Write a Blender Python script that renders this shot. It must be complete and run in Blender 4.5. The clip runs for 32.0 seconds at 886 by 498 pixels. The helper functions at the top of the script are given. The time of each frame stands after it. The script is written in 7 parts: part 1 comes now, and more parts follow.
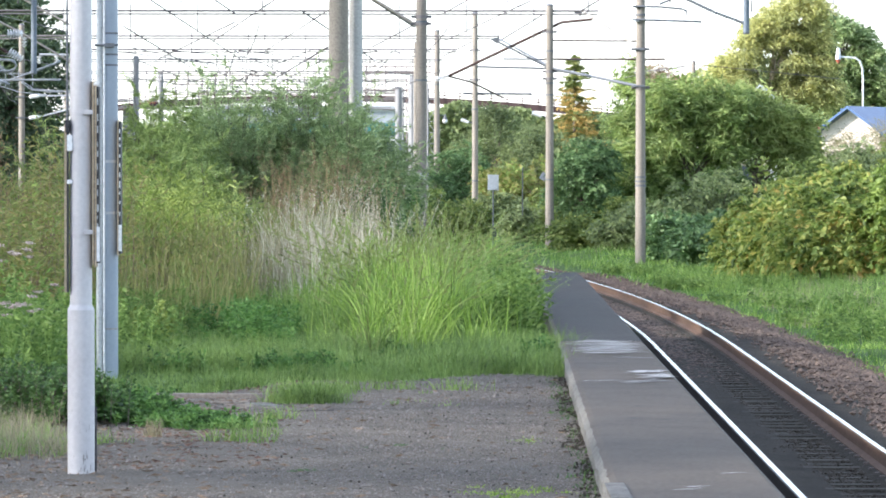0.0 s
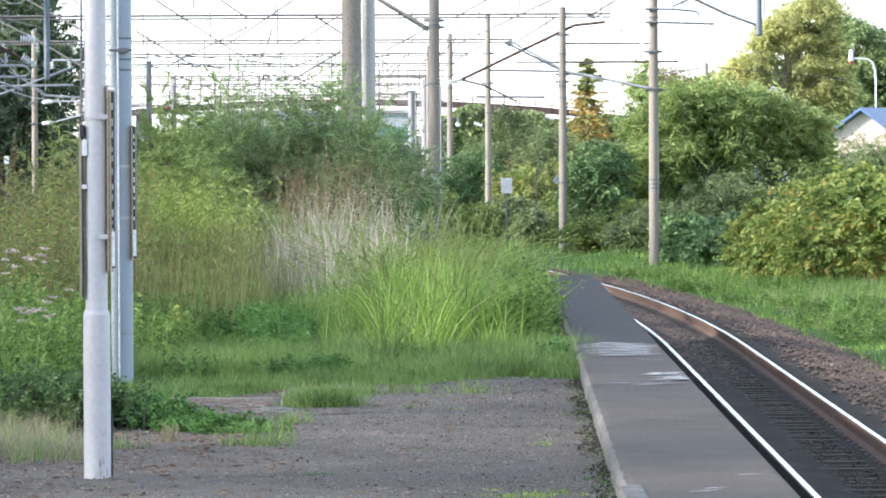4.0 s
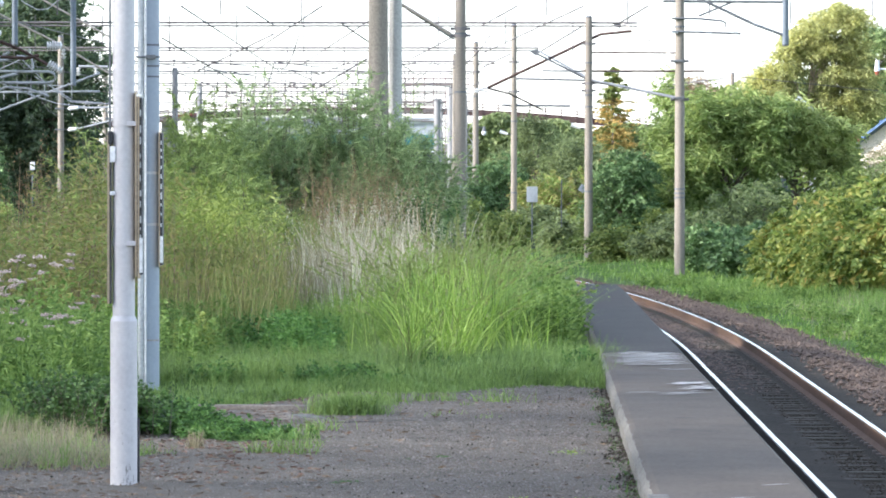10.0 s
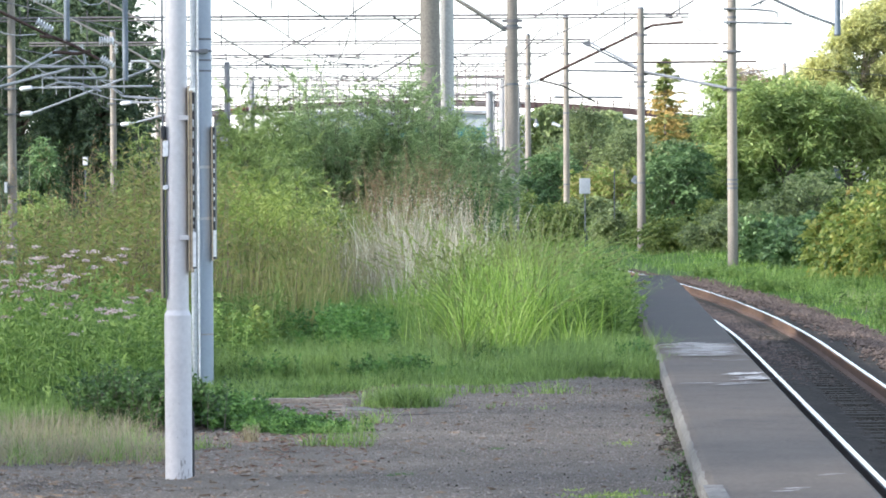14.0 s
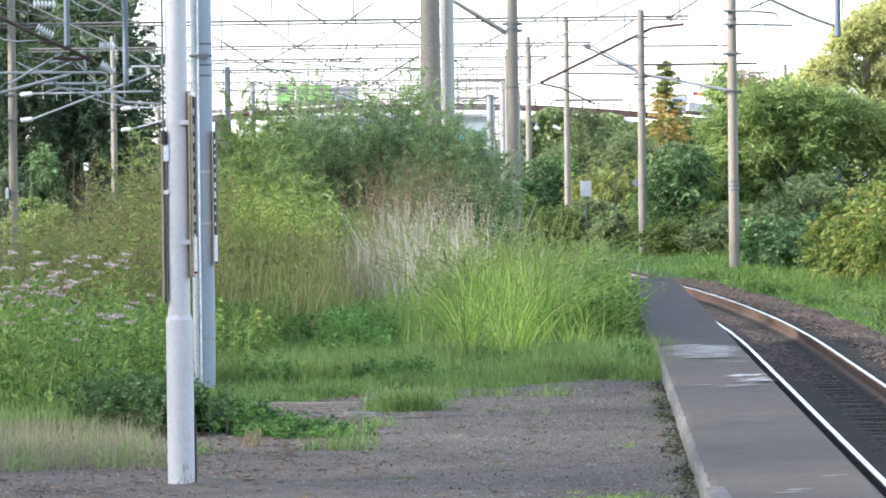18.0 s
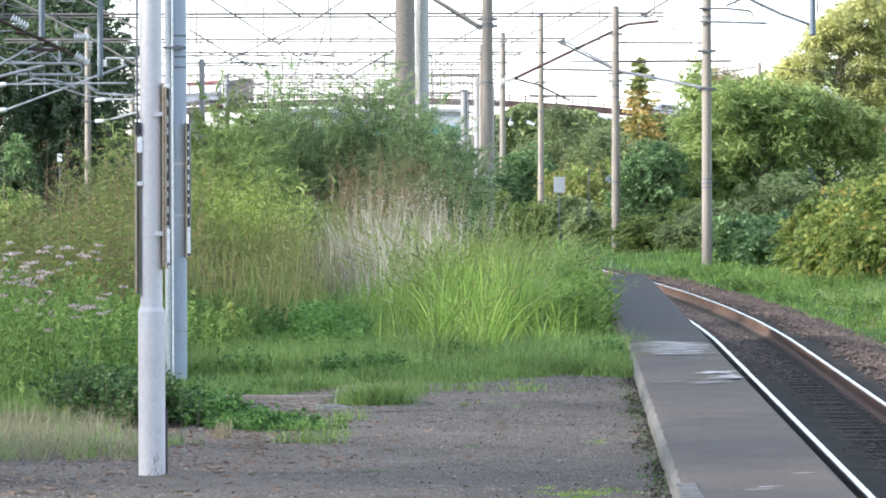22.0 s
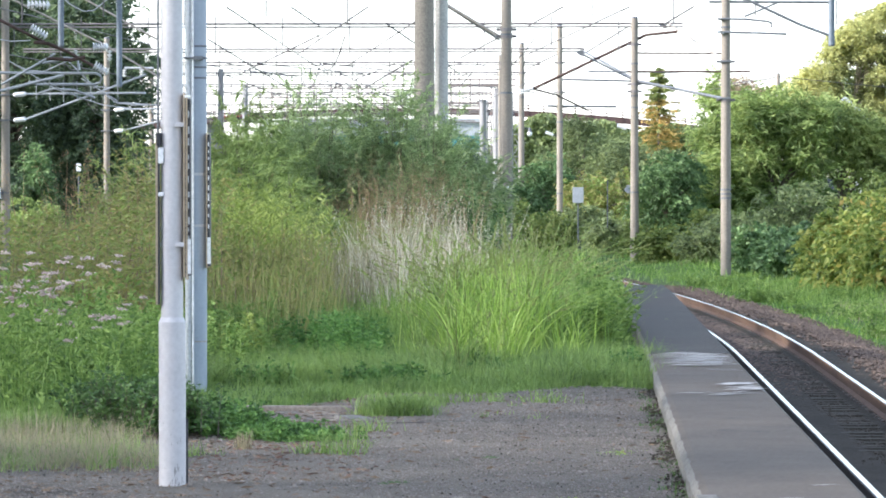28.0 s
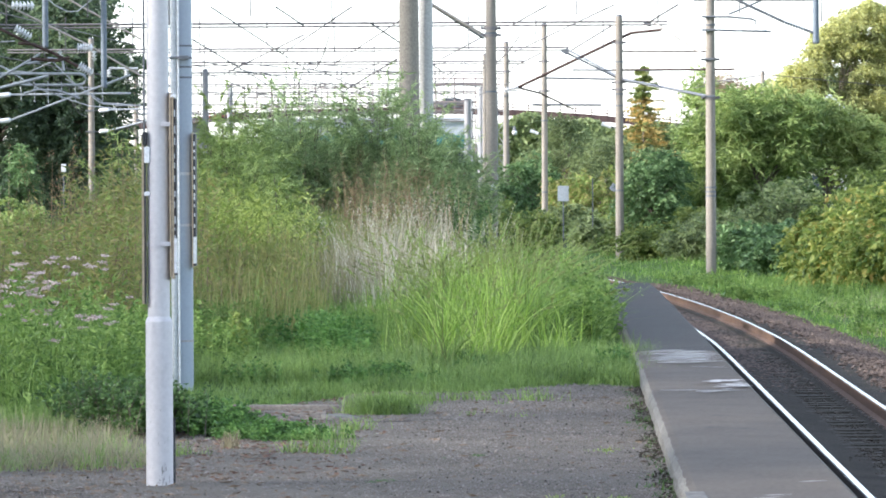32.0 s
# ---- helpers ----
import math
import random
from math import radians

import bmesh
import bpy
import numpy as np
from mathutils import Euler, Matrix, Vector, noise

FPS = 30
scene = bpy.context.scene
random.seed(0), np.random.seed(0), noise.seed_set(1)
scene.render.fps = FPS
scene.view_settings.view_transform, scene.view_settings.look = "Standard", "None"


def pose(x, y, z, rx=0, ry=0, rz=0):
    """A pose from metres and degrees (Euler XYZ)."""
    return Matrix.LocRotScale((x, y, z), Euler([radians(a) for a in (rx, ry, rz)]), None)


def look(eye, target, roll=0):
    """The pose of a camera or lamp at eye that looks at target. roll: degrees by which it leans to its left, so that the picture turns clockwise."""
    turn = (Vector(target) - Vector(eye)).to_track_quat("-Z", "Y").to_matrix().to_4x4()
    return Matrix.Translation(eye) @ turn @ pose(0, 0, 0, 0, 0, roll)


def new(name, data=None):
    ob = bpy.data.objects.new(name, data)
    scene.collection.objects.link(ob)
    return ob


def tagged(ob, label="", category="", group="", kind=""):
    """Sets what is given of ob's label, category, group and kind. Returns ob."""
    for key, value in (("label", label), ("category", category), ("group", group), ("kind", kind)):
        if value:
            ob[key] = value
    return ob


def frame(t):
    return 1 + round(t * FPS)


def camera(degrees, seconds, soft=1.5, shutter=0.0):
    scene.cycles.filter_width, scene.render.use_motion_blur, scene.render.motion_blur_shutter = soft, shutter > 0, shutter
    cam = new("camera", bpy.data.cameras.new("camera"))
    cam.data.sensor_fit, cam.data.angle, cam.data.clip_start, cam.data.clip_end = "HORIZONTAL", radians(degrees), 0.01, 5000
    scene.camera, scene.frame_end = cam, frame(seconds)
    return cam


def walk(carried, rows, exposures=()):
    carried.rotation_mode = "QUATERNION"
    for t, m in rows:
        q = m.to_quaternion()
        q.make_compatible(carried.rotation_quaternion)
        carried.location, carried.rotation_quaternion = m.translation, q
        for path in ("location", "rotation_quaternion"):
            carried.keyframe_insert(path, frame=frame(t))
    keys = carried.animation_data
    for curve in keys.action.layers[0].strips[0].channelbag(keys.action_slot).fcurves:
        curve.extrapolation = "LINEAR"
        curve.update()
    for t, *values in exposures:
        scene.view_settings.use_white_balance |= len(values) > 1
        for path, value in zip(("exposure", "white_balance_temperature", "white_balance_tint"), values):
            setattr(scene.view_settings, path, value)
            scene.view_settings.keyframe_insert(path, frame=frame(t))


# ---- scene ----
cam = camera(9.47, 32.0, soft=1.8)
# seconds, x, z, yaw, pitch, roll: a hand-held long lens, some centimetres of sway
ROWS = [
    (0, 0.0047, 1.5736, 0.0037, -0.8290, -0.029),
    (0.5, -0.0029, 1.5730, -0.0033, -0.8825, -0.145),
    (1, -0.0082, 1.5788, -0.0243, -0.8957, -0.283),
    (1.5, -0.0089, 1.5774, -0.0122, -0.8006, -0.266),
    (2, -0.0097, 1.5730, 0.0523, -0.7015, -0.003),
    (2.5, -0.0097, 1.5752, 0.1232, -0.7169, 0.122),
    (3, -0.0039, 1.5713, 0.1537, -0.7160, 0.363),
    (3.5, -0.0036, 1.5697, 0.1450, -0.7900, 0.270),
    (5.5, -0.0094, 1.5743, 0.2001, -0.7663, 0.382),
    (6, -0.0116, 1.5718, 0.2630, -0.7501, 0.464),
    (6.5, -0.0099, 1.5704, 0.3181, -0.7506, 0.178),
    (7, -0.0073, 1.5694, 0.3572, -0.7477, 0.267),
    (7.5, -0.0080, 1.5738, 0.3362, -0.8077, 0.084),
    (8, -0.0089, 1.5718, 0.3007, -0.7401, 0.247),
    (8.5, -0.0099, 1.5661, 0.3089, -0.7689, 0.196),
    (9, -0.0090, 1.5719, 0.3375, -0.7678, 0.246),
    (9.5, -0.0153, 1.5710, 0.3000, -0.6904, 0.110),
    (10, -0.0180, 1.5710, 0.4137, -0.7015, -0.043),
    (10.5, -0.0167, 1.5722, 0.5542, -0.7095, -0.191),
    (11, -0.0158, 1.5709, 0.6412, -0.7386, -0.048),
    (11.5, -0.0145, 1.5694, 0.7236, -0.7303, 0.115),
    (12, -0.0203, 1.5724, 0.7635, -0.7259, -0.024),
    (12.5, -0.0166, 1.5705, 0.9102, -0.7314, 0.066),
    (13, -0.0186, 1.5695, 0.9375, -0.7107, -0.056),
    (13.5, -0.0188, 1.5683, 0.9492, -0.7313, 0.044),
    (14, -0.0190, 1.5692, 0.9780, -0.7798, 0.359),
    (14.5, -0.0196, 1.5702, 1.1152, -0.8670, 0.382),
    (15, -0.0164, 1.5710, 1.1531, -0.8015, 0.406),
    (15.5, -0.0162, 1.5710, 1.1089, -0.7360, 0.580),
    (17.5, -0.0252, 1.5682, 1.0775, -0.6976, 0.286),
    (18, -0.0181, 1.5672, 0.9889, -0.7406, 0.677),
    (18.5, -0.0201, 1.5676, 0.8454, -0.8098, 0.468),
    (19, -0.0173, 1.5656, 0.7651, -0.7684, 0.656),
    (19.5, -0.0129, 1.5650, 0.7542, -0.8462, 0.795),
    (20, -0.0157, 1.5657, 0.7245, -0.9275, 0.640),
    (20.5, -0.0188, 1.5679, 0.7530, -0.8851, 0.634),
    (21, -0.0170, 1.5679, 0.8266, -0.8442, 0.497),
    (21.5, -0.0149, 1.5628, 0.7953, -0.8092, 0.216),
    (22, -0.0186, 1.5638, 0.7043, -0.7983, 0.123),
    (22.5, -0.0181, 1.5655, 0.6261, -0.6926, 0.088),
    (23, -0.0207, 1.5614, 0.6267, -0.7282, 0.104),
    (23.5, -0.0218, 1.5642, 0.6640, -0.9086, -0.260),
    (24, -0.0251, 1.5676, 0.6475, -0.9137, -0.163),
    (24.5, -0.0248, 1.5622, 0.6582, -0.7985, -0.014),
    (26.5, -0.0343, 1.5616, 0.5909, -0.8142, -0.366),
    (27, -0.0400, 1.5698, 0.6350, -0.8366, -0.412),
    (27.5, -0.0355, 1.5681, 0.8518, -0.7000, -0.175),
    (28, -0.0309, 1.5698, 0.9019, -0.6909, 0.042),
    (28.5, -0.0316, 1.5658, 0.8392, -0.7342, 0.158),
    (29, -0.0338, 1.5674, 0.7900, -0.8614, 0.309),
    (29.5, -0.0345, 1.5705, 0.7553, -0.8131, 0.184),
    (30, -0.0358, 1.5668, 0.6996, -0.7647, 0.460),
    (30.5, -0.0325, 1.5641, 0.6400, -0.8004, 0.491),
    (31, -0.0369, 1.5692, 0.6755, -0.7408, 0.296),
    (31.5, -0.0368, 1.5693, 0.7186, -0.6912, 0.103),
    (32, -0.0379, 1.5647, 0.7400, -0.7004, 0.289),
]
walk(cam, [(t, pose(x, 0.0, z, 90 + pitch, roll, yaw)) for t, x, z, yaw, pitch, roll in ROWS])

# ---- light ----
SUN_EL, SUN_AZ = 23.0, 252.0   # low hazy evening sun, to the left and a little behind
world = bpy.data.worlds.new("sky")
scene.world = world
world.use_nodes = True
wn = world.node_tree.nodes
sky = wn.new("ShaderNodeTexSky")
sky.sky_type = "NISHITA"
sky.sun_disc = False
sky.sun_elevation = radians(SUN_EL)
sky.sun_rotation = radians(SUN_AZ)
sky.dust_density = 0.4
sky.ozone_density = 1.2
sky.air_density = 1.0
haze = wn.new("ShaderNodeHueSaturation")   # thin summer haze greys the sky
haze.inputs["Saturation"].default_value = 0.5
world.node_tree.links.new(sky.outputs[0], haze.inputs["Color"])
world.node_tree.links.new(haze.outputs[0], wn["Background"].inputs[0])
wn["Background"].inputs[1].default_value = 0.128
sun_data = bpy.data.lights.new("sun", "SUN")
sun_data.energy = 3.0
sun_data.angle = radians(3.0)
sun_data.color = (1.0, 0.9, 0.76)
sun = new("sun", sun_data)
_d = Vector((math.sin(radians(SUN_AZ)) * math.cos(radians(SUN_EL)), math.cos(radians(SUN_AZ)) * math.cos(radians(SUN_EL)), math.sin(radians(SUN_EL))))
sun.matrix_world = look((0, 0, 60), Vector((0, 0, 60)) - _d)
scene.view_settings.exposure = 1.86
scene.view_settings.use_white_balance = True
scene.view_settings.white_balance_temperature = 5780
scene.view_settings.white_balance_tint = 12.5

# ---- materials ----
def ramp(nt, fac, stops):
    r = nt.nodes.new("ShaderNodeValToRGB")
    el = r.color_ramp.elements
    while len(el) < len(stops):
        el.new(0.5)
    for e, (p, c) in zip(el, stops):
        e.position, e.color = p, (*c, 1)
    nt.links.new(fac, r.inputs[0])
    return r.outputs[0]


def mix(nt, fac, a, b, mode="MIX"):
    m = nt.nodes.new("ShaderNodeMix")
    m.data_type, m.blend_type = "RGBA", mode
    if isinstance(fac, (int, float)):
        m.inputs[0].default_value = fac
    else:
        nt.links.new(fac, m.inputs[0])
    for s, v in ((m.inputs[6], a), (m.inputs[7], b)):
        if isinstance(v, tuple):
            s.default_value = (*v, 1)
        else:
            nt.links.new(v, s)
    return m.outputs[2]


def noise_tex(nt, scale, detail=6.0, rough=0.6, stretch=(1, 1, 1)):
    c = nt.nodes.new("ShaderNodeTexCoord")
    mp = nt.nodes.new("ShaderNodeMapping")
    mp.inputs[3].default_value = stretch
    n = nt.nodes.new("ShaderNodeTexNoise")
    n.inputs["Scale"].default_value = scale
    n.inputs["Detail"].default_value = detail
    n.inputs["Roughness"].default_value = rough
    nt.links.new(c.outputs["Object"], mp.inputs[0])
    nt.links.new(mp.outputs[0], n.inputs["Vector"])
    return n.outputs[0]


def surface(name, dark, light, scale=3.0, fine=40.0, rough=0.8, metal=0.0, bump=0.3, stain=None, stain_at=0.62, stretch=(1, 1, 1), spread=0.0, grain=0.5, spec=0.5):
    m = bpy.data.materials.new(name)
    m.use_nodes = True
    nt = m.node_tree
    b = nt.nodes["Principled BSDF"]
    n1 = noise_tex(nt, scale, stretch=stretch)
    n2 = noise_tex(nt, fine, 3.0, 0.7)
    col = ramp(nt, n1, [(0.3, dark), (0.7, light)])
    col = mix(nt, grain, col, ramp(nt, n2, [(0.3, tuple(c * 0.6 for c in dark)), (0.7, tuple(min(1, c * 1.25) for c in light))]))
    if stain:
        s = noise_tex(nt, scale * 0.6, 8.0, 0.7, stretch)
        col = mix(nt, ramp(nt, s, [(stain_at, (0, 0, 0)), (stain_at + 0.08, (1, 1, 1))]), col, stain)
    if spread:
        oi = nt.nodes.new("ShaderNodeObjectInfo")
        col = mix(nt, 1.0, col, ramp(nt, oi.outputs["Random"], [(0, (1 - spread,) * 3), (1, (1, 1, 1))]), "MULTIPLY")
    nt.links.new(col, b.inputs["Base Color"])
    b.inputs["Roughness"].default_value = rough
    b.inputs["Metallic"].default_value = metal
    b.inputs["Specular IOR Level"].default_value = spec
    if bump:
        bp = nt.nodes.new("ShaderNodeBump")
        bp.inputs["Strength"].default_value = bump
        bp.inputs["Distance"].default_value = 0.02
        nt.links.new(n2, bp.inputs["Height"])
        nt.links.new(bp.outputs[0], b.inputs["Normal"])
    return m


def foliage(name, stops, patch=0.6, through_light=0.35, rough=0.6):
    """Leaf material: each leaf takes its own colour, with drifts of tone over the plant."""
    m = bpy.data.materials.new(name)
    m.use_nodes = True
    nt = m.node_tree
    b = nt.nodes["Principled BSDF"]
    g = nt.nodes.new("ShaderNodeNewGeometry")
    n = noise_tex(nt, patch, 3.0)
    f = nt.nodes.new("ShaderNodeMix")
    f.inputs[0].default_value = 0.45
    nt.links.new(g.outputs["Random Per Island"], f.inputs[2])
    sp = ramp(nt, n, [(0.35, (0, 0, 0)), (0.65, (1, 1, 1))])
    nt.links.new(sp, f.inputs[3])
    stops = [(min(1, r * 1.06), g, b * 0.84) for r, g, b in stops]
    stops = [tuple(c * 0.66 for c in stops[0])] + stops[1:-1] + [tuple(min(0.9, c * 1.2) for c in stops[-1])]
    k = len(stops) - 1
    col = ramp(nt, f.outputs[0], [(0.1 + 0.8 * i / k, s) for i, s in enumerate(stops)])
    nt.links.new(col, b.inputs["Base Color"])
    b.inputs["Roughness"].default_value = rough
    t = nt.nodes.new("ShaderNodeBsdfTranslucent")
    nt.links.new(col, t.inputs[0])
    ms = nt.nodes.new("ShaderNodeMixShader")
    ms.inputs[0].default_value = through_light
    nt.links.new(b.outputs[0], ms.inputs[1])
    nt.links.new(t.outputs[0], ms.inputs[2])
    nt.links.new(ms.outputs[0], nt.nodes["Material Output"].inputs[0])
    return m


M_SOIL = surface("soil_and_grass", (0.05, 0.085, 0.025), (0.1, 0.16, 0.045), 1.2, 14.0, 0.95, bump=0.6, spec=0.1)
M_GRAVEL = surface("platform_gravel", (0.085, 0.075, 0.06), (0.225, 0.198, 0.16), 1.5, 55.0, 0.95, bump=0.8, stain=(0.075, 0.062, 0.05), stain_at=0.6, spec=0.12)
M_STONE = surface("gravel_stone", (0.137, 0.116, 0.098), (0.344, 0.309, 0.272), 6.0, 60.0, 0.9, spec=0.15)
M_BALLAST = surface("ballast_bed", (0.03, 0.026, 0.022), (0.078, 0.069, 0.054), 1.5, 30.0, 0.95, bump=1.0, spec=0.1)
M_BALLAST_STONE = surface("ballast_stone", (0.035, 0.03, 0.025), (0.13, 0.113, 0.09), 5.0, 40.0, 0.9, spec=0.12)
M_SHOULDER_STONE = surface("rusty_ballast_stone", (0.06, 0.042, 0.034), (0.24, 0.185, 0.15), 5.0, 40.0, 0.9, spec=0.12)
M_CONCRETE = surface("edge_concrete", (0.104, 0.086, 0.066), (0.175, 0.146, 0.114), 2.4, 35.0, 0.75, bump=0.3, stain=(0.081, 0.073, 0.067), stain_at=0.6, spread=0.12, spec=0.15)
M_CONCRETE_SIDE = surface("weathered_concrete_side", (0.14, 0.135, 0.115), (0.28, 0.265, 0.24), 5.0, 30.0, 0.9, bump=0.8, stain=(0.12, 0.12, 0.08), spec=0.15)
M_ASPHALT = surface("smooth_asphalt", (0.034, 0.031, 0.028), (0.068, 0.061, 0.053), 0.8, 40.0, 0.7, bump=0.3, spec=0.15)
M_WHITEWASH = surface("worn_white_line", (0.32, 0.29, 0.26), (0.68, 0.65, 0.6), 5.0, 50.0, 0.5, bump=0.2, spec=0.2)
M_RAIL = surface("rail_rust", (0.11, 0.07, 0.05), (0.2, 0.13, 0.092), 3.0, 30.0, 0.85, 0.0, spec=0.15)
# Near rail darkened: the shadow at the platform edge is put into its colour.
M_RAILDARK = surface("shadow_dark_rail", (0.02, 0.017, 0.016), (0.06, 0.045, 0.04), 3.0, 30.0, 0.6, 0.1)
M_RAILTOP = surface("polished_rail_head", (0.6, 0.58, 0.56), (0.75, 0.73, 0.71), 4.0, 50.0, 0.22, 1.0, bump=0.0)
M_SLEEPER = surface("tarred_sleeper", (0.06, 0.055, 0.045), (0.15, 0.137, 0.11), 3.0, 30.0, 0.9, bump=0.6, spread=0.3, stretch=(0.3, 4, 1), spec=0.1)
M_CLIP = surface("rail_fastener", (0.1, 0.08, 0.065), (0.2, 0.16, 0.13), 20.0, 60.0, 0.7, 0.2)
M_WHITEPOLE = surface("white_paint", (0.5, 0.48, 0.48), (0.6, 0.58, 0.575), 2.5, 40.0, 0.45, bump=0.05, grain=0.15, stain=(0.4, 0.38, 0.37), stain_at=0.66)
M_RUBBED = surface("grime_scuff", (0.2, 0.19, 0.18), (0.4, 0.38, 0.36), 14.0, 60.0, 0.8)
M_GREYPOLE = surface("grey_blue_paint", (0.27, 0.31, 0.36), (0.35, 0.39, 0.445), 2.0, 40.0, 0.5, bump=0.05, grain=0.12, stain=(0.3, 0.31, 0.32), stretch=(1, 1, 0.4))
M_POLE = surface("spun_concrete", (0.215, 0.186, 0.15), (0.325, 0.288, 0.24), 1.2, 30.0, 0.85, bump=0.2, stain=(0.167, 0.150, 0.132), stretch=(1, 1, 0.2), spread=0.2)
M_COLUMN = surface("faded_steel_column", (0.2, 0.195, 0.2), (0.29, 0.285, 0.285), 1.0, 20.0, 0.6, bump=0.05)
M_PALESTEEL = surface("weathered_pale_steel", (0.14, 0.125, 0.12), (0.21, 0.19, 0.185), 1.0, 20.0, 0.7, bump=0)
M_DROP = surface("blue_grey_post_paint", (0.1, 0.13, 0.16), (0.17, 0.2, 0.235), 1.0, 20.0, 0.6, bump=0)
M_PALEPOLE = surface("pale_concrete", (0.4, 0.39, 0.36), (0.54, 0.53, 0.5), 1.2, 30.0, 0.85, bump=0.2, stain=(0.3, 0.29, 0.27), stretch=(1, 1, 0.2))
M_STEEL = surface("galvanised_steel", (0.1, 0.105, 0.115), (0.17, 0.18, 0.19), 4.0, 40.0, 0.6, 0.1, bump=0.1)
M_RUST = surface("brown_rust", (0.05, 0.03, 0.026), (0.1, 0.062, 0.05), 3.0, 30.0, 0.8, 0.1)
M_WIRE = surface("weathered_wire", (0.085, 0.078, 0.078), (0.14, 0.13, 0.13), 2.0, 30.0, 0.7, 0.0, bump=0)
M_PALETUBE = surface("pale_galvanised_tube", (0.3, 0.315, 0.33), (0.42, 0.435, 0.45), 4.0, 40.0, 0.55, 0.1, bump=0.05)
M_FRAME = surface("thin_brown_steel", (0.16, 0.12, 0.11), (0.26, 0.2, 0.185), 2.0, 20.0, 0.7, bump=0)
M_BEIGE = surface("weathered_beige_steel", (0.26, 0.235, 0.2), (0.36, 0.33, 0.29), 4.0, 40.0, 0.7, 0.0, bump=0.05)
M_CERAMIC = surface("white_porcelain", (0.7, 0.7, 0.7), (0.82, 0.82, 0.82), 5.0, 30.0, 0.25, bump=0)
M_BLACK = surface("black_rubber", (0.02, 0.02, 0.022), (0.045, 0.045, 0.05), 5.0, 40.0, 0.6, bump=0.1)
M_TANBOARD = surface("tan_frame_paint", (0.32, 0.25, 0.16), (0.46, 0.37, 0.26), 3.0, 40.0, 0.6, bump=0.1)
M_SIGN = surface("sign_enamel", (0.66, 0.67, 0.68), (0.78, 0.78, 0.78), 3.0, 40.0, 0.4, bump=0)
M_SIGNBACK = surface("sign_back_grey", (0.4, 0.42, 0.43), (0.52, 0.53, 0.54), 3.0, 40.0, 0.5, bump=0)
M_WOOD = surface("weathered_timber", (0.15, 0.125, 0.1), (0.33, 0.285, 0.24), 3.0, 40.0, 0.9, stretch=(0.3, 6, 6))
M_BARK = surface("bark", (0.07, 0.055, 0.04), (0.17, 0.14, 0.11), 6.0, 40.0, 0.95, bump=0.8)
M_PALEBARK = surface("pale_bark", (0.3, 0.24, 0.16), (0.46, 0.38, 0.27), 4.0, 30.0, 0.9, bump=0.3)
M_TEAL = surface("teal_cladding", (0.03, 0.16, 0.17), (0.05, 0.22, 0.23), 0.5, 10.0, 0.5, bump=0)
M_WHITE = surface("white_cladding", (0.3, 0.32, 0.34), (0.42, 0.44, 0.46), 0.5, 10.0, 0.6, bump=0)
M_CREAM = surface("cream_wall", (0.6, 0.53, 0.44), (0.74, 0.66, 0.56), 1.0, 10.0, 0.8, bump=0)
M_BLUEROOF = surface("blue_metal_roof", (0.07, 0.12, 0.24), (0.12, 0.19, 0.33), 1.0, 10.0, 0.35, 0.2, bump=0)
M_REDROOF = surface("red_tin_roof", (0.5, 0.08, 0.1), (0.6, 0.13, 0.15), 1.0, 10.0, 0.5, bump=0)
M_GIRDER = surface("dark_red_girder", (0.05, 0.028, 0.026), (0.095, 0.05, 0.045), 0.6, 8.0, 0.6, bump=0)
M_ROAD = surface("bridge_concrete", (0.16, 0.16, 0.165), (0.25, 0.25, 0.25), 0.5, 8.0, 0.8, bump=0)
M_GLASS = surface("dark_window", (0.03, 0.04, 0.05), (0.06, 0.07, 0.08), 2.0, 10.0, 0.1, bump=0)
M_ORANGE = surface("orange_reflector", (0.3, 0.07, 0.04), (0.45, 0.14, 0.08), 3.0, 20.0, 0.4, bump=0)

F_TAN = foliage("tan_twigs", [(0.3, 0.22, 0.17), (0.42, 0.33, 0.27), (0.3, 0.32, 0.2)], 1.0)
M_DIRT = surface("dark_dirt", (0.05, 0.045, 0.036), (0.1, 0.088, 0.07), 6.0, 40.0, 0.95, bump=0.3, spec=0.1)
M_CHIP = surface("red_brown_wood_chips", (0.11, 0.07, 0.055), (0.27, 0.18, 0.14), 9.0, 60.0, 0.9, bump=0, spec=0.1)
M_TWIG = surface("dry_twigs", (0.12, 0.085, 0.055), (0.3, 0.22, 0.155), 9.0, 60.0, 0.9, bump=0)
F_BRIGHT = foliage("bright_grass", [(0.09, 0.18, 0.035), (0.27, 0.44, 0.075), (0.5, 0.63, 0.21)], 1.0, 0.45)
F_TURF = foliage("short_grass", [(0.1, 0.19, 0.05), (0.19, 0.33, 0.08), (0.33, 0.46, 0.17)], 1.2, 0.45)
F_SOFT = foliage("soft_turf", [(0.1, 0.175, 0.05), (0.18, 0.295, 0.08), (0.29, 0.41, 0.14)], 1.0, 0.4)
F_BANK = foliage("bank_grass", [(0.07, 0.16, 0.03), (0.13, 0.27, 0.045), (0.24, 0.38, 0.09)], 0.5, 0.45)
F_FOXTAIL = foliage("foxtail_heads", [(0.16, 0.2, 0.07), (0.3, 0.35, 0.14), (0.24, 0.37, 0.12)], 1.0, 0.4)
F_DRY = foliage("dry_pale_grass", [(0.34, 0.31, 0.24), (0.55, 0.52, 0.45), (0.74, 0.72, 0.66)], 1.4)
F_STRAW = foliage("straw", [(0.2, 0.185, 0.125), (0.4, 0.37, 0.28), (0.21, 0.23, 0.11)], 1.0)
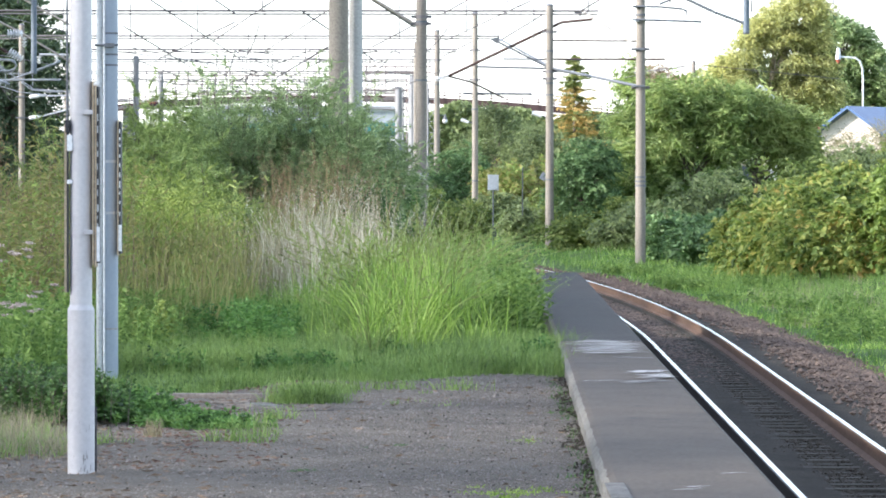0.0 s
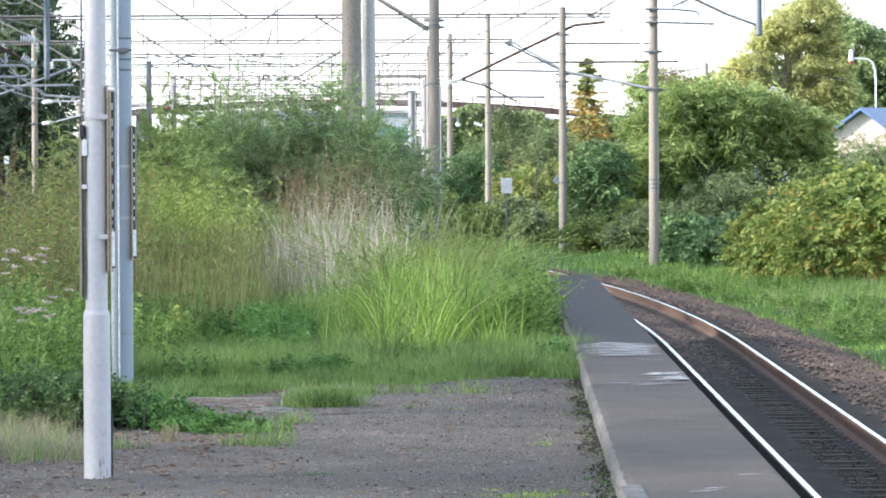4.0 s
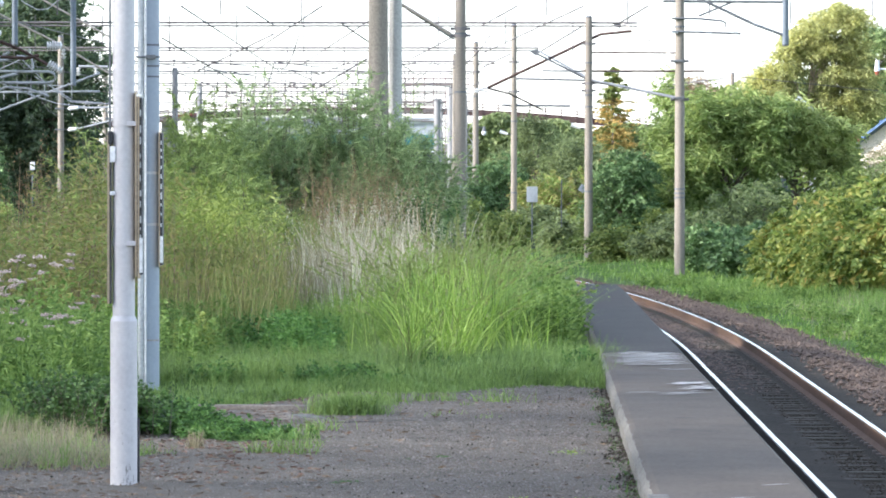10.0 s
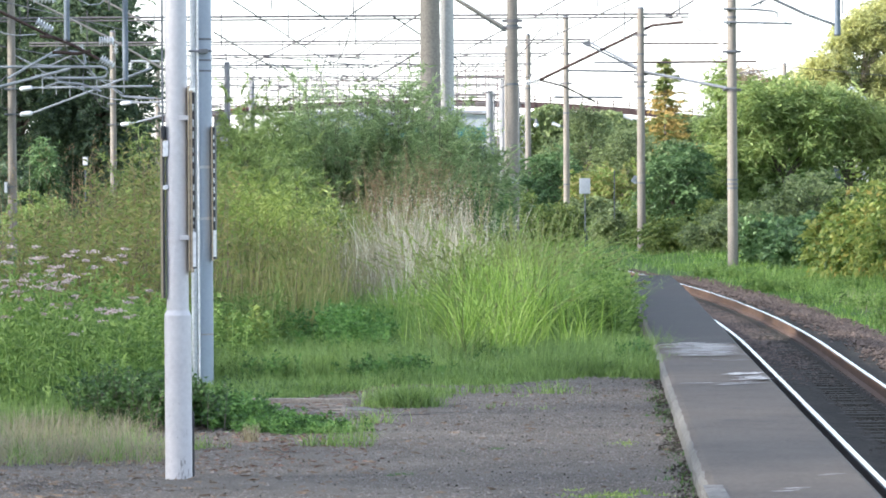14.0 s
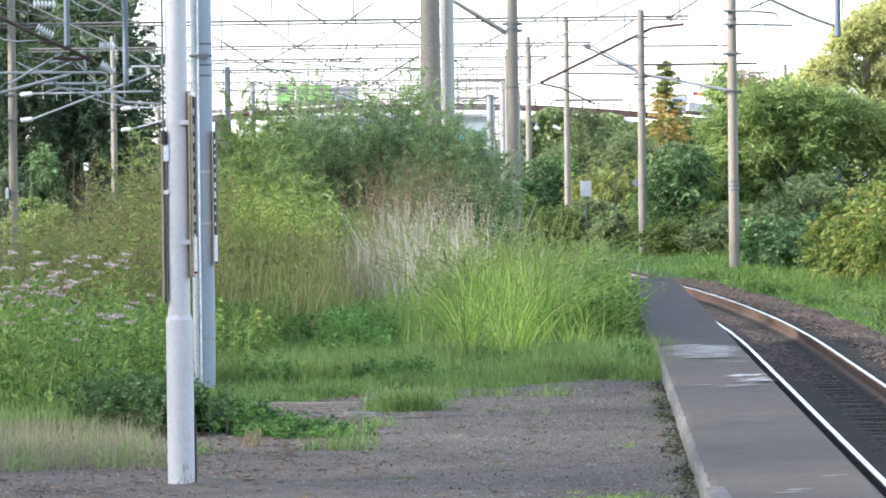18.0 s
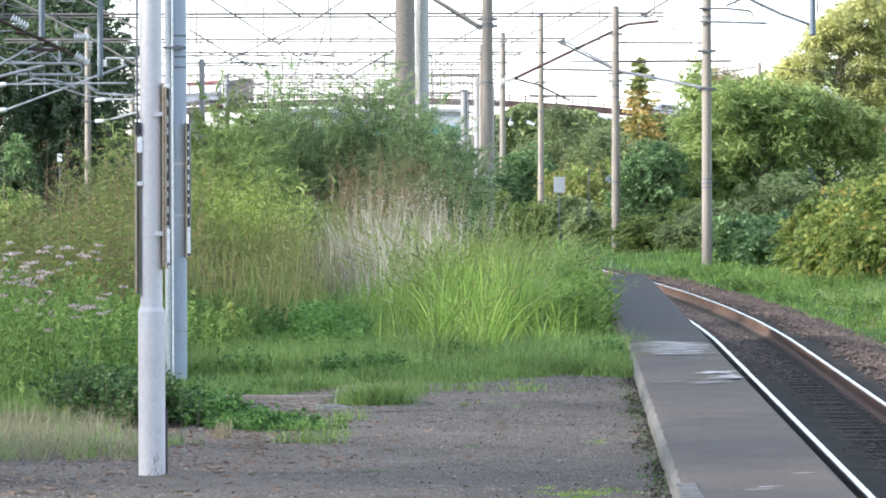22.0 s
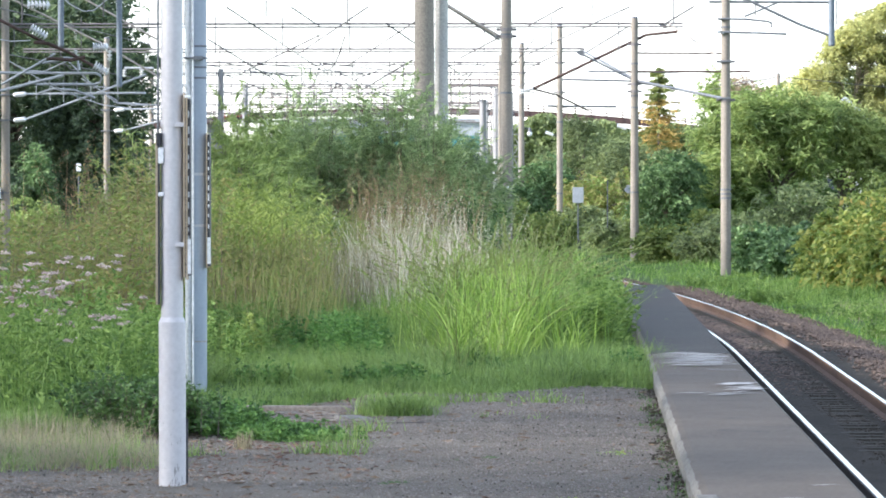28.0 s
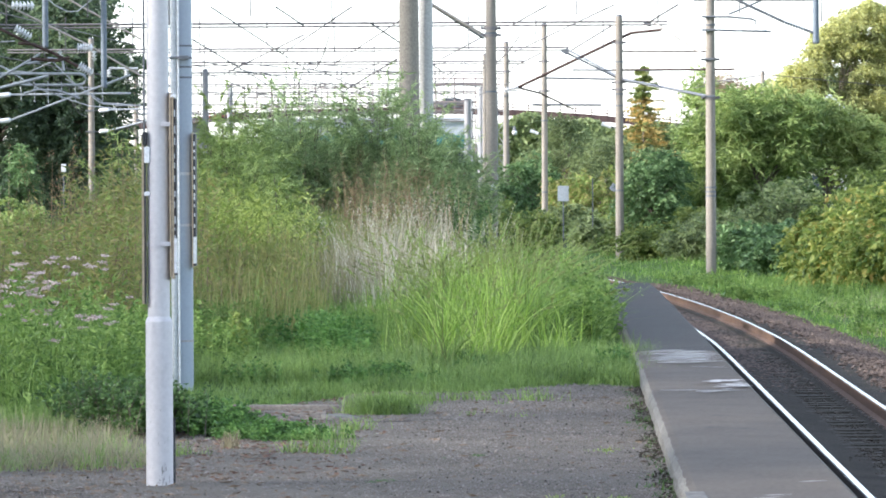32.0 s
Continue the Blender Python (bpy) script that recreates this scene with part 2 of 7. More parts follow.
F_BROWNSTALK = foliage("brown_seed_stalks", [(0.18, 0.12, 0.08), (0.33, 0.23, 0.16), (0.26, 0.24, 0.12)], 1.0)
F_STEMS = foliage("olive_weed_stems", [(0.15, 0.17, 0.05), (0.27, 0.29, 0.1), (0.42, 0.4, 0.2), (0.22, 0.32, 0.09)], 1.5, 0.4)
F_DRYBUSH = foliage("grey_brown_twig_leaves", [(0.14, 0.15, 0.1), (0.24, 0.24, 0.16), (0.33, 0.29, 0.22), (0.2, 0.25, 0.13)], 0.8, 0.4)
F_WEED = foliage("tall_weed_leaves", [(0.16, 0.24, 0.055), (0.28, 0.37, 0.09), (0.47, 0.54, 0.2)], 0.8, 0.45)
F_OLIVE = foliage("olive_weed_leaves", [(0.13, 0.19, 0.05), (0.22, 0.28, 0.08), (0.33, 0.3, 0.13), (0.17, 0.28, 0.07), (0.27, 0.36, 0.1)], 0.8, 0.4)
F_WEEDGREEN = foliage("green_weed_leaves", [(0.09, 0.18, 0.045), (0.165, 0.28, 0.07), (0.3, 0.42, 0.14)], 0.8, 0.45)
F_WILLOW = foliage("willow_leaves", [(0.15, 0.23, 0.115), (0.26, 0.37, 0.175), (0.43, 0.53, 0.3)], 1.2, 0.5)
F_PALEWILLOW = foliage("pale_willow_leaves", [(0.13, 0.2, 0.065), (0.23, 0.325, 0.105), (0.38, 0.47, 0.2)], 1.6, 0.45)
# Green of the low shrub; also carries painted shade under willow and boughs.
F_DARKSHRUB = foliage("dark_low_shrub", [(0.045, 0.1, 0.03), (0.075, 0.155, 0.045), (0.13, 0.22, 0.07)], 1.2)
F_LOWCREEPER = foliage("dark_creeper", [(0.05, 0.12, 0.035), (0.1, 0.22, 0.055), (0.19, 0.34, 0.1)], 1.2)
F_CREEPER = foliage("lush_creeper", [(0.07, 0.17, 0.045), (0.125, 0.27, 0.065), (0.21, 0.37, 0.115)], 1.2)
F_TREE = foliage("tree_leaves", [(0.165, 0.25, 0.095), (0.27, 0.38, 0.14), (0.44, 0.53, 0.24)], 0.7, 0.55)
# Lit copy of the tree leaves: missing light on the second tree, as colour.
F_TREELIT = foliage("lit_tree_leaves", [(0.22, 0.3, 0.12), (0.34, 0.43, 0.17), (0.5, 0.56, 0.27)], 0.7, 0.6)
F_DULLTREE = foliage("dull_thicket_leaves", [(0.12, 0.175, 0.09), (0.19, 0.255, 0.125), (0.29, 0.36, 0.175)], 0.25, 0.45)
# Raised leaf colours: evening sun and far haze are put into the tone.
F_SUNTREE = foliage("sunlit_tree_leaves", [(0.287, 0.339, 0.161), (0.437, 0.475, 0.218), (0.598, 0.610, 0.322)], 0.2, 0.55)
# Deep shade of the trees beyond the yard is put into these dark greens.
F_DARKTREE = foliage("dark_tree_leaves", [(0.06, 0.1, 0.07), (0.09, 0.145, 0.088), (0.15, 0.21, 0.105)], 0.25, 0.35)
F_FIR = foliage("larch_needles", [(0.2, 0.22, 0.08), (0.4, 0.33, 0.12), (0.62, 0.45, 0.19)], 0.6, 0.45)
F_FIRTOP = foliage("fir_needles", [(0.11, 0.17, 0.06), (0.19, 0.25, 0.08), (0.3, 0.31, 0.11)], 0.6)
F_YELLOW = foliage("yellowing_vine_leaves", [(0.11, 0.185, 0.05), (0.18, 0.27, 0.07), (0.27, 0.34, 0.095), (0.36, 0.38, 0.11), (0.4, 0.28, 0.1)], 0.7, 0.45)
# Darker copy of the vine leaves below, with shade put into the colours.
F_VINEDARK = foliage("shaded_scrub_leaves", [(0.1, 0.16, 0.045), (0.16, 0.23, 0.065), (0.26, 0.31, 0.1)], 0.7, 0.45)
F_VINE = foliage("yellow_green_vine_leaves", [(0.12, 0.2, 0.045), (0.2, 0.3, 0.07), (0.33, 0.42, 0.12)], 0.7, 0.45)
F_KUDZU = foliage("blue_green_broad_leaves", [(0.075, 0.15, 0.06), (0.12, 0.22, 0.09), (0.2, 0.31, 0.15)], 0.6)
F_FLOWER = foliage("pale_pink_florets", [(0.462, 0.342, 0.400), (0.567, 0.475, 0.540), (0.630, 0.570, 0.620)], 2.0, 0.2)

# ---- mesh tools ----
rng = np.random.default_rng(7)


def part(name, bm, material, parent=None, label=""):
    """Links a bmesh (or a mesh) as one object under its thing."""
    if isinstance(bm, bpy.types.Mesh):
        me = bm
    else:
        me = bpy.data.meshes.new(name)
        bm.to_mesh(me)
        bm.free()
    if not me.materials:
        me.materials.append(material)
    ob = new(name, me)
    if parent is not None:
        ob.parent = parent
    if label:
        ob["label"] = label
    return ob


def thing(name, at, label, category, group="", kind=""):
    e = new(name)
    e.empty_display_size = 0.2
    e.location = at
    return tagged(e, label, category, group, kind)


def raw_mesh(name, verts, faces, smooth=False):
    me = bpy.data.meshes.new(name)
    me.from_pydata(verts.tolist() if isinstance(verts, np.ndarray) else verts, [], faces.tolist() if isinstance(faces, np.ndarray) else faces)
    if smooth:
        me.shade_smooth()
    me.update()
    return me


def box(bm, x0, x1, y0, y1, z0, z1, bevel=0.0):
    r = bmesh.ops.create_cube(bm, size=1, matrix=Matrix.LocRotScale(((x0 + x1) / 2, (y0 + y1) / 2, (z0 + z1) / 2), None, (abs(x1 - x0), abs(y1 - y0), abs(z1 - z0))))
    if bevel:
        es = list({e for v in r["verts"] for e in v.link_edges})
        bmesh.ops.bevel(bm, geom=es, offset=bevel, segments=2, affect="EDGES", profile=0.7)
    return r["verts"]


def rod(bm, a, b, r0, r1=None, n=10, caps=True):
    """A tapered round bar from a to b."""
    a, b = Vector(a), Vector(b)
    ax = b - a
    m = Matrix.Translation((a + b) / 2) @ ax.to_track_quat("Z", "Y").to_matrix().to_4x4()
    r = bmesh.ops.create_cone(bm, cap_ends=caps, segments=n, radius1=r0, radius2=r0 if r1 is None else r1, depth=ax.length, matrix=m)
    for v in r["verts"]:
        for f in v.link_faces:
            f.smooth = len(f.verts) == 4
            if len(f.verts) > 4:
                for e in f.edges:
                    e.smooth = False
    return r["verts"]


def one_rod(a, b, r0, r1=None, n=10):
    bm = bmesh.new()
    rod(bm, a, b, r0, r1, n)
    return bm


def one_box(*a, bevel=0.0):
    bm = bmesh.new()
    box(bm, *a, bevel=bevel)
    return bm


def tube(points, r, n=6):
    """A thin round wire along points."""
    pts = [Vector(p) for p in points]
    V, F = [], []
    for i, p in enumerate(pts):
        d = (pts[min(i + 1, len(pts) - 1)] - pts[max(i - 1, 0)]).normalized()
        s = d.cross(Vector((0, 0, 1)))
        s = s.normalized() if s.length > 1e-4 else Vector((1, 0, 0))
        u = s.cross(d)
        for k in range(n):
            a = 2 * math.pi * k / n
            V.append(tuple(p + (s * math.cos(a) + u * math.sin(a)) * r))
    for i in range(len(pts) - 1):
        for k in range(n):
            F.append((i * n + k, i * n + (k + 1) % n, (i + 1) * n + (k + 1) % n, (i + 1) * n + k))
    return raw_mesh("wire", V, F, True)


# ---- plants, as many small blades and leaves ----
def blades(base, height, width, lean, bend=0.5, rows=4, az=None):
    """Curved tapering grass blades, one for each base point."""
    n = len(base)
    az = rng.uniform(0, 2 * np.pi, n) if az is None else az
    face = az + rng.uniform(-0.9, 0.9, n)
    dirx, diry = np.cos(az), np.sin(az)
    V = np.zeros((n, rows, 2, 3))
    for i in range(rows):
        s = i / (rows - 1)
        out = lean * height * (s * (1 - bend) + bend * s * s)
        up = height * (s - 0.28 * np.minimum(lean, 1.2) * s * s)
        w = width * (1 - s) ** 0.7 * 0.5 + 0.0006
        cx, cy, cz = base[:, 0] + dirx * out, base[:, 1] + diry * out, base[:, 2] + up
        for k, sg in ((0, -1), (1, 1)):
            V[:, i, k, 0] = cx - np.sin(face) * w * sg
            V[:, i, k, 1] = cy + np.cos(face) * w * sg
            V[:, i, k, 2] = cz
    idx = np.arange(n)[:, None] * rows * 2
    F = [np.stack([idx[:, 0] + 2 * i, idx[:, 0] + 2 * i + 1, idx[:, 0] + 2 * i + 3, idx[:, 0] + 2 * i + 2], 1) for i in range(rows - 1)]
    return V.reshape(-1, 3), np.stack(F, 1).reshape(-1, 4)


def leaves(centre, along, length, width, fold=0.15):
    """Diamond leaves with a folded midrib: centre, direction and size of each."""
    n = len(centre)
    along = along / (np.linalg.norm(along, axis=1, keepdims=True) + 1e-9)
    r = rng.normal(size=(n, 3))
    side = np.cross(along, r)
    side /= np.linalg.norm(side, axis=1, keepdims=True) + 1e-9
    up = np.cross(side, along)
    L, W = length[:, None], width[:, None]
    V = np.zeros((n, 4, 3))
    V[:, 0] = centre - along * L * 0.5
    V[:, 1] = centre + side * W * 0.5 + up * W * fold
    V[:, 2] = centre + along * L * 0.5 - up * L * 0.12
    V[:, 3] = centre - side * W * 0.5 + up * W * fold
    return V.reshape(-1, 3), np.arange(n * 4).reshape(n, 4)


def joined(*sets):
    V, F, o = [], [], 0
    for v, f in sets:
        V.append(v)
        F.append(f + o)
        o += len(v)
    return np.concatenate(V), np.concatenate(F)


def leaf_mesh(name, sets, mat):
    v, f = joined(*sets)
    me = raw_mesh(name, v, f)
    me.materials.append(mat)
    return me


def scatter(n, x0, x1, y0, y1, inside=None):
    p = np.stack([rng.uniform(x0, x1, n), rng.uniform(y0, y1, n)], 1)
    if inside is not None:
        p = p[inside(p[:, 0], p[:, 1])]
    return np.column_stack([p, height_at(p[:, 0], p[:, 1])])


def lump(x, y, s, seed=0.0):
    """Soft random drift, about 0 to 1."""
    return 0.5 + 0.25 * (np.sin(x * s + 1.7 * seed) + np.sin(y * s * 1.3 + x * s * 0.6 + seed)) + 0.0


# ---- the line of the track ----
def track_x(y):
    y = np.asarray(y, float)
    e = np.clip(y - 70, 0, 51)
    return 3.28 + 0.008 * (y - 62) - e * e / 1500.0 - np.clip(y - 121, 0, None) * 0.068


RAIL_TOP = -0.70


def shoulder(y):
    """Where the ballast ends and the grass of the bank begins."""
    return track_x(y) + 2.1 + 0.026 * np.clip(y - 85, 0, 55) + 0.12 * np.sin(y * 0.8) + 0.1 * np.sin(y * 2.9)


EDGE = 1.51     # from the track's middle to the platform's edge
STRIP = 0.14    # the edging stands above the gravel by this


def height_at(x, y):
    """The ground's height."""
    x, y = np.asarray(x, float), np.asarray(y, float)
    u = x - track_x(y)
    plat = np.clip((-EDGE - 0.15 - u) / 0.35, 0, 1) * np.clip((84 - y) / 9.0, 0, 1)
    bank = np.clip(u - 4.6, 0, None)
    right = -1.12 + 0.10 * np.clip(bank, 0, 9) + 0.05 * np.clip(bank - 9, 0, 40)
    left = -1.12 + 0.05 * np.sin(x * 0.7) * np.sin(y * 0.31)
    low = np.where(u > 0, right, left)
    bumps = 0.02 * np.sin(x * 3.1 + y * 0.9) * np.sin(y * 1.7 - x) + 0.012 * np.sin(x * 7.0) * np.sin(y * 5.0)
    return low * (1 - plat) + plat * 0.0 + bumps * (1 - 0.6 * plat)


def taper(y):
    """The edging's landward side draws in a little towards its far end."""
    return 0.055 * np.clip((np.asarray(y, float) - 25) / 16, 0, 1.3)


def chip(a, b=0.0):
    """Small repeatable roughness, -1 to 1."""
    return math.sin(a * 12.9898 + b * 78.233) * math.sin(a * 37.7 + b * 11.1) * math.cos(a * 5.3 - b * 2.7)

# ---- ground ----
def build_ground():
    xs = np.unique(np.concatenate([np.linspace(-900, -60, 18), np.linspace(-60, -16, 30), np.linspace(-16, 18, 137), np.linspace(18, 70, 30), np.linspace(70, 900, 18)]))
    ys = np.unique(np.concatenate([np.linspace(-300, 10, 20), np.linspace(10, 130, 161), np.linspace(130, 420, 60), np.linspace(420, 3000, 24)]))
    X, Y = np.meshgrid(xs, ys)
    Z = height_at(X, Y)
    V = np.stack([X, Y, Z], -1).reshape(-1, 3)
    nx, ny = len(xs), len(ys)
    i = (np.arange(ny - 1)[:, None] * nx + np.arange(nx - 1)).ravel()
    part("ground", raw_mesh("ground", V, np.stack([i, i + 1, i + nx + 1, i + nx], 1), True), M_SOIL)
    tagged(bpy.data.objects["ground"], "grassy soil of the station yard and railway cutting", "ground", kind="structure")


build_ground()


def gravel_edge(x, y):
    """Where the bare gravel of the platform ends, further off on the track side."""
    return y < 40.3 + 0.9 * np.sin(x * 1.3 + 0.4) + 0.35 * np.sin(x * 4.7) - 2.6 * np.clip(-x - 1.1, 0, 1.3) - 1.3 * np.clip(-x - 2.0, 0, 1.5)


def build_gravel():
    ys = np.linspace(-25, 43, 200)
    fr = np.linspace(0, 1, 70)
    V, ok = [], []
    for y in ys:
        x1 = float(track_x(y)) - EDGE - 0.70 + float(taper(y))
        for t in fr:
            x = -14 + (x1 + 14) * (1 - (1 - t) ** 1.6)
            V.append((x, y, 0.011 + 0.005 * math.sin(x * 2.3 + y) * math.sin(y * 1.1) + 0.003 * math.sin(x * 9) * math.sin(y * 7)))
            ok.append(bool(gravel_edge(np.float64(x), np.float64(y))))
    n = len(fr)
    F = []
    for j in range(len(ys) - 1):
        for i in range(n - 1):
            q = (j * n + i, j * n + i + 1, (j + 1) * n + i + 1, (j + 1) * n + i)
            if all(ok[k] for k in q):
                F.append(q)
    ob = part("platform_gravel", raw_mesh("platform_gravel", V, F, True), M_GRAVEL)
    tagged(ob, "bare grey gravel and dirt surface of the platform", "platform", kind="structure")


build_gravel()


def stones(name, pts, size, mat, label, squash=0.7):
    """Loose angular stones, each an uneven octahedron."""
    n = len(pts)
    D = np.array([(1, 0, 0), (0, 1, 0), (-1, 0, 0), (0, -1, 0), (0, 0, 1), (0, 0, -1)], float)
    FI = np.array([(0, 1, 4), (1, 2, 4), (2, 3, 4), (3, 0, 4), (1, 0, 5), (2, 1, 5), (3, 2, 5), (0, 3, 5)])
    a = rng.uniform(0, 2 * np.pi, n)
    c, s = np.cos(a), np.sin(a)
    V = np.zeros((n, 6, 3))
    J = D[None] * rng.uniform(0.6, 1.25, (n, 6, 1)) * size[:, None, None]
    V[..., 0] = J[..., 0] * c[:, None] - J[..., 1] * s[:, None]
    V[..., 1] = J[..., 0] * s[:, None] + J[..., 1] * c[:, None]
    V[..., 2] = J[..., 2] * squash
    V += pts[:, None, :]
    F = (np.arange(n)[:, None, None] * 6 + FI[None]).reshape(-1, 3)
    ob = part(name, raw_mesh(name, V.reshape(-1, 3), F), mat)
    return tagged(ob, label, "stones", kind="stuff")


p = scatter(64000, -4.2, 1.0, 23, 42, lambda x, y: gravel_edge(x, y) & (x < track_x(y) - EDGE - 0.72))
p[:, 2] = 0.013
stones("gravel_stones", p, rng.gamma(1.6, 0.0019, len(p)) + 0.0024, M_STONE, "small grey and brown gravel stones on the platform")


def litter(n, size, mat, label, inside):
    p = scatter(n, -4.2, 1.0, 24, 40.5, inside)
    a = rng.uniform(0, 2 * np.pi, len(p))
    p[:, 2] = 0.019
    d = np.column_stack([np.cos(a), np.sin(a), rng.uniform(-0.15, 0.15, len(p))])
    s = rng.uniform(0.4, 1.4, len(p))
    ob = part("litter", leaf_mesh("litter", [leaves(p, d, size[0] * s, size[1] * s)], mat), mat)
    tagged(ob, label, "litter", kind="stuff")


litter(9000, (0.06, 0.01), M_TWIG, "dry brown twigs and grass bits strewn on the gravel", lambda x, y: gravel_edge(x, y) & (rng.uniform(0, 1, len(x)) < np.clip(0.9 - 0.5 * (x + 2.2), 0.12, 1)) & (x < track_x(y) - EDGE - 0.75))
litter(7000, (0.04, 0.012), M_CHIP, "red-brown bark and wood crumbs on the gravel", lambda x, y: gravel_edge(x, y) & (x < -0.75) & (y > 28) & (rng.uniform(0, 1, len(x)) < np.exp(-((x + 1.5) / 0.5) ** 2)))
litter(60000, (0.024, 0.016), M_DIRT, "dark leaf crumbs and dirt along the foot of the edging", lambda x, y: gravel_edge(x, y) & (x > track_x(y) - EDGE - 0.73 + taper(y) - 0.16 * (0.5 + 0.5 * np.sin(y * 2.1) * np.sin(y * 0.7)) * rng.uniform(0.2, 1.2, len(x))) & (x < track_x(y) - EDGE - 0.725 + taper(y)))
litter(2600, (0.013, 0.01), M_DIRT, "scattered dark crumbs of dirt on the gravel", lambda x, y: gravel_edge(x, y) & (x < track_x(y) - EDGE - 0.8))


# ---- platform edging: cast slabs near, asphalt further on ----
def build_edging():
    e = thing("platform_edge", (0, 0, 0), "low concrete platform edging, cracked, with dark asphalt at the far end", "platform edge", kind="structure")

    def slab(y0, y1, mat, name, inset, top):
        bm = bmesh.new()
        ys = np.linspace(y0 + 0.0015, y1 - 0.0015, max(2, int((y1 - y0) / 0.16) + 1))
        prof = [(-EDGE - 0.72 - inset, -0.06), (-EDGE - 0.72 - inset, top - 0.05), (-EDGE - 0.695 - inset, top - 0.008), (-EDGE - 0.66, top), (-EDGE + 0.035, top), (-EDGE + 0.075, top - 0.03), (-EDGE + 0.075, -0.25)]
        ring = []
        for y in ys:
            row = []
            for k, (u, z) in enumerate(prof):
                j = 0.011 * chip(y, k) if k in (1, 2) else 0.0
                row.append(bm.verts.new((float(track_x(y)) + u + j + (float(taper(y)) if k < 4 else 0.0), y, z + (j * 0.6 if k in (2, 3) else 0))))
            ring.append(row)
        for a, b in zip(ring, ring[1:]):
            for k in range(len(prof) - 1):
                f = bm.faces.new((a[k], a[k + 1], b[k + 1], b[k]))
                f.material_index = 1 if k < 2 else 0
        bm.faces.new(ring[0])
        bm.faces.new(ring[-1][::-1])
        bmesh.ops.recalc_face_normals(bm, faces=bm.faces)
        ob = part(name, bm, mat, e)
        ob.data.materials.append(M_CONCRETE_SIDE)
        return ob
    y = -22.0
    k = 0
    while y < 44.6:
        n = y + (38.0 if k == 0 else 30.0)
        slab(y, min(n, 45.2), M_CONCRETE, "edge_slab", 0.0, STRIP + (0.004 if k % 3 == 0 else 0.0))
        y, k = n, k + 1
    for y0, y1 in ((45.2, 50.0), (50.0, 57.0), (57.0, 66.0), (66.0, 76.0)):
        slab(y0, y1, M_ASPHALT, "asphalt_strip", 0.0, STRIP + 0.003)
    # retaining wall under the edging
    bm = bmesh.new()
    ring = []
    for y in np.linspace(-22, 76, 80):
        x = float(track_x(y)) - EDGE + 0.06
        ring.append([bm.verts.new(c) for c in ((x - 0.02, y, -0.2), (x - 0.02, y, -1.3), (x - 0.3, y, -1.3), (x - 0.3, y, -0.2))])
    for a, b in zip(ring, ring[1:]):
        for k in range(4):
            bm.faces.new((a[k], a[(k + 1) % 4], b[(k + 1) % 4], b[k]))
    bmesh.ops.recalc_face_normals(bm, faces=bm.faces)
    part("platform_wall", bm, M_CONCRETE_SIDE, e, "dark stained concrete wall under the edging")
    return e


edging = build_edging()


def worn_patch(x0, x1, y0, y1, seed, n=7, mat=M_WHITEWASH):
    """Irregular streaks of worn white surfacing on the edging."""
    r = random.Random(seed)
    V, F = [], []
    for k in range(n):
        L = (x1 - x0) * r.uniform(0.25, 0.8)
        a = r.uniform(x0, x1 - L)
        y = r.uniform(y0, y1)
        w = (y1 - y0) * r.uniform(0.03, 0.17)
        m = 9
        o = len(V)
        for i in range(m + 1):
            t = i / m
            ww = w * math.sin(math.pi * (0.04 + 0.92 * t)) * r.uniform(0.4, 1.1)
            c = y + r.uniform(-0.2, 0.2) * w + 0.1 * (t - 0.5)
            z = STRIP + (0.01 if y0 > 42 else 0.008) + 0.0008 * k
            V += [(a + L * t, c - ww / 2, z), (a + L * t, c + ww / 2, z)]
        for i in range(m):
            F.append((o + 2 * i, o + 2 * i + 2, o + 2 * i + 3, o + 2 * i + 1))
    return part("worn_patch", raw_mesh("worn_patch", V, F), mat, edging, "worn whitish cement streaks")


worn_patch(1.28, 1.64, 36.7, 38.2, 1, 16)
worn_patch(0.95, 1.6, 36.0, 36.6, 3, 3)
worn_patch(1.3, 1.5, 25.2, 25.4, 4, 2)
worn_patch(1.02, 1.25, 24.0, 24.3, 5, 3)
worn_patch(1.3, 1.66, 40.8, 41.2, 6, 3)
for k in range(6):
    worn_patch(0.97, 1.68, 42.0 + 0.5 * k, 42.6 + 0.5 * k, 20 + k, 13)
part("white_corner", one_box(0.74, 0.835, 23.4, 24.5, STRIP - 0.01, STRIP + 0.009, bevel=0.006), M_CONCRETE_SIDE, edging, "chipped white-painted corner")


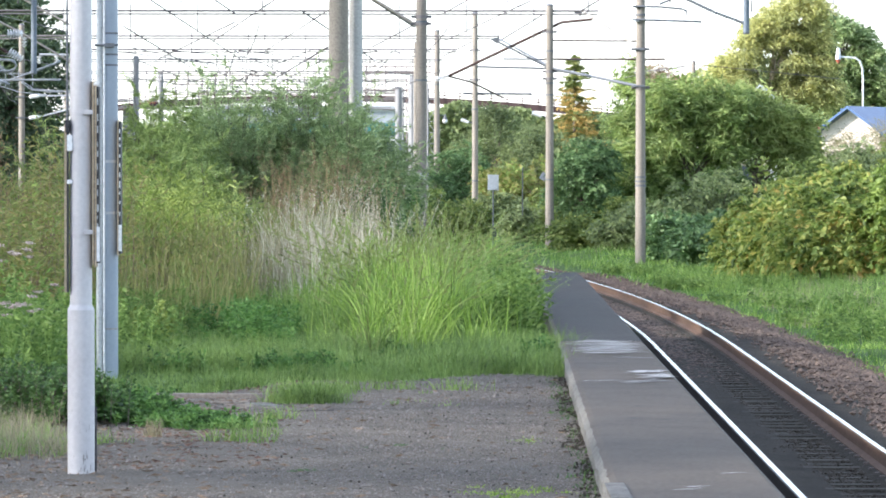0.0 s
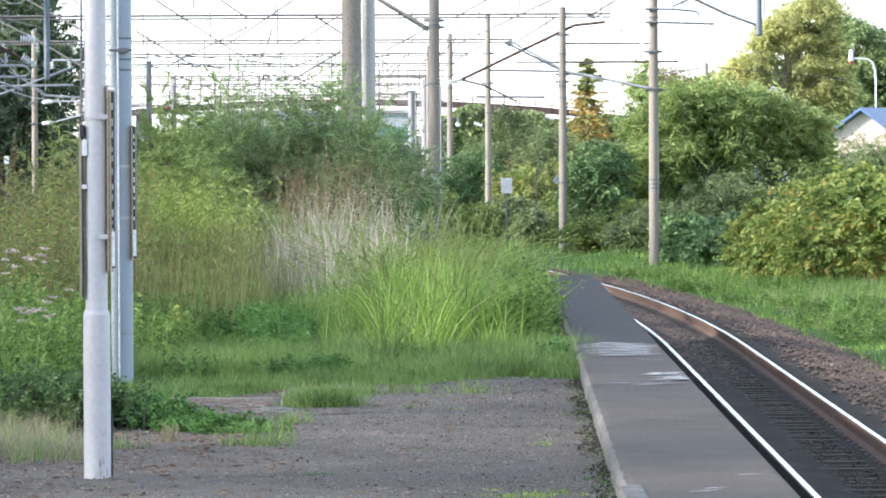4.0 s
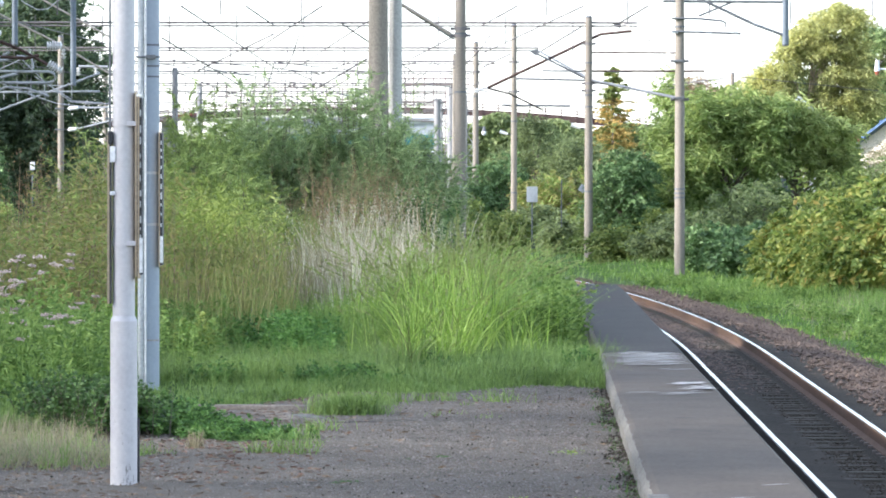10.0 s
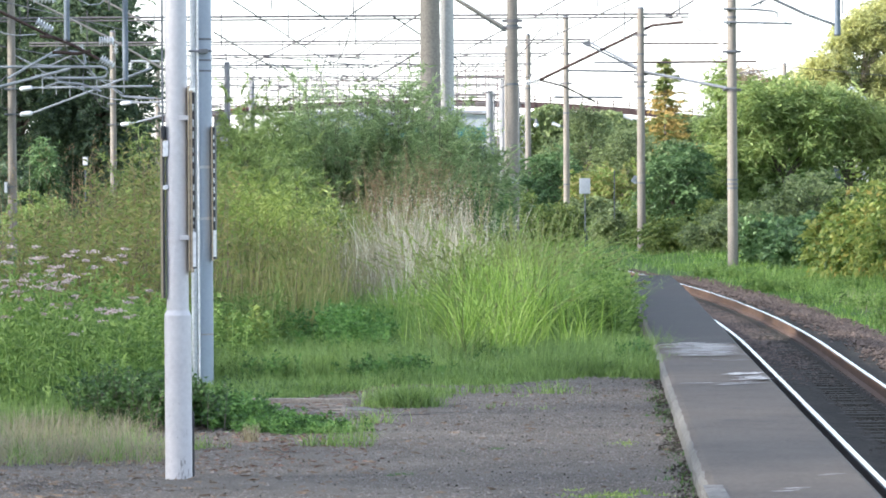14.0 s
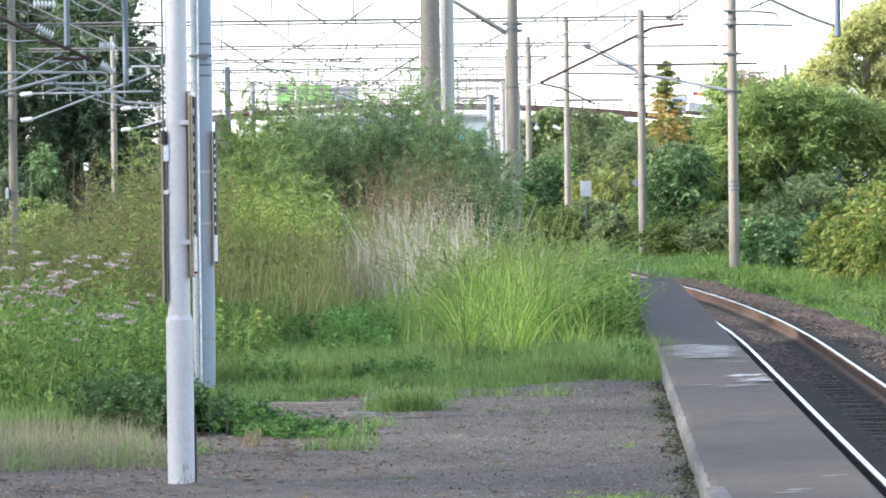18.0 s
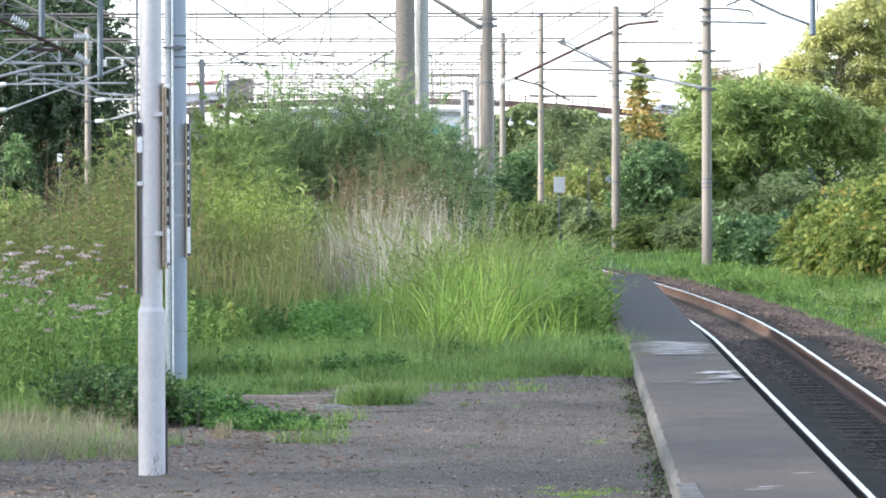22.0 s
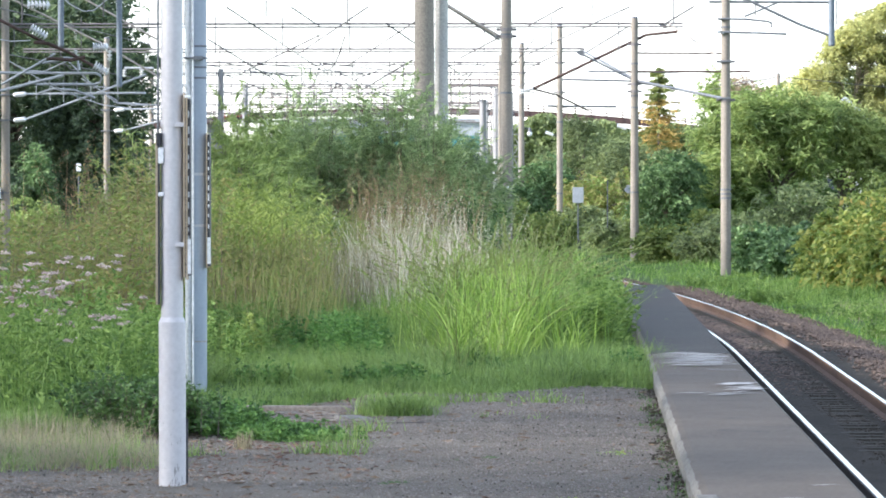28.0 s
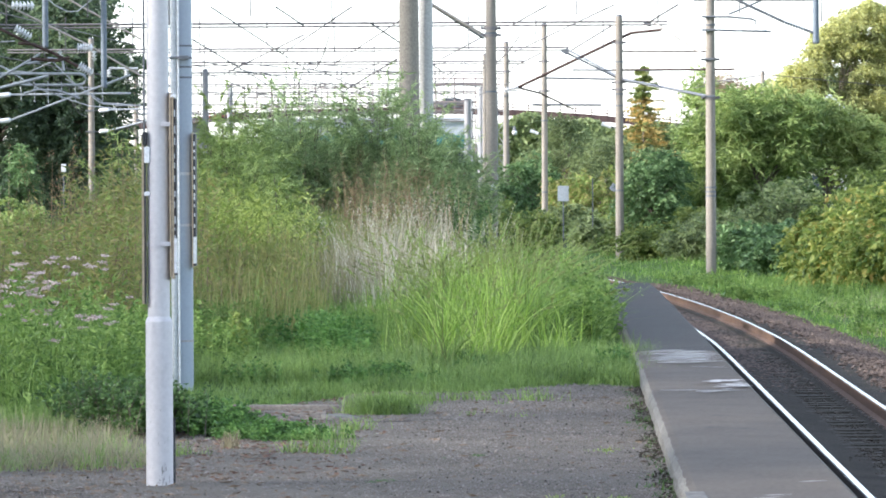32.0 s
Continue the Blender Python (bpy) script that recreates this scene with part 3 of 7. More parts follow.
# ---- the track ----
def build_track():
    ys = np.linspace(-40, 420, 260)
    V, F = [], []
    prof = [(-2.0, -1.2), (-1.45, -0.872), (-0.35, -0.868), (-0.1, -0.88), (0.0, -0.903), (0.28, -0.903), (0.36, -0.86), (0.48, -0.84), (0.75, -0.842), (1.1, -0.85), (1.5, -0.9), (2.3, -1.13), (3.0, -1.2)]
    for y in ys:
        for u, z in prof:
            V.append((float(track_x(y)) + u, y, z))
    n = len(prof)
    for i in range(len(ys) - 1):
        for k in range(n - 1):
            F.append((i * n + k, i * n + k + 1, (i + 1) * n + k + 1, (i + 1) * n + k))
    tagged(part("ballast_bed", raw_mesh("ballast_bed", V, F, True), M_BALLAST), "dark stone ballast under the track", "ballast", kind="structure")
    tr = thing("railway_track", (0, 0, RAIL_TOP), "single railway track curving away, rusty rails with polished heads", "railway track", kind="structure")
    prof = [(-0.0635, -0.153), (-0.0635, -0.142), (-0.012, -0.118), (-0.009, -0.045), (-0.0325, -0.034), (-0.0325, -0.006), (-0.024, 0.0), (0.024, 0.0), (0.0325, -0.006), (0.0325, -0.034), (0.009, -0.045), (0.012, -0.118), (0.0635, -0.142), (0.0635, -0.153)]
    for side in (-1, 1):
        for head in (False, True):
            pr = [(-0.023, 0.0), (-0.02, 0.0008), (0.02, 0.0008), (0.023, 0.0)] if head else prof
            V, F = [], []
            ys = np.linspace(-40, 300, 360)
            for y in ys:
                c = float(track_x(y)) + (0.468 if side > 0 else -0.566)
                for u, z in pr:
                    V.append((c + u, y, z + (0.0012 if head else 0)))
            n = len(pr)
            for i in range(len(ys) - 1):
                for k in range(n - 1):
                    F.append((i * n + k, (i + 1) * n + k, (i + 1) * n + k + 1, i * n + k + 1))
            part("rail_head" if head else "rail", raw_mesh("rail", V, F), M_RAILTOP if head else (M_RAIL if side > 0 else M_RAILDARK), tr, "bright polished rail head" if head else ("rust-brown steel rail" if side > 0 else "steel rail darkened with the platform edge's shadow"))
    # sleepers share one mesh, each with its plates and clips
    sl = one_box(-1.0, 1.0, -0.1, 0.1, -0.29, -0.157, bevel=0.012)
    sm = bpy.data.meshes.new("sleeper")
    sl.to_mesh(sm)
    sl.free()
    sm.materials.append(M_SLEEPER)
    pb = bmesh.new()
    for s in (-0.566, 0.468):
        for o in (-0.085, 0.085):
            box(pb, s + o - 0.022, s + o + 0.022, -0.045, 0.045, -0.155, -0.115, bevel=0.008)
    pm = bpy.data.meshes.new("clip")
    pb.to_mesh(pm)
    pb.free()
    pm.materials.append(M_CLIP)
    y = 30.0
    r = random.Random(5)
    while y < 140:
        a = math.atan((float(track_x(y + 0.5)) - float(track_x(y - 0.5))))
        ob = part("sleeper", sm, M_SLEEPER, tr)
        ob.matrix_local = Matrix.LocRotScale((float(track_x(y)), y + r.uniform(-0.015, 0.015), r.uniform(-0.038, -0.02)), Euler((0, 0, -a + r.uniform(-0.006, 0.006))), None)
        part("rail_clips", pm, M_CLIP, ob, "steel rail fastenings")
        y += 0.60


build_track()
p = np.column_stack([rng.uniform(-1.5, 1.5, 44000), 33 + 95 * rng.uniform(0, 1, 44000) ** 1.6, np.zeros(44000)])
u = p[:, 0]
p[:, 0] += track_x(p[:, 1])
p[:, 2] = np.interp(u, [-1.5, -0.35, -0.1, 0.0, 0.28, 0.4, 0.75, 1.5], [-0.868, -0.866, -0.88, -0.905, -0.905, -0.856, -0.842, -0.89]) + rng.uniform(-0.016, 0.006, len(p))
stones("ballast_stones", p, rng.gamma(2.0, 0.005, len(p)) + 0.006, M_BALLAST_STONE, "dark grey broken stone between the rails")
q = np.column_stack([rng.uniform(-0.5, 0.33, 16000), rng.uniform(62, 130, 16000), np.zeros(16000)])
q = q[rng.uniform(0, 1, len(q)) < np.clip((q[:, 1] - 60) / 30, 0, 1) * (0.5 + 0.5 * lump(q[:, 0] * 3, q[:, 1], 0.7))]
q[:, 2] = np.interp(q[:, 0], [-0.5, -0.35, -0.05, 0.3, 0.5], [-0.868, -0.864, -0.88, -0.892, -0.888])
q[:, 0] += track_x(q[:, 1])
stones("rusty_grit", q, rng.uniform(0.02, 0.04, len(q)), M_SHOULDER_STONE, "rust-brown grit lying between the rails", 0.25)
p = np.column_stack([0.85 + 1.65 * rng.beta(1.9, 1.4, 42000), 42 + 98 * rng.uniform(0, 1, 42000) ** 1.3, np.zeros(42000)])
p[:, 0] += 0.5 * np.clip((p[:, 1] - 90) / 50, 0, 1) * (p[:, 0] - 0.85)
u = p[:, 0].copy()
p[:, 0] += track_x(p[:, 1])
p[:, 2] = np.interp(u, [1.1, 1.5, 2.3, 3.2], [-0.86, -0.9, -1.1, -1.12]) + rng.uniform(-0.03, 0.05, len(p))
stones("shoulder_stones", p, rng.gamma(2.2, 0.008, len(p)) + 0.008, M_SHOULDER_STONE, "reddish brown ballast stones on the track shoulder")


# ---- the two poles on the platform ----
def build_white_pole(x, y):
    t = thing("white_pole", (x, y, 0), "white-painted steel pole with scuffed foot and edge-on sign boards", "pole")
    bm = bmesh.new()
    rod(bm, (0, 0, -0.3), (0, 0, 0.86), 0.0699, 0.0699, 28)
    rod(bm, (0, 0, 0.86), (0, 0, 0.885), 0.0699, 0.058, 28)
    rod(bm, (0, 0, 0.88), (0, 0, 5.2), 0.0572, 0.0572, 28)
    part("shaft", bm, M_WHITEPOLE, t)
    bm = bmesh.new()
    r = random.Random(3)
    for k in range(26):
        a = radians(r.gauss(-78, 22))
        z = r.choice((r.uniform(0.0, 0.06), r.uniform(0.0, 0.1), r.uniform(0.2, 0.42)))
        h = r.uniform(0.008, 0.05)
        w = r.uniform(0.02, 0.12) if z < 0.12 else r.uniform(0.02, 0.06)
        c = [bm.verts.new((0.0704 * math.cos(q), 0.0704 * math.sin(q), zz)) for q, zz in ((a, z), (a + w, z + h * 0.2), (a + w * 0.8, z + h), (a + w * 0.2, z + h * 0.8))]
        bm.faces.new(c)
    part("scuffed_paint", bm, M_RUBBED, t, "grey scuff marks in the paint")["kind"] = "stuff"
    # sign board on the side towards the track, seen edge-on
    def board(side, z0, z1):
        s = part("sign_board", one_box(0.061, 0.071, -0.06, 0.05, z0, z1, bevel=0.003), M_TANBOARD, t, "narrow sign board seen edge-on in a brown frame")
        part("board_gap", one_box(0.071, 0.0745, -0.05, 0.05, z0, z1 - 0.01, bevel=0.001), M_BLACK, s)
        part("board_frame", one_box(0.0745, 0.084, -0.062, 0.05, z0 - 0.01, z1 - 0.02, bevel=0.003), M_TANBOARD, s, "tan timber frame")
        part("board_face", one_box(0.084, 0.097, -0.055, 0.05, z0 + 0.01, z1 - 0.03, bevel=0.002), M_BLACK, s, "dark face with pale specks of lettering")
        q = random.Random(4)
        z = z0 + 0.03
        while z < z1 - 0.07:
            h = q.uniform(0.012, 0.04)
            part("letter_bar", one_box(0.086, 0.086 + q.uniform(0.004, 0.009), -0.058, -0.055, z, z + h), M_SIGNBACK, s)
            z += h + q.uniform(0.012, 0.05)
        part("label_plate", one_box(0.084, 0.101, -0.064, -0.056, z0 + 0.02, z0 + 0.2, bevel=0.002), M_SIGN, s, "pale label plate at the board's foot")
        part("board_cap", one_box(0.066, 0.096, -0.06, 0.05, z1 - 0.025, z1 - 0.008, bevel=0.004), M_CERAMIC, s)
        for f in (0.18, 0.83):
            z = z0 + (z1 - z0) * f
            b = bmesh.new()
            bmesh.ops.create_cone(b, cap_ends=True, segments=24, radius1=0.061, radius2=0.061, depth=0.024, matrix=Matrix.Translation((0, 0, z)))
            box(b, 0.02, 0.066, -0.066, 0.02, z - 0.012, z + 0.012, bevel=0.004)
            part("clamp", b, M_WHITEPOLE, t, "white clamp band")
        return s
    board(1, 1.09, 2.04)
    s2 = part("sign_board", one_box(-0.082, -0.071, -0.05, 0.05, 0.95, 1.82, bevel=0.002), M_TANBOARD, t, "second narrow board seen edge-on")
    part("board_back", one_box(-0.071, -0.064, -0.048, 0.04, 0.95, 1.8, bevel=0.002), M_BLACK, s2, "black back of the board")
    for z in (1.69, 1.52):
        part("board_bracket", one_box(-0.07, -0.04, -0.052, 0.0, z - 0.012, z + 0.012 + (0.06 if z > 1.65 else 0), bevel=0.008), M_CERAMIC, s2, "white bracket")
    part("riser_cable", one_rod((-0.07, -0.02, 1.8), (-0.07, -0.02, 5.2), 0.006), M_STEEL, t, "thin grey cable beside the pole")
    part("board_cap", one_box(-0.079, -0.056, -0.055, 0.055, 1.77, 1.84, bevel=0.01), M_BLACK, s2)
    part("cable_duct", one_rod((0.073, 0.03, 0.0), (0.073, 0.03, 0.36), 0.007), M_BLACK, t, "short black cable at the foot")
    return t


build_white_pole(-1.865, 27.6)


def build_grey_pole(x, y):
    t = thing("grey_pole", (x, y, 0), "grey-blue painted steel pole with bands, conduits and sign boards", "pole")
    part("shaft", one_rod((0, 0, -0.3), (0, 0, 6.5), 0.083, 0.083, 26), M_GREYPOLE, t)
    part("conduit", one_rod((-0.052, -0.075, 0.0), (-0.052, -0.075, 6.5), 0.024, 0.024, 16), M_SIGNBACK, t, "light grey conduit pipe along the pole")
    part("thin_conduit", one_rod((-0.018, -0.088, 0.0), (-0.018, -0.088, 6.5), 0.008, 0.011, 10), M_CERAMIC, t, "thin pale cable along the pole")
    for z in (0.38, 2.38, 2.46, 2.53, 2.62):
        b = bmesh.new()
        bmesh.ops.create_cone(b, cap_ends=True, segments=26, radius1=0.0855, radius2=0.0855, depth=0.014, matrix=Matrix.Translation((0, 0, z)))
        part("band", b, M_STEEL if z > 1 else M_RUBBED, t, "steel strapping band")
    b = bmesh.new()
    box(b, -0.01, 0.06, -0.13, -0.07, 2.51, 2.545, bevel=0.006)
    rod(b, (-0.09, -0.1, 2.53), (0.08, -0.1, 2.53), 0.008)
    part("bracket", b, M_STEEL, t, "bolted bracket")
    s = part("sign_board", one_box(0.092, 0.11, -0.1, 0.1, 0.95, 1.95, bevel=0.004), M_BLACK, t, "dark edge-on sign board with small pale lettering")
    part("board_frame", one_box(0.083, 0.0915, -0.11, 0.11, 0.94, 1.96, bevel=0.003), M_TANBOARD, s)
    part("board_tail", one_box(0.088, 0.116, -0.106, -0.101, 0.97, 1.17, bevel=0.001), M_SIGN, s, "pale label plate")
    r = random.Random(8)
    z = 1.24
    while z < 1.93:
        h = r.uniform(0.02, 0.05)
        part("letter_bar", one_box(0.097, 0.106, -0.107, -0.103, z, z + h), M_SIGN, s)
        z += h + r.uniform(0.02, 0.06)
    for z in (1.26, 1.65):
        b = bmesh.new()
        bmesh.ops.create_cone(b, cap_ends=True, segments=26, radius1=0.0865, radius2=0.0865, depth=0.02, matrix=Matrix.Translation((0, 0, z)))
        box(b, 0.05, 0.095, -0.02, 0.02, z - 0.01, z + 0.01)
        part("clamp", b, M_SIGNBACK, t)
    return t


build_grey_pole(-2.547, 40.6)

# ---- timber kerb and litter at the gravel's end ----
tk = thing("timber_kerb", (-1.61, 36.85, 0), "weathered timber kerb lying at the end of the gravel", "timber")
bm = one_box(-0.38, 0.38, -0.05, 0.05, -0.02, 0.045, bevel=0.012)
for v in bm.verts:
    v.co.z += 0.006 * math.sin(v.co.x * 9)
part("beam", bm, M_WOOD, tk)
tk.rotation_euler = (0, 0, radians(-4))
r = random.Random(12)
for k in range(16):
    L = r.uniform(0.05, 0.22)
    d = part("wood_scrap", one_box(-L / 2, L / 2, -0.012, 0.012, 0, 0.014, bevel=0.004), M_WOOD)
    d.matrix_world = Matrix.LocRotScale((r.uniform(-1.75, -1.15), r.uniform(35.0, 36.7), 0.012), Euler((0, 0, r.uniform(-0.7, 0.7))), None)
    tagged(d, "dry broken piece of wood on the gravel", "wood scrap", "wood scraps by the kerb")
cs = part("concrete_block", one_box(-0.1, 0.1, -0.1, 0.1, -0.02, 0.035, bevel=0.012), M_CONCRETE_SIDE)
cs.matrix_world = Matrix.LocRotScale((-1.18, 35.4, 0.0), Euler((0.06, 0.05, 0.5)), None)
tagged(cs, "small weathered concrete block half sunk in gravel", "concrete block")

# ---- grass and weeds ----
def grass(name, mat, label, n, area, hmin, hmax, w, lean, inside=None, bend=0.5, rows=4, clump=0.0, sets=()):
    p = scatter(n, *area, inside)
    if clump:
        k = max(1, int(len(p) * clump))
        c = p[rng.integers(0, k, len(p))]
        p[:, :2] = c[:, :2] + rng.normal(0, 0.07, (len(p), 2))
        p[:, 2] = height_at(p[:, 0], p[:, 1])
    h = rng.uniform(hmin, hmax, len(p)) * (0.65 + 0.6 * lump(p[:, 0], p[:, 1], 2.6, hmax))
    v = blades(p, h, np.full(len(p), w) * rng.uniform(0.6, 1.3, len(p)), rng.uniform(0.1, lean, len(p)), bend, rows)
    ob = part(name, leaf_mesh(name, [v, *sets], mat), mat)
    return tagged(ob, label, "grass", kind="stuff")


off_gravel = lambda x, y: ~gravel_edge(x, y) & (x < track_x(y) - EDGE - 0.62)
near_edge = lambda x, y: off_gravel(x, y) & gravel_edge(x, y - 1.1)
by_platform = lambda x, y: x < track_x(y) - EDGE - 0.96


def clumped(name, mat, label, centres, per, radius, hmin, hmax, w, lean, bend=0.6, rows=5, seeds=0.0, heads=0.0):
    """Tussocks: blades fanning out of each centre, some with a loose seed head."""
    c = np.repeat(np.asarray(centres, float), per, 0)
    n = len(c)
    p = np.column_stack([c[:, 0] + rng.normal(0, radius, n), c[:, 1] + rng.normal(0, radius, n), np.zeros(n)])
    p[:, 2] = height_at(p[:, 0], p[:, 1])
    k = np.repeat(rng.uniform(0.7, 1.1, len(centres)), per)
    v = blades(p, rng.uniform(hmin, hmax, n) * k, w * rng.uniform(0.55, 1.3, n), rng.uniform(0.05, lean, n), bend, rows)
    sets = [v]
    if seeds:
        tip = v[0].reshape(n, rows, 2, 3)[:, -1].mean(1)[: int(n * seeds)]
        q = 9
        cc = np.repeat(tip, q, 0) + rng.normal(0, 1, (len(tip) * q, 3)) * np.array([0.018, 0.018, 0.06])
        sets.append(leaves(cc, rng.normal(0, 1, (len(cc), 3)) + np.array([0, 0, 1.2]), np.full(len(cc), 0.03), np.full(len(cc), 0.008)))
    if heads:
        g = v[0].reshape(n, rows, 2, 3).mean(2)
        a, b = g[:, -2], g[:, -1]
        q = 16
        t = np.tile(np.linspace(0.2, 1.0, q), n)[:, None]
        cc = np.repeat(a, q, 0) * (1 - t) + np.repeat(b, q, 0) * t + rng.normal(0, 0.006, (n * q, 3))
        sets.append(leaves(cc, np.repeat(b - a, q, 0) + rng.normal(0, 0.05, (n * q, 3)), np.full(n * q, heads * 0.35), np.full(n * q, 0.017)))
    return tagged(part(name, leaf_mesh(name, sets, mat), mat), label, "grass", kind="stuff")


def centres(n, x, y, sx, sy, keep=None):
    p = np.column_stack([rng.normal(x, sx, n), rng.normal(y, sy, n)])
    return p[keep(p[:, 0], p[:, 1])] if keep else p


grass("short_turf", F_SOFT, "short soft green grass beyond the gravel", 60000, (-6.5, 1.2, 33, 50), 0.03, 0.09, 0.005, 1.4, off_gravel)
clumped("turf_tussocks", F_SOFT, "soft low tussocks of green grass", scatter(480, -5.5, 1.1, 41.2, 48, off_gravel)[:, :2], 120, 0.14, 0.08, 0.32, 0.0045, 1.8)
clumped("turf_bulges", F_SOFT, "rounded fine-bladed grass cushions along the gravel", scatter(260, -2.6, 0.95, 38.5, 43.5, near_edge)[:, :2], 110, 0.1, 0.06, 0.2, 0.0045, 1.6)
clumped("turf_edge", F_SOFT, "ragged tufts of grass creeping over the gravel", scatter(1500, -4, 0.9, 33, 43, near_edge)[:, :2], 40, 0.06, 0.03, 0.1, 0.005, 1.4)
clumped("gravel_tufts", F_TURF, "sparse grass tufts growing in the gravel", scatter(9, -2.3, 0.3, 34, 39, gravel_edge)[:, :2], 16, 0.04, 0.02, 0.07, 0.005, 1.2)
clumped("gravel_islands", F_SOFT, "small islands of grass at the gravel's end", [(-0.98, 36.4), (-0.9, 36.3), (-0.84, 36.5), (-0.97, 37.6), (-0.9, 37.6), (-0.8, 37.8), (-1.05, 37.7), (-0.86, 37.5), (-1.0, 37.5), (-0.75, 37.6), (-0.62, 38.2), (-0.35, 38.4), (0.1, 38.3), (-2.05, 30.6), (-2.0, 30.7), (-1.25, 31.0), (-1.2, 32.6), (-1.05, 33.8)], 90, 0.09, 0.05, 0.17, 0.006, 1.3)
clumped("arching_blades", F_FOXTAIL, "long pale grass blades arching over the turf", centres(9, -0.55, 43.6, 0.3, 0.5), 6, 0.05, 0.5, 0.85, 0.008, 2.3, 0.95, 7)
clumped("gravel_islands", F_SOFT, "rounded tuft of fine grass on the gravel", centres(20, -0.9, 36.1, 0.1, 0.2), 80, 0.07, 0.06, 0.19, 0.005, 1.5)
clumped("gravel_tufts", F_STRAW, "small pointed tuft of pale grass in the gravel", [(-1.72, 31.5), (-1.7, 31.45)], 60, 0.025, 0.06, 0.15, 0.004, 0.6)
clumped("gravel_tufts", F_SOFT, "wispy grass shoots in the gravel", centres(9, -1.08, 31.0, 0.09, 0.3), 12, 0.04, 0.08, 0.2, 0.005, 1.2)
clumped("edge_weeds", F_DARKSHRUB, "low weeds and moss along the foot of the edging", np.column_stack([np.interp(np.linspace(24, 40, 60), [24, 40], [0.735, 0.865]) - np.abs(rng.normal(0, 0.035, 60)), np.linspace(24, 40, 60)]), 14, 0.025, 0.015, 0.05, 0.008, 1.4)
clumped("yellow_moss", F_BRIGHT, "yellow-green moss patches on the gravel", np.concatenate([centres(30, 0.5, 31.0, 0.05, 0.2), centres(34, 0.31, 26.0, 0.1, 0.2)]), 30, 0.03, 0.01, 0.032, 0.008, 1.5)
clumped("bright_tall_grass", F_BRIGHT, "tall bright green reed-like grass in arching clumps", centres(70, -0.42, 50.5, 0.32, 2.2), 40, 0.09, 0.4, 1.05, 0.015, 1.25, 0.85, 6)
clumped("bright_tall_grass", F_BRIGHT, "loose bright green grass clumps beside the tall ones", centres(60, -0.4, 48.5, 0.55, 2.2, by_platform), 26, 0.09, 0.25, 0.65, 0.012, 1.6, 0.85, 6)
clumped("meadow_grass", F_TURF, "rank green meadow grass with drooping seed heads", scatter(430, -0.75, 1.3, 47.5, 72, by_platform)[:, :2], 26, 0.08, 0.35, 0.85, 0.014, 1.0, 0.65, 5, 0.1)
clumped("left_low_grass", F_TURF, "lower green grass below the pale stalks", scatter(230, -2.4, -0.9, 47.5, 55, None)[:, :2], 24, 0.12, 0.25, 0.58, 0.012, 1.0, 0.65, 5, 0.1)
clumped("foxtail_grass", F_FOXTAIL, "arching foxtail grass with tan seed heads", centres(64, -0.2, 54.5, 0.5, 3.0, lambda x, y: by_platform(x + 0.5, y)), 10, 0.13, 0.8, 1.3, 0.007, 1.0, 0.9, 6, heads=0.11)
clumped("foxtail_grass", F_FOXTAIL, "loose arching foxtail grass with bristly tan heads", scatter(30, -0.7, 0.95, 45.5, 53, lambda x, y: by_platform(x + 0.45, y))[:, :2], 3, 0.1, 0.6, 1.0, 0.006, 1.3, 0.9, 7, heads=0.12)
grass("far_meadow_grass", F_BRIGHT, "sunlit green grass beside the platform end", 9000, (-2.5, 2.0, 62, 95), 0.45, 0.85, 0.012, 0.7, by_platform)
grass("left_meadow", F_TURF, "green grass of the yard", 12000, (-14, -2.6, 46, 90), 0.2, 0.5, 0.012, 0.9)
clumped("pale_dry_grass", F_DRY, "pale dry feathery grass stalks standing in the weeds", centres(96, -1.2, 57, 0.34, 1.5), 17, 0.09, 0.7, 1.42, 0.013, 0.5, 0.6, 5, 0.3)
clumped("thin_dry_grass", F_STRAW, "sparse tan grass stalks fading into green weeds", centres(90, -1.75, 56, 0.42, 1.5), 14, 0.09, 0.55, 1.15, 0.011, 0.5, 0.6, 5, 0.3)
clumped("dry_foreground_grass", F_STRAW, "dry wispy straw-coloured grass at the gravel's edge", scatter(260, -4.2, -2.0, 29.0, 33, lambda x, y: x < -1.98 - 0.12 * (y - 29))[:, :2], 26, 0.06, 0.06, 0.22, 0.0035, 1.5)
clumped("left_turf", F_SOFT, "soft green grass beside the low shrub", scatter(150, -4.0, -2.75, 33.2, 37)[:, :2], 90, 0.1, 0.06, 0.2, 0.005, 1.6)
clumped("dry_mixed_grass", F_TURF, "thin green blades among the dry grass", scatter(120, -4.2, -2.0, 29.0, 33, lambda x, y: x < -1.98 - 0.12 * (y - 29))[:, :2], 22, 0.06, 0.05, 0.18, 0.004, 1.4)
clumped("brown_stalks", F_BROWNSTALK, "brown withered seed stalks above the weeds", centres(64, -1.6, 66, 0.42, 1.6), 8, 0.09, 1.3, 1.95, 0.012, 0.35, 0.6, 5, 0.95)
grass("bank_grass", F_BANK, "short green grass on the bank beside the track", 80000, (3.2, 15, 54, 215), 0.06, 0.17, 0.012, 1.2, lambda x, y: (x > shoulder(y)))
clumped("bank_grass_bright", F_BRIGHT, "sunny grass tufts on the bank", scatter(900, 4.0, 16, 56, 165, lambda x, y: (x > shoulder(y) + 0.1))[:, :2], 24, 0.16, 0.08, 0.22, 0.012, 1.3)
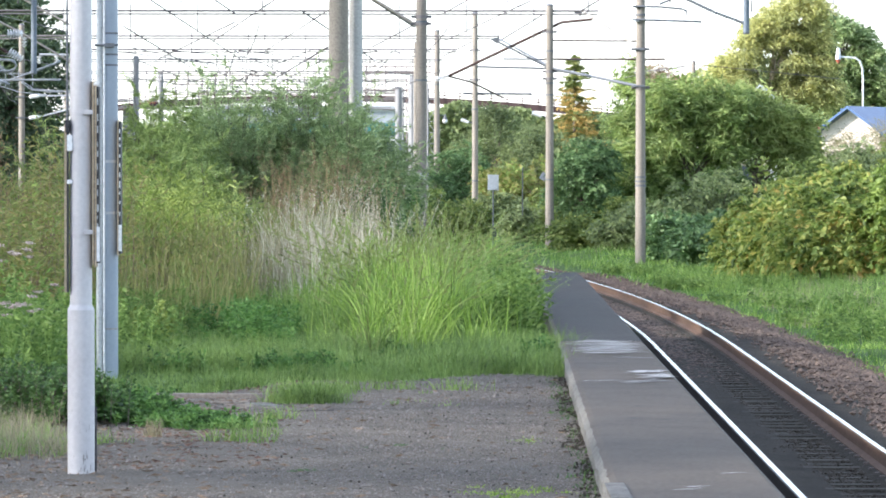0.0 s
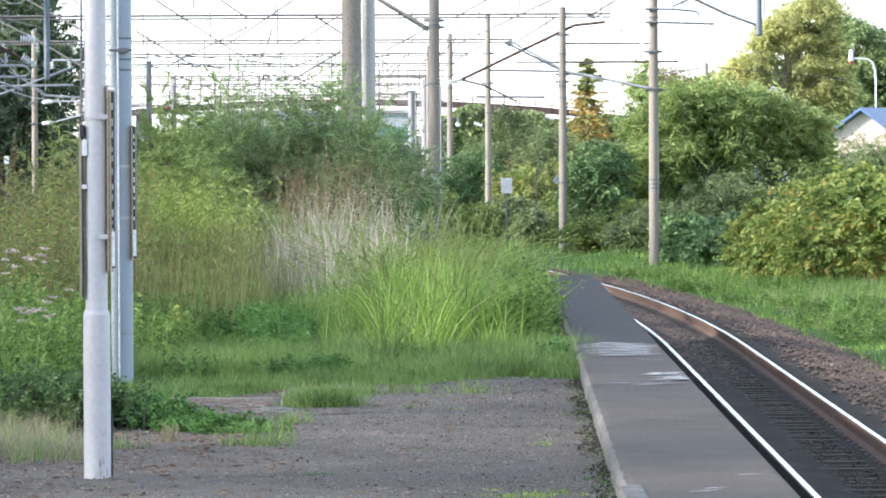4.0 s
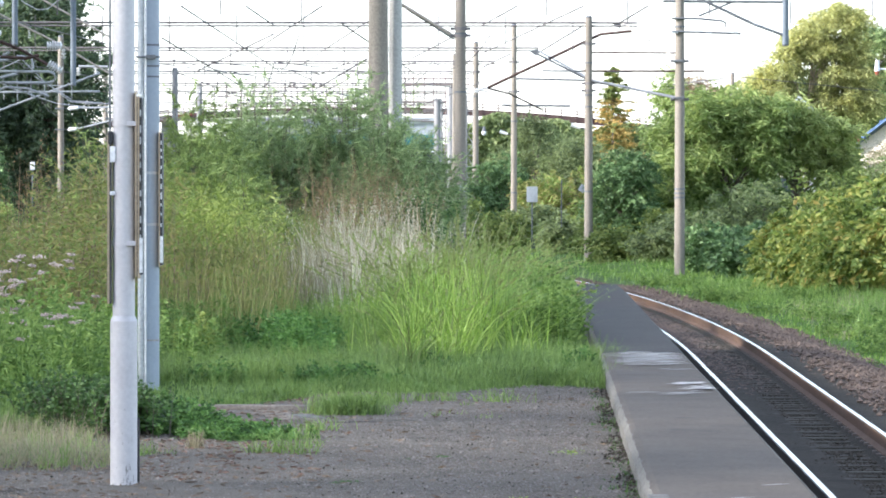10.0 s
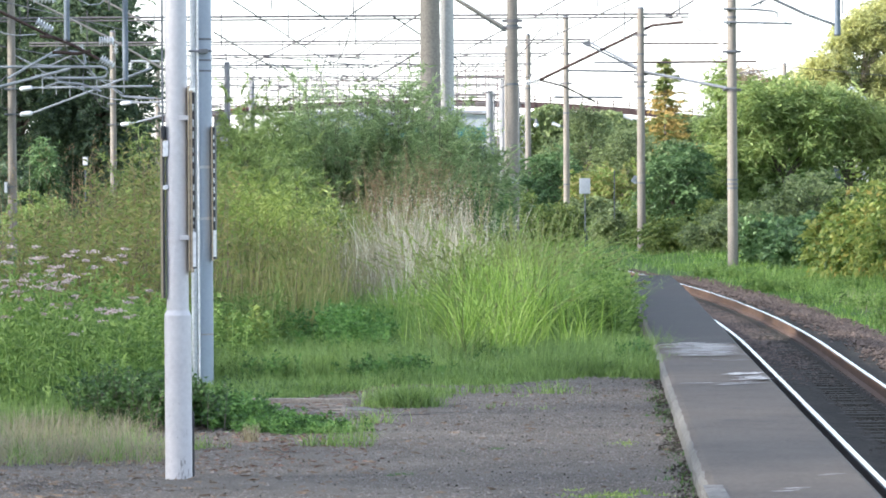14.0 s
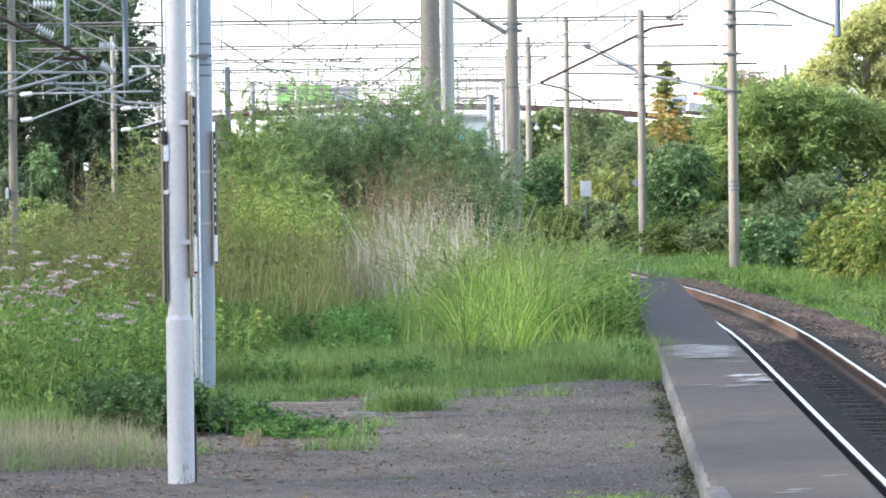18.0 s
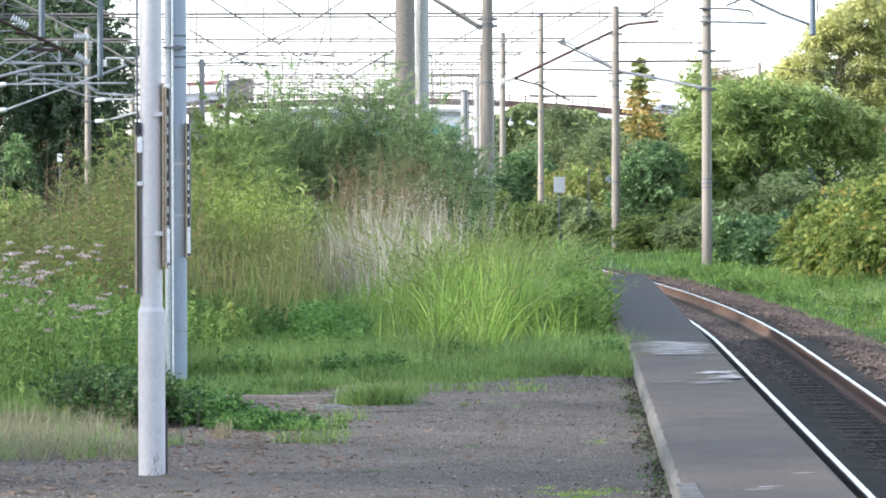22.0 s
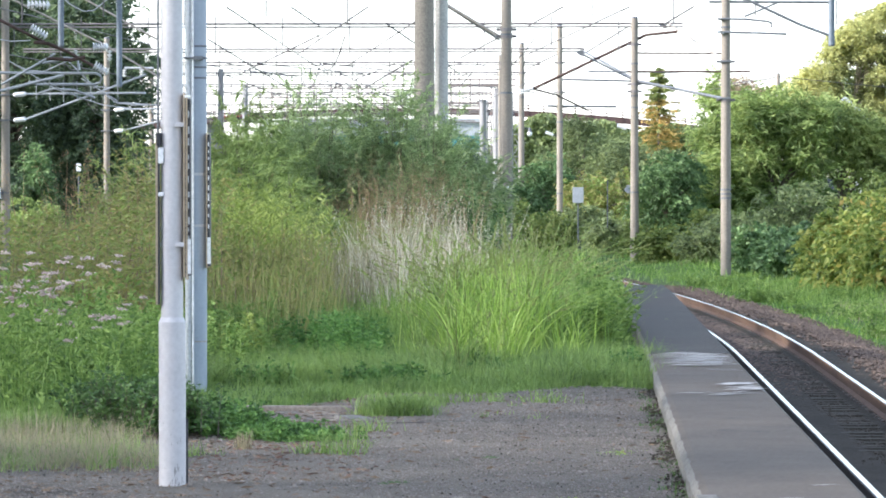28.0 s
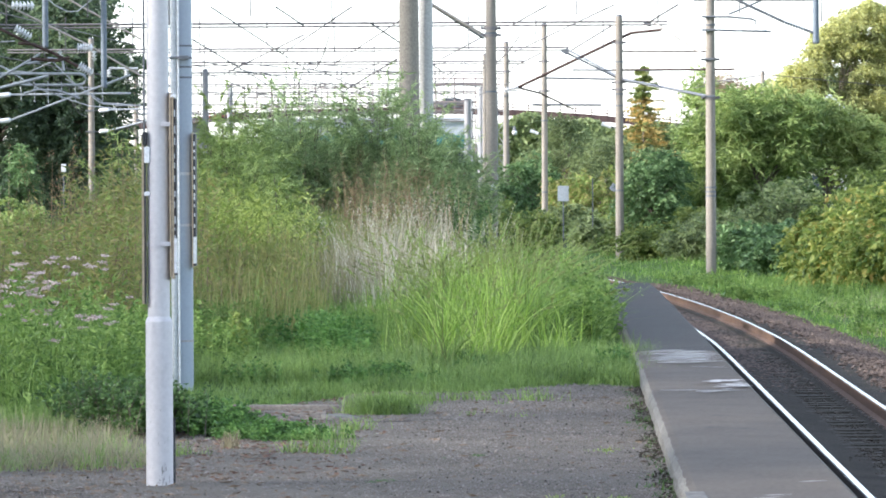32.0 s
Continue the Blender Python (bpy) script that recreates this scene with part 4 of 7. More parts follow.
grass("far_yard_grass", F_TURF, "grass between the far tracks", 14000, (-26, 9, 95, 260), 0.15, 0.45, 0.03, 0.9, lambda x, y: np.abs(x - track_x(y)) > 2.6)


def weeds(name, label, mat, spots, height, spread, leaf, nleaf, lean=0.25, stemmat=None, category="weed", upright=0.7):
    """A patch of upright leafy stems, each thing with its stems and foliage."""
    for (x, y, n) in spots:
        z = float(height_at(x, y))
        t = thing(name, (x, y, z), label, category, name + " patches")
        b = np.column_stack([rng.normal(0, spread, n), rng.normal(0, spread * 1.3, n), np.zeros(n)])
        h = height * rng.uniform(0.45, 1.12, n) * rng.uniform(0.8, 1.1)
        az = rng.uniform(0, 2 * np.pi, n)
        ln = rng.uniform(0.02, lean, n)
        sv = blades(b, h, np.full(n, 0.009), ln, 0.6, 4, az)
        part("stalk_mass", leaf_mesh("stalk_mass", [sv], stemmat or mat), mat, t)["kind"] = "stuff"
        s = rng.uniform(0.12, 1.0, (n, nleaf)) ** 0.75
        out = (ln * h)[:, None] * (0.4 * s + 0.6 * s * s)
        c = np.stack([b[:, 0, None] + np.cos(az)[:, None] * out, b[:, 1, None] + np.sin(az)[:, None] * out, h[:, None] * (s - 0.28 * ln[:, None] * s * s)], -1)
        k = n * nleaf
        q = rng.uniform(0, 2 * np.pi, (n, nleaf))
        d = np.stack([np.cos(q), np.sin(q), rng.normal(0.25, 0.35, (n, nleaf)) + 0.7 * (upright - 0.7) * s], -1)
        size = leaf[0] * rng.uniform(0.5, 1.25, (n, nleaf)) * (1.15 - 0.5 * s)
        c = c + d / np.linalg.norm(d, axis=-1, keepdims=True) * size[..., None] * 0.55 + rng.normal(0, 0.008, c.shape)
        part("foliage", leaf_mesh("foliage", [leaves(c.reshape(-1, 3), d.reshape(-1, 3), size.ravel(), leaf[1] * rng.uniform(0.6, 1.25, k))], mat), mat, t)


def spots(n, x0, x1, y0, y1, stems):
    return [(rng.uniform(x0, x1), rng.uniform(y0, y1), stems) for _ in range(n)]


weeds("tall_weed", "tall yellow-green leafy weeds crowding the yard's edge", F_WEED, spots(20, -3.9, -2.45, 55, 61, 40), 1.5, 0.24, (0.16, 0.02), 26, 0.32, upright=1.3)
weeds("olive_weed", "olive-green weeds behind the dry grass", F_OLIVE, spots(16, -2.4, -0.9, 59, 64, 40), 1.15, 0.22, (0.11, 0.014), 36, 0.3, upright=1.2)
weeds("tall_weed", "tall olive-green weeds with fine upright stems", F_OLIVE, spots(18, -3.4, -2.3, 48.5, 55, 44), 1.1, 0.2, (0.13, 0.016), 22, 0.25, M_TWIG, upright=1.8)
weeds("tall_weed", "shorter yellow-green weeds in front of the tall ones", F_WEEDGREEN, spots(10, -3.1, -2.4, 46.5, 50, 36), 0.62, 0.26, (0.1, 0.011), 34, 0.5, upright=1.4)
weeds("olive_weed", "tall olive-brown weeds turning to seed behind the flowers", F_OLIVE, spots(17, -4.65, -3.2, 46, 55, 46), 1.3, 0.25, (0.12, 0.021), 24, 0.4, M_TWIG, upright=0.8)
weeds("olive_weed", "head-high olive-brown weeds at the yard's edge", F_OLIVE, spots(14, -4.3, -3.3, 50, 54, 40), 1.75, 0.22, (0.13, 0.022), 26, 0.3, M_TWIG, upright=1.0)
clumped("olive_stems", F_STEMS, "upright olive and straw-coloured weed stems", scatter(84, -3.4, -1.9, 46.8, 54)[:, :2], 16, 0.09, 0.4, 1.15, 0.009, 0.35, 0.6, 4)
clumped("brown_stalks", F_BROWNSTALK, "reddish-brown withered stalks among the olive weeds", centres(26, -4.1, 52, 0.5, 1.2), 7, 0.1, 1.4, 2.0, 0.01, 0.3, 0.6, 5, 0.9)
weeds("green_weed", "dense green weeds growing knee-high below the flowers", F_WEEDGREEN, [(x, y, 55) for x, y, k in spots(34, -5.6, -2.7, 38.5, 45, 0) if y > 42.5 or x < -3.25], 0.62, 0.26, (0.07, 0.028), 30)
weeds("green_weed", "low broad-leaved green weeds in front of the grass", F_CREEPER, [(rng.normal(-1.9, 0.26), rng.uniform(44.8, 49.0), 30) for _ in range(11)], 0.42, 0.15, (0.06, 0.024), 34)
weeds("green_weed", "dark green nettles beside the platform edging", F_WEEDGREEN, [(float(track_x(y)) - EDGE - 0.72 - 0.14 - rng.uniform(0, 0.3), y, 40) for y in np.linspace(48, 62, 14)], 0.66, 0.09, (0.08, 0.035), 26)
weeds("herb_clump", "small rounded herb clump in the turf", F_LOWCREEPER, [(-1.3, 41.0, 30), (-1.1, 41.2, 30), (-0.95, 40.9, 22), (-0.35, 43.0, 14), (0.75, 43.6, 18), (-2.05, 41.6, 24)], 0.22, 0.1, (0.05, 0.024), 20, 0.5)
weeds("pale_weed", "pale green mullein-like plant spikes", F_WEED, [(-2.52, 45.2, 7), (-2.36, 45.4, 8)], 0.55, 0.05, (0.06, 0.03), 34, 0.05)
weeds("low_shrub", "dark low shrub at the foot of the pole", F_DARKSHRUB, spots(10, -2.68, -2.2, 32.8, 34.2, 60), 0.36, 0.13, (0.055, 0.028), 20, 0.6, M_BARK, "shrub")
weeds("creeper", "lush low green creeper spreading over the gravel", F_LOWCREEPER, [(x, y, 70) for x, y in ((-2.0, 33.4), (-1.83, 33.2), (-1.98, 34.6), (-2.15, 34.5))], 0.2, 0.11, (0.045, 0.024), 24, 0.9, None, "creeper")
weeds("creeper", "low tongue of green creeper on the gravel", F_LOWCREEPER, [(x, y, 60) for x, y in ((-1.72, 32.9), (-1.58, 32.7), (-1.45, 32.6), (-1.33, 32.5), (-1.66, 33.4))], 0.12, 0.11, (0.042, 0.022), 22, 0.9, None, "creeper")


# ---- flowering weeds ----
def flowers(x, y, n):
    z = float(height_at(x, y))
    t = thing("flowering_weed", (x, y, z), "tall green weed with flat pale pink flower heads", "flower", "flowering weeds")
    b = np.column_stack([rng.normal(0, 0.16, n), rng.normal(0, 0.25, n), np.zeros(n)])
    h = rng.uniform(0.55, 1.14, n)
    ln = rng.uniform(0.02, 0.25, n)
    sv = blades(b, h, np.full(n, 0.007), ln, 0.5, 4)
    part("stalk_mass", leaf_mesh("stalk_mass", [sv], F_WEEDGREEN), F_WEEDGREEN, t)["kind"] = "stuff"
    top = sv[0].reshape(n, 4, 2, 3)[:, 3].mean(1)
    k = 42
    for q in top:
        c = q + rng.normal(0, 1, (k, 3)) * np.array([0.021, 0.021, 0.006]) * rng.uniform(0.6, 1.15)
        part("flower_head", leaf_mesh("flower_head", [leaves(c, rng.normal(0, 1, (k, 3)) * np.array([1, 1, 0.2]), np.full(k, 0.018), np.full(k, 0.014))], F_FLOWER), F_FLOWER, t, "flat cluster of pale pink florets")["kind"] = "stuff"
    m = 40
    s = rng.uniform(0.05, 0.92, (n, m))
    c = b[:, None] + (top - b)[:, None] * s[..., None]
    c[..., :2] += rng.normal(0, 0.06, (n, m, 2))
    part("foliage", leaf_mesh("foliage", [leaves(c.reshape(-1, 3), rng.normal(0, 1, (n * m, 3)), np.full(n * m, 0.07), np.full(n * m, 0.022))], F_WEEDGREEN), F_WEEDGREEN, t)


for k in range(13):
    flowers(rng.uniform(-3.9, -2.85), rng.uniform(34.8, 39), 6)


# ---- trees and shrubs ----
def sprays(P, D, leaf, m, r, droop=0.35):
    """Leafy twigs: m leaves set left and right along each twig that starts at P and points along D."""
    n = len(P)
    D = D / (np.linalg.norm(D, axis=1, keepdims=True) + 1e-9)
    side = np.cross(D, r.normal(0, 0.5, (n, 3)) + np.array([0, 0, 1.0]))
    side /= np.linalg.norm(side, axis=1, keepdims=True) + 1e-9
    u = np.linspace(0.1, 1.0, m)
    L = leaf[0] * 2.6 * r.uniform(0.6, 1.3, n)
    c = P[:, None] + D[:, None] * (L[:, None] * u)[..., None]
    c[..., 2] -= droop * (L[:, None] * u * u)
    sg = np.where(np.arange(m) % 2, 1.0, -1.0)
    d = D[:, None] * 0.55 + side[:, None] * sg[None, :, None] + r.normal(0, 0.3, (n, m, 3))
    d[..., 2] -= droop * (0.5 + u)
    c = c + d / np.linalg.norm(d, axis=-1, keepdims=True) * leaf[0] * 0.4
    k = n * m
    z = r.uniform(0.6, 1.3, k)
    return leaves(c.reshape(-1, 3), d.reshape(-1, 3), leaf[0] * z, leaf[1] * z)


def tree(name, label, x, y, top, rx, ry, mat, nclump, nleaf, leaf, base=None, low=0.15, trunk=0.12, clump=0.13, category="tree", shape=1.0, seed=0, group="", lobes=None, holes=(), bark=None, droop=0.35):
    """Tapered trunk, limbs out to the leaf clumps, and a ragged crown of leafy twigs. lobes: (x, z, rx, rz) of the
    crown's separate masses in the world; holes: (x, z, r) where it can be seen through."""
    z0 = float(height_at(x, y)) if base is None else base
    H = top - z0
    t = thing(name, (x, y, z0), label, category, group)
    r = np.random.default_rng(seed + 11)
    cz0 = H * low
    C, R = [], []
    area = [a * b for _, _, a, b in lobes] if lobes else None
    while len(C) < nclump:
        q = r.uniform(-1, 1, 3)
        d = np.linalg.norm(q)
        if d > 1 or (d < 0.55 and r.random() > 0.3):
            continue
        if lobes:
            lx, lz, la, lb = lobes[r.choice(len(lobes), p=np.array(area) / sum(area))]
            C.append((lx - x + q[0] * la * 0.82, q[1] * ry * 0.8, lz - z0 + q[2] * lb * 0.82))
            R.append(0.34 * (la + lb) * 0.5 * r.uniform(0.5, 1.3))
        else:
            squeeze = 1.0 - (1 - shape) * max(0.0, q[2] * 0.5 + 0.5)
            C.append((q[0] * rx * squeeze * r.uniform(0.8, 1.1), q[1] * ry * squeeze, cz0 + (q[2] * 0.5 + 0.5) * (H - cz0) * r.uniform(0.9, 1.03)))
            R.append(clump * (rx + H * 0.5) * r.uniform(0.35, 1.25))
    C, R = np.array(C), np.array(R)
    wood = bark or M_BARK
    bm = bmesh.new()
    rod(bm, (0, 0, -0.2), (0, 0, H * 0.35), trunk, trunk * 0.75, 9)
    rod(bm, (0, 0, H * 0.35), (rx * 0.08, 0, H * 0.75), trunk * 0.75, trunk * 0.3, 8)
    part("trunk", bm, wood, t)
    bm = bmesh.new()
    for c in C[:: max(1, nclump // 22)]:
        a = Vector((0, 0, min(c[2] * 0.6, H * 0.6)))
        b = Vector(c.tolist())
        m = (a + b) / 2 + Vector((0, 0, 0.06 * H))
        rod(bm, a, m, trunk * 0.35, trunk * 0.22, 6, False)
        rod(bm, m, b, trunk * 0.22, trunk * 0.06, 6, False)
    part("branchwork", bm, wood, t)
    m = 9
    ns = nleaf // m
    k = r.integers(0, nclump, ns)
    g = r.normal(0, 1, (ns, 3))
    g /= np.linalg.norm(g, axis=1, keepdims=True)
    g[:, 2] = g[:, 2] * 0.6 + 0.12
    P = C[k] + g * (R[k] * r.uniform(0.2, 1.0, ns) ** 0.5)[:, None]
    D = g + r.normal(0, 0.45, (ns, 3)) + np.array([0, 0, 0.15])
    for hx, hz, hr in holes:
        keep = np.hypot(P[:, 0] + x - hx, P[:, 2] + z0 - hz) > hr * r.uniform(0.6, 1.25, len(P))
        P, D = P[keep], D[keep]
    P[:, 2] = np.maximum(P[:, 2], 0.08)
    part("crown", leaf_mesh("crown", [sprays(P, D, leaf, m, r, droop)], mat), mat, t)
    return t


def willow(x, y, top, rx, ry, n, nleaf, seed, label, mat=None, arch=0.25, leaf=(0.155, 0.0145), foot=0.25, side=7):
    """Arching wands from one stool, each with side shoots set with narrow leaves."""
    z0 = float(height_at(x, y))
    H = top - z0
    r = np.random.default_rng(seed)
    t = thing("willow_shrub", (x, y, z0), label, "shrub", "willow shrubs")
    az = r.uniform(0, 2 * np.pi, n)
    rad = np.sqrt(r.uniform(0, 1, n))
    h = H * (1.05 - 0.36 * rad ** 2) * np.where(r.uniform(0, 1, n) < 0.08, r.uniform(0.98, 1.1, n), r.uniform(0.55, 0.98, n))
    ex, ey = np.cos(az) * rad * rx, np.sin(az) * rad * ry

    def at(s):
        """Points of the wands at s, 0 at the foot, 1 at the tip."""
        o = 0.3 + 0.2 * s + 0.5 * s * s
        return np.stack([ex * o, ey * o, h * (s - arch * rad * s ** 3)], -1)
    bm = bmesh.new()
    for k in range(0, n, 2):
        pts = [Vector(at(s)[k].tolist()) for s in (0.0, 0.4, 0.75, 1.0)]
        for i in range(3):
            rod(bm, pts[i], pts[i + 1], 0.012 - 0.0035 * i, 0.0085 - 0.003 * i, 5, False)
    part("branchwork", bm, M_BARK, t)
    P, D = [], []
    for k in range(side):
        s = foot + (1 - foot) * (k + r.uniform(0, 1, n)) / side
        o = (0.3 + 0.2 * s + 0.5 * s * s)
        p = np.column_stack([ex * o, ey * o, h * (s - arch * rad * s ** 3)])
        q = r.uniform(0, 2 * np.pi, n)
        P.append(p)
        D.append(np.column_stack([np.cos(q), np.sin(q), r.normal(0.45, 0.3, n)]))
    P.append(at(np.full(n, 0.97)))
    D.append(np.column_stack([np.cos(az) * 0.5, np.sin(az) * 0.5, np.full(n, 0.9)]))
    P, D = np.concatenate(P), np.concatenate(D)
    D /= np.linalg.norm(D, axis=1, keepdims=True)
    m = max(6, nleaf // side)
    u = np.linspace(0.05, 1.0, m)
    L = r.uniform(0.18, 0.42, len(P))
    c = P[:, None] + D[:, None] * (L[:, None] * u)[..., None]
    c[..., 2] -= 0.35 * L[:, None] * u * u
    d = D[:, None] * 0.9 + r.normal(0, 0.5, (len(P), m, 3))
    d[..., 2] -= 0.25 + 0.5 * u
    k = len(P) * m
    z = r.uniform(0.6, 1.25, k)
    mat = mat or F_WILLOW
    part("foliage", leaf_mesh("foliage", [leaves(c.reshape(-1, 3) + r.normal(0, 0.012, (k, 3)), d.reshape(-1, 3), leaf[0] * z, leaf[1] * z)], mat), mat, t)


# Dark leaves added to stand for the willow's self-shadow near its base.
weeds("undergrowth", "dark-leaved filler under the willow, its inner shade put in as colour", F_DARKSHRUB, spots(15, -2.1, -0.8, 69, 71.5, 46), 1.45, 0.24, (0.12, 0.03), 30, 0.3, None, "undergrowth")
weeds("bank_weed", "lush green weeds sprouting on the grassy bank", F_WEEDGREEN, [(float(track_x(y)) + rng.uniform(2.9, 5.2), y, 26) for y in rng.uniform(62, 140, 30)], 0.32, 0.22, (0.1, 0.04), 18, 0.6)
willow(-1.9, 75, 3.0, 1.7, 1.4, 620, 130, 21, "broad grey-green willow shrub with feathery upright shoots", side=9)
willow(-1.35, 74, 2.55, 0.85, 1.2, 300, 120, 22, "grey-green willow shrub with narrow leaves", arch=0.35, side=9)
willow(-2.9, 74.5, 2.85, 1.1, 1.2, 360, 120, 23, "grey-green willow shrub with loose wands", side=9)
willow(-1.33, 93, 3.7, 0.4, 0.4, 40, 90, 31, "thin willow shoots growing up against the mast", foot=0.4, side=8)
willow(-0.95, 73, 1.5, 0.45, 0.9, 130, 110, 26, "low grey-green willow at the edge of the thicket", side=8)
willow(-3.35, 76, 2.95, 0.95, 1.0, 400, 120, 32, "grey-green willow shoots at the side of the big shrub", side=8)
willow(-3.95, 73, 2.75, 1.0, 1.1, 500, 120, 28, "light green willow shrub with loose shoots", F_PALEWILLOW, side=8)
willow(-3.3, 63, 2.25, 0.9, 1.0, 230, 120, 27, "pale yellow-green bush with drooping narrow leaves", F_PALEWILLOW, 0.45, (0.14, 0.018), 0.2, 8)
willow(-2.7, 62, 1.85, 0.75, 0.9, 170, 110, 25, "pale yellow-green shoots bending over the weeds", F_PALEWILLOW, 0.5, (0.14, 0.018), 0.2, 8)
willow(-4.75, 66, 2.3, 0.9, 1.0, 160, 90, 24, "small yellow-green willow at the meadow's edge", F_PALEWILLOW, 0.3, (0.13, 0.016), 0.2, 7)

tree("thicket_tree", "broad feathery-leaved green tree with a domed crown beside the railway", 8.6, 186, 4.8, 2.6, 1.6, F_TREE, 100, 30000, (0.26, 0.07), trunk=0.14, seed=1, group="trackside trees",
     lobes=[(7.0, 3.1, 1.0, 0.8), (7.9, 3.9, 1.1, 0.8), (8.9, 3.9, 1.1, 0.75), (9.9, 3.7, 1.1, 0.75), (6.6, 2.1, 0.8, 0.8), (7.6, 2.5, 1.0, 0.8), (8.8, 2.7, 1.1, 0.7), (9.7, 2.4, 0.9, 0.5), (6.5, 0.9, 0.9, 0.7), (7.7, 1.2, 1.0, 0.7)])
tree("thicket_tree", "spreading leafy tree with drooping boughs over a dark hollow", 10.9, 187, 4.2, 2.0, 1.5, F_TREELIT, 70, 18000, (0.26, 0.07), trunk=0.13, seed=2, group="trackside trees",
     lobes=[(10.6, 3.7, 1.0, 0.7), (11.5, 3.5, 0.9, 0.65), (12.3, 3.1, 0.65, 0.5), (11.7, 2.2, 0.9, 0.55), (10.2, 2.7, 0.7, 0.6), (12.6, 1.9, 0.6, 0.6)], holes=[(10.5, 2.6, 0.42), (10.85, 2.2, 0.35), (10.2, 2.2, 0.3)])
# Dark leaf colour stands for the shade inside the hollow.
tree("thicket_tree", "dark-leaved bush filling the hollow, its shade put in the colour", 10.0, 190, 1.9, 1.7, 1.0, F_DARKSHRUB, 60, 9000, (0.2, 0.07), low=0.0, trunk=0.06, seed=19, group="trackside trees")
tree("thicket_tree", "low round dark green tree behind the trackside pole", 4.9, 184, 2.6, 1.1, 1.3, F_KUDZU, 60, 12000, (0.17, 0.07), low=0.05, seed=3, group="trackside trees")
tree("thicket_tree", "light green bush at the foot of the thicket", 6.4, 181, 0.6, 1.0, 1.2, F_VINEDARK, 40, 7000, (0.18, 0.07), low=0.0, trunk=0.05, seed=20, group="trackside trees")
tree("thicket_tree", "dull green thicket in front of the embankment", 2.6, 262, 4.6, 2.4, 2.4, F_DULLTREE, 80, 30000, (0.15, 0.06), low=0.02, seed=4, group="trackside trees")
tree("thicket_tree", "green thicket under the road bridge", 4.5, 258, 3.9, 1.9, 2.4, F_DULLTREE, 80, 26000, (0.15, 0.06), low=0.02, seed=5, group="trackside trees")
tree("thicket_tree", "ivy-green bushes below the larch", 6.6, 236, 2.9, 1.5, 2.4, F_DULLTREE, 70, 10000, (0.24, 0.14), low=0.02, seed=6, group="trackside trees")
tree("thicket_tree", "dark green undergrowth at the bend", 3.6, 225, 2.0, 2.6, 2.0, F_OLIVE, 60, 12000, (0.18, 0.08), low=0.0, seed=7, group="trackside trees")
tree("thicket_tree", "scrubby bush beside the trackside sign", 1.0, 240, 2.6, 1.8, 2.0, F_KUDZU, 60, 12000, (0.16, 0.08), low=0.0, seed=8, group="trackside trees")
# Sunlit and shaded crowns: the light lies in their leaf colours.
tree("big_tree", "large airy tree with lobed crown, evening sun put in its leaf colour", 20.4, 335, 12.4, 3.6, 2.6, F_SUNTREE, 190, 60000, (0.3, 0.1), trunk=0.16, seed=9, group="big trees", bark=M_PALEBARK,
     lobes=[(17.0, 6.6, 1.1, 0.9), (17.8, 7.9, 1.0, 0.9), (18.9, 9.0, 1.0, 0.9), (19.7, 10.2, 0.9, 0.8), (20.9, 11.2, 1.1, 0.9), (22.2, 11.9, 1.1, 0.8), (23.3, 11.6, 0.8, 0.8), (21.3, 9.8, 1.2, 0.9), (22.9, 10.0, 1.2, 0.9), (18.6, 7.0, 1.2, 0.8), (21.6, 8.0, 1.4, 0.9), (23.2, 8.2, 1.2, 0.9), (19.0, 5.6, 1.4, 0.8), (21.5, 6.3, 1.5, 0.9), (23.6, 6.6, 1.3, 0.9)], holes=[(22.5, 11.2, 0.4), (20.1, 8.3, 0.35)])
tree("big_tree", "green tree behind the sunlit crown, shade put in its leaf colour", 20.5, 352, 9.6, 3.4, 2.4, F_DULLTREE, 120, 30000, (0.3, 0.11), low=0.05, trunk=0.2, seed=29, group="big trees")
tree("big_tree", "darker blue-green tree behind the sunlit one", 25.6, 345, 11.0, 3.0, 2.4, F_WILLOW, 130, 40000, (0.3, 0.11), trunk=0.2, seed=10, group="big trees",
     lobes=[(25.3, 10.6, 1.0, 0.8), (26.6, 10.3, 1.0, 0.8), (27.6, 9.0, 1.0, 0.9), (24.6, 9.2, 1.1, 0.9), (26.2, 8.6, 1.2, 0.9), (25.3, 7.4, 1.4, 0.9), (27.4, 7.0, 1.3, 1.0), (26.0, 5.8, 1.6, 1.0), (28.8, 7.6, 1.0, 0.9), (29.5, 6.0, 1.4, 1.2)])
tree("big_tree", "leafy tree at the end of the street", 17.0, 350, 6.6, 2.2, 2.4, F_TREE, 90, 18000, (0.28, 0.1), low=0.1, trunk=0.2, seed=11, group="big trees")
tree("bare_tree", "airy tan-leaved tree on the skyline", 13.2, 336, 8.5, 1.3, 1.4, F_TAN, 34, 5000, (0.24, 0.08), low=0.6, trunk=0.05, seed=18)
tree("big_tree", "small green tree on the skyline", 11.6, 328, 8.5, 1.0, 1.4, F_TREE, 50, 7000, (0.24, 0.09), low=0.3, trunk=0.15, seed=12, group="big trees")
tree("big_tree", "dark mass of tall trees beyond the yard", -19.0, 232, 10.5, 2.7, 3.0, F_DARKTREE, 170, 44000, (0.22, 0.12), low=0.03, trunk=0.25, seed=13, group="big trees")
tree("big_tree", "dark tall tree, deep shade put in its leaf colour", -22.9, 236, 12.0, 3.6, 3.0, F_DARKTREE, 170, 40000, (0.22, 0.12), low=0.03, trunk=0.25, seed=14, group="big trees")
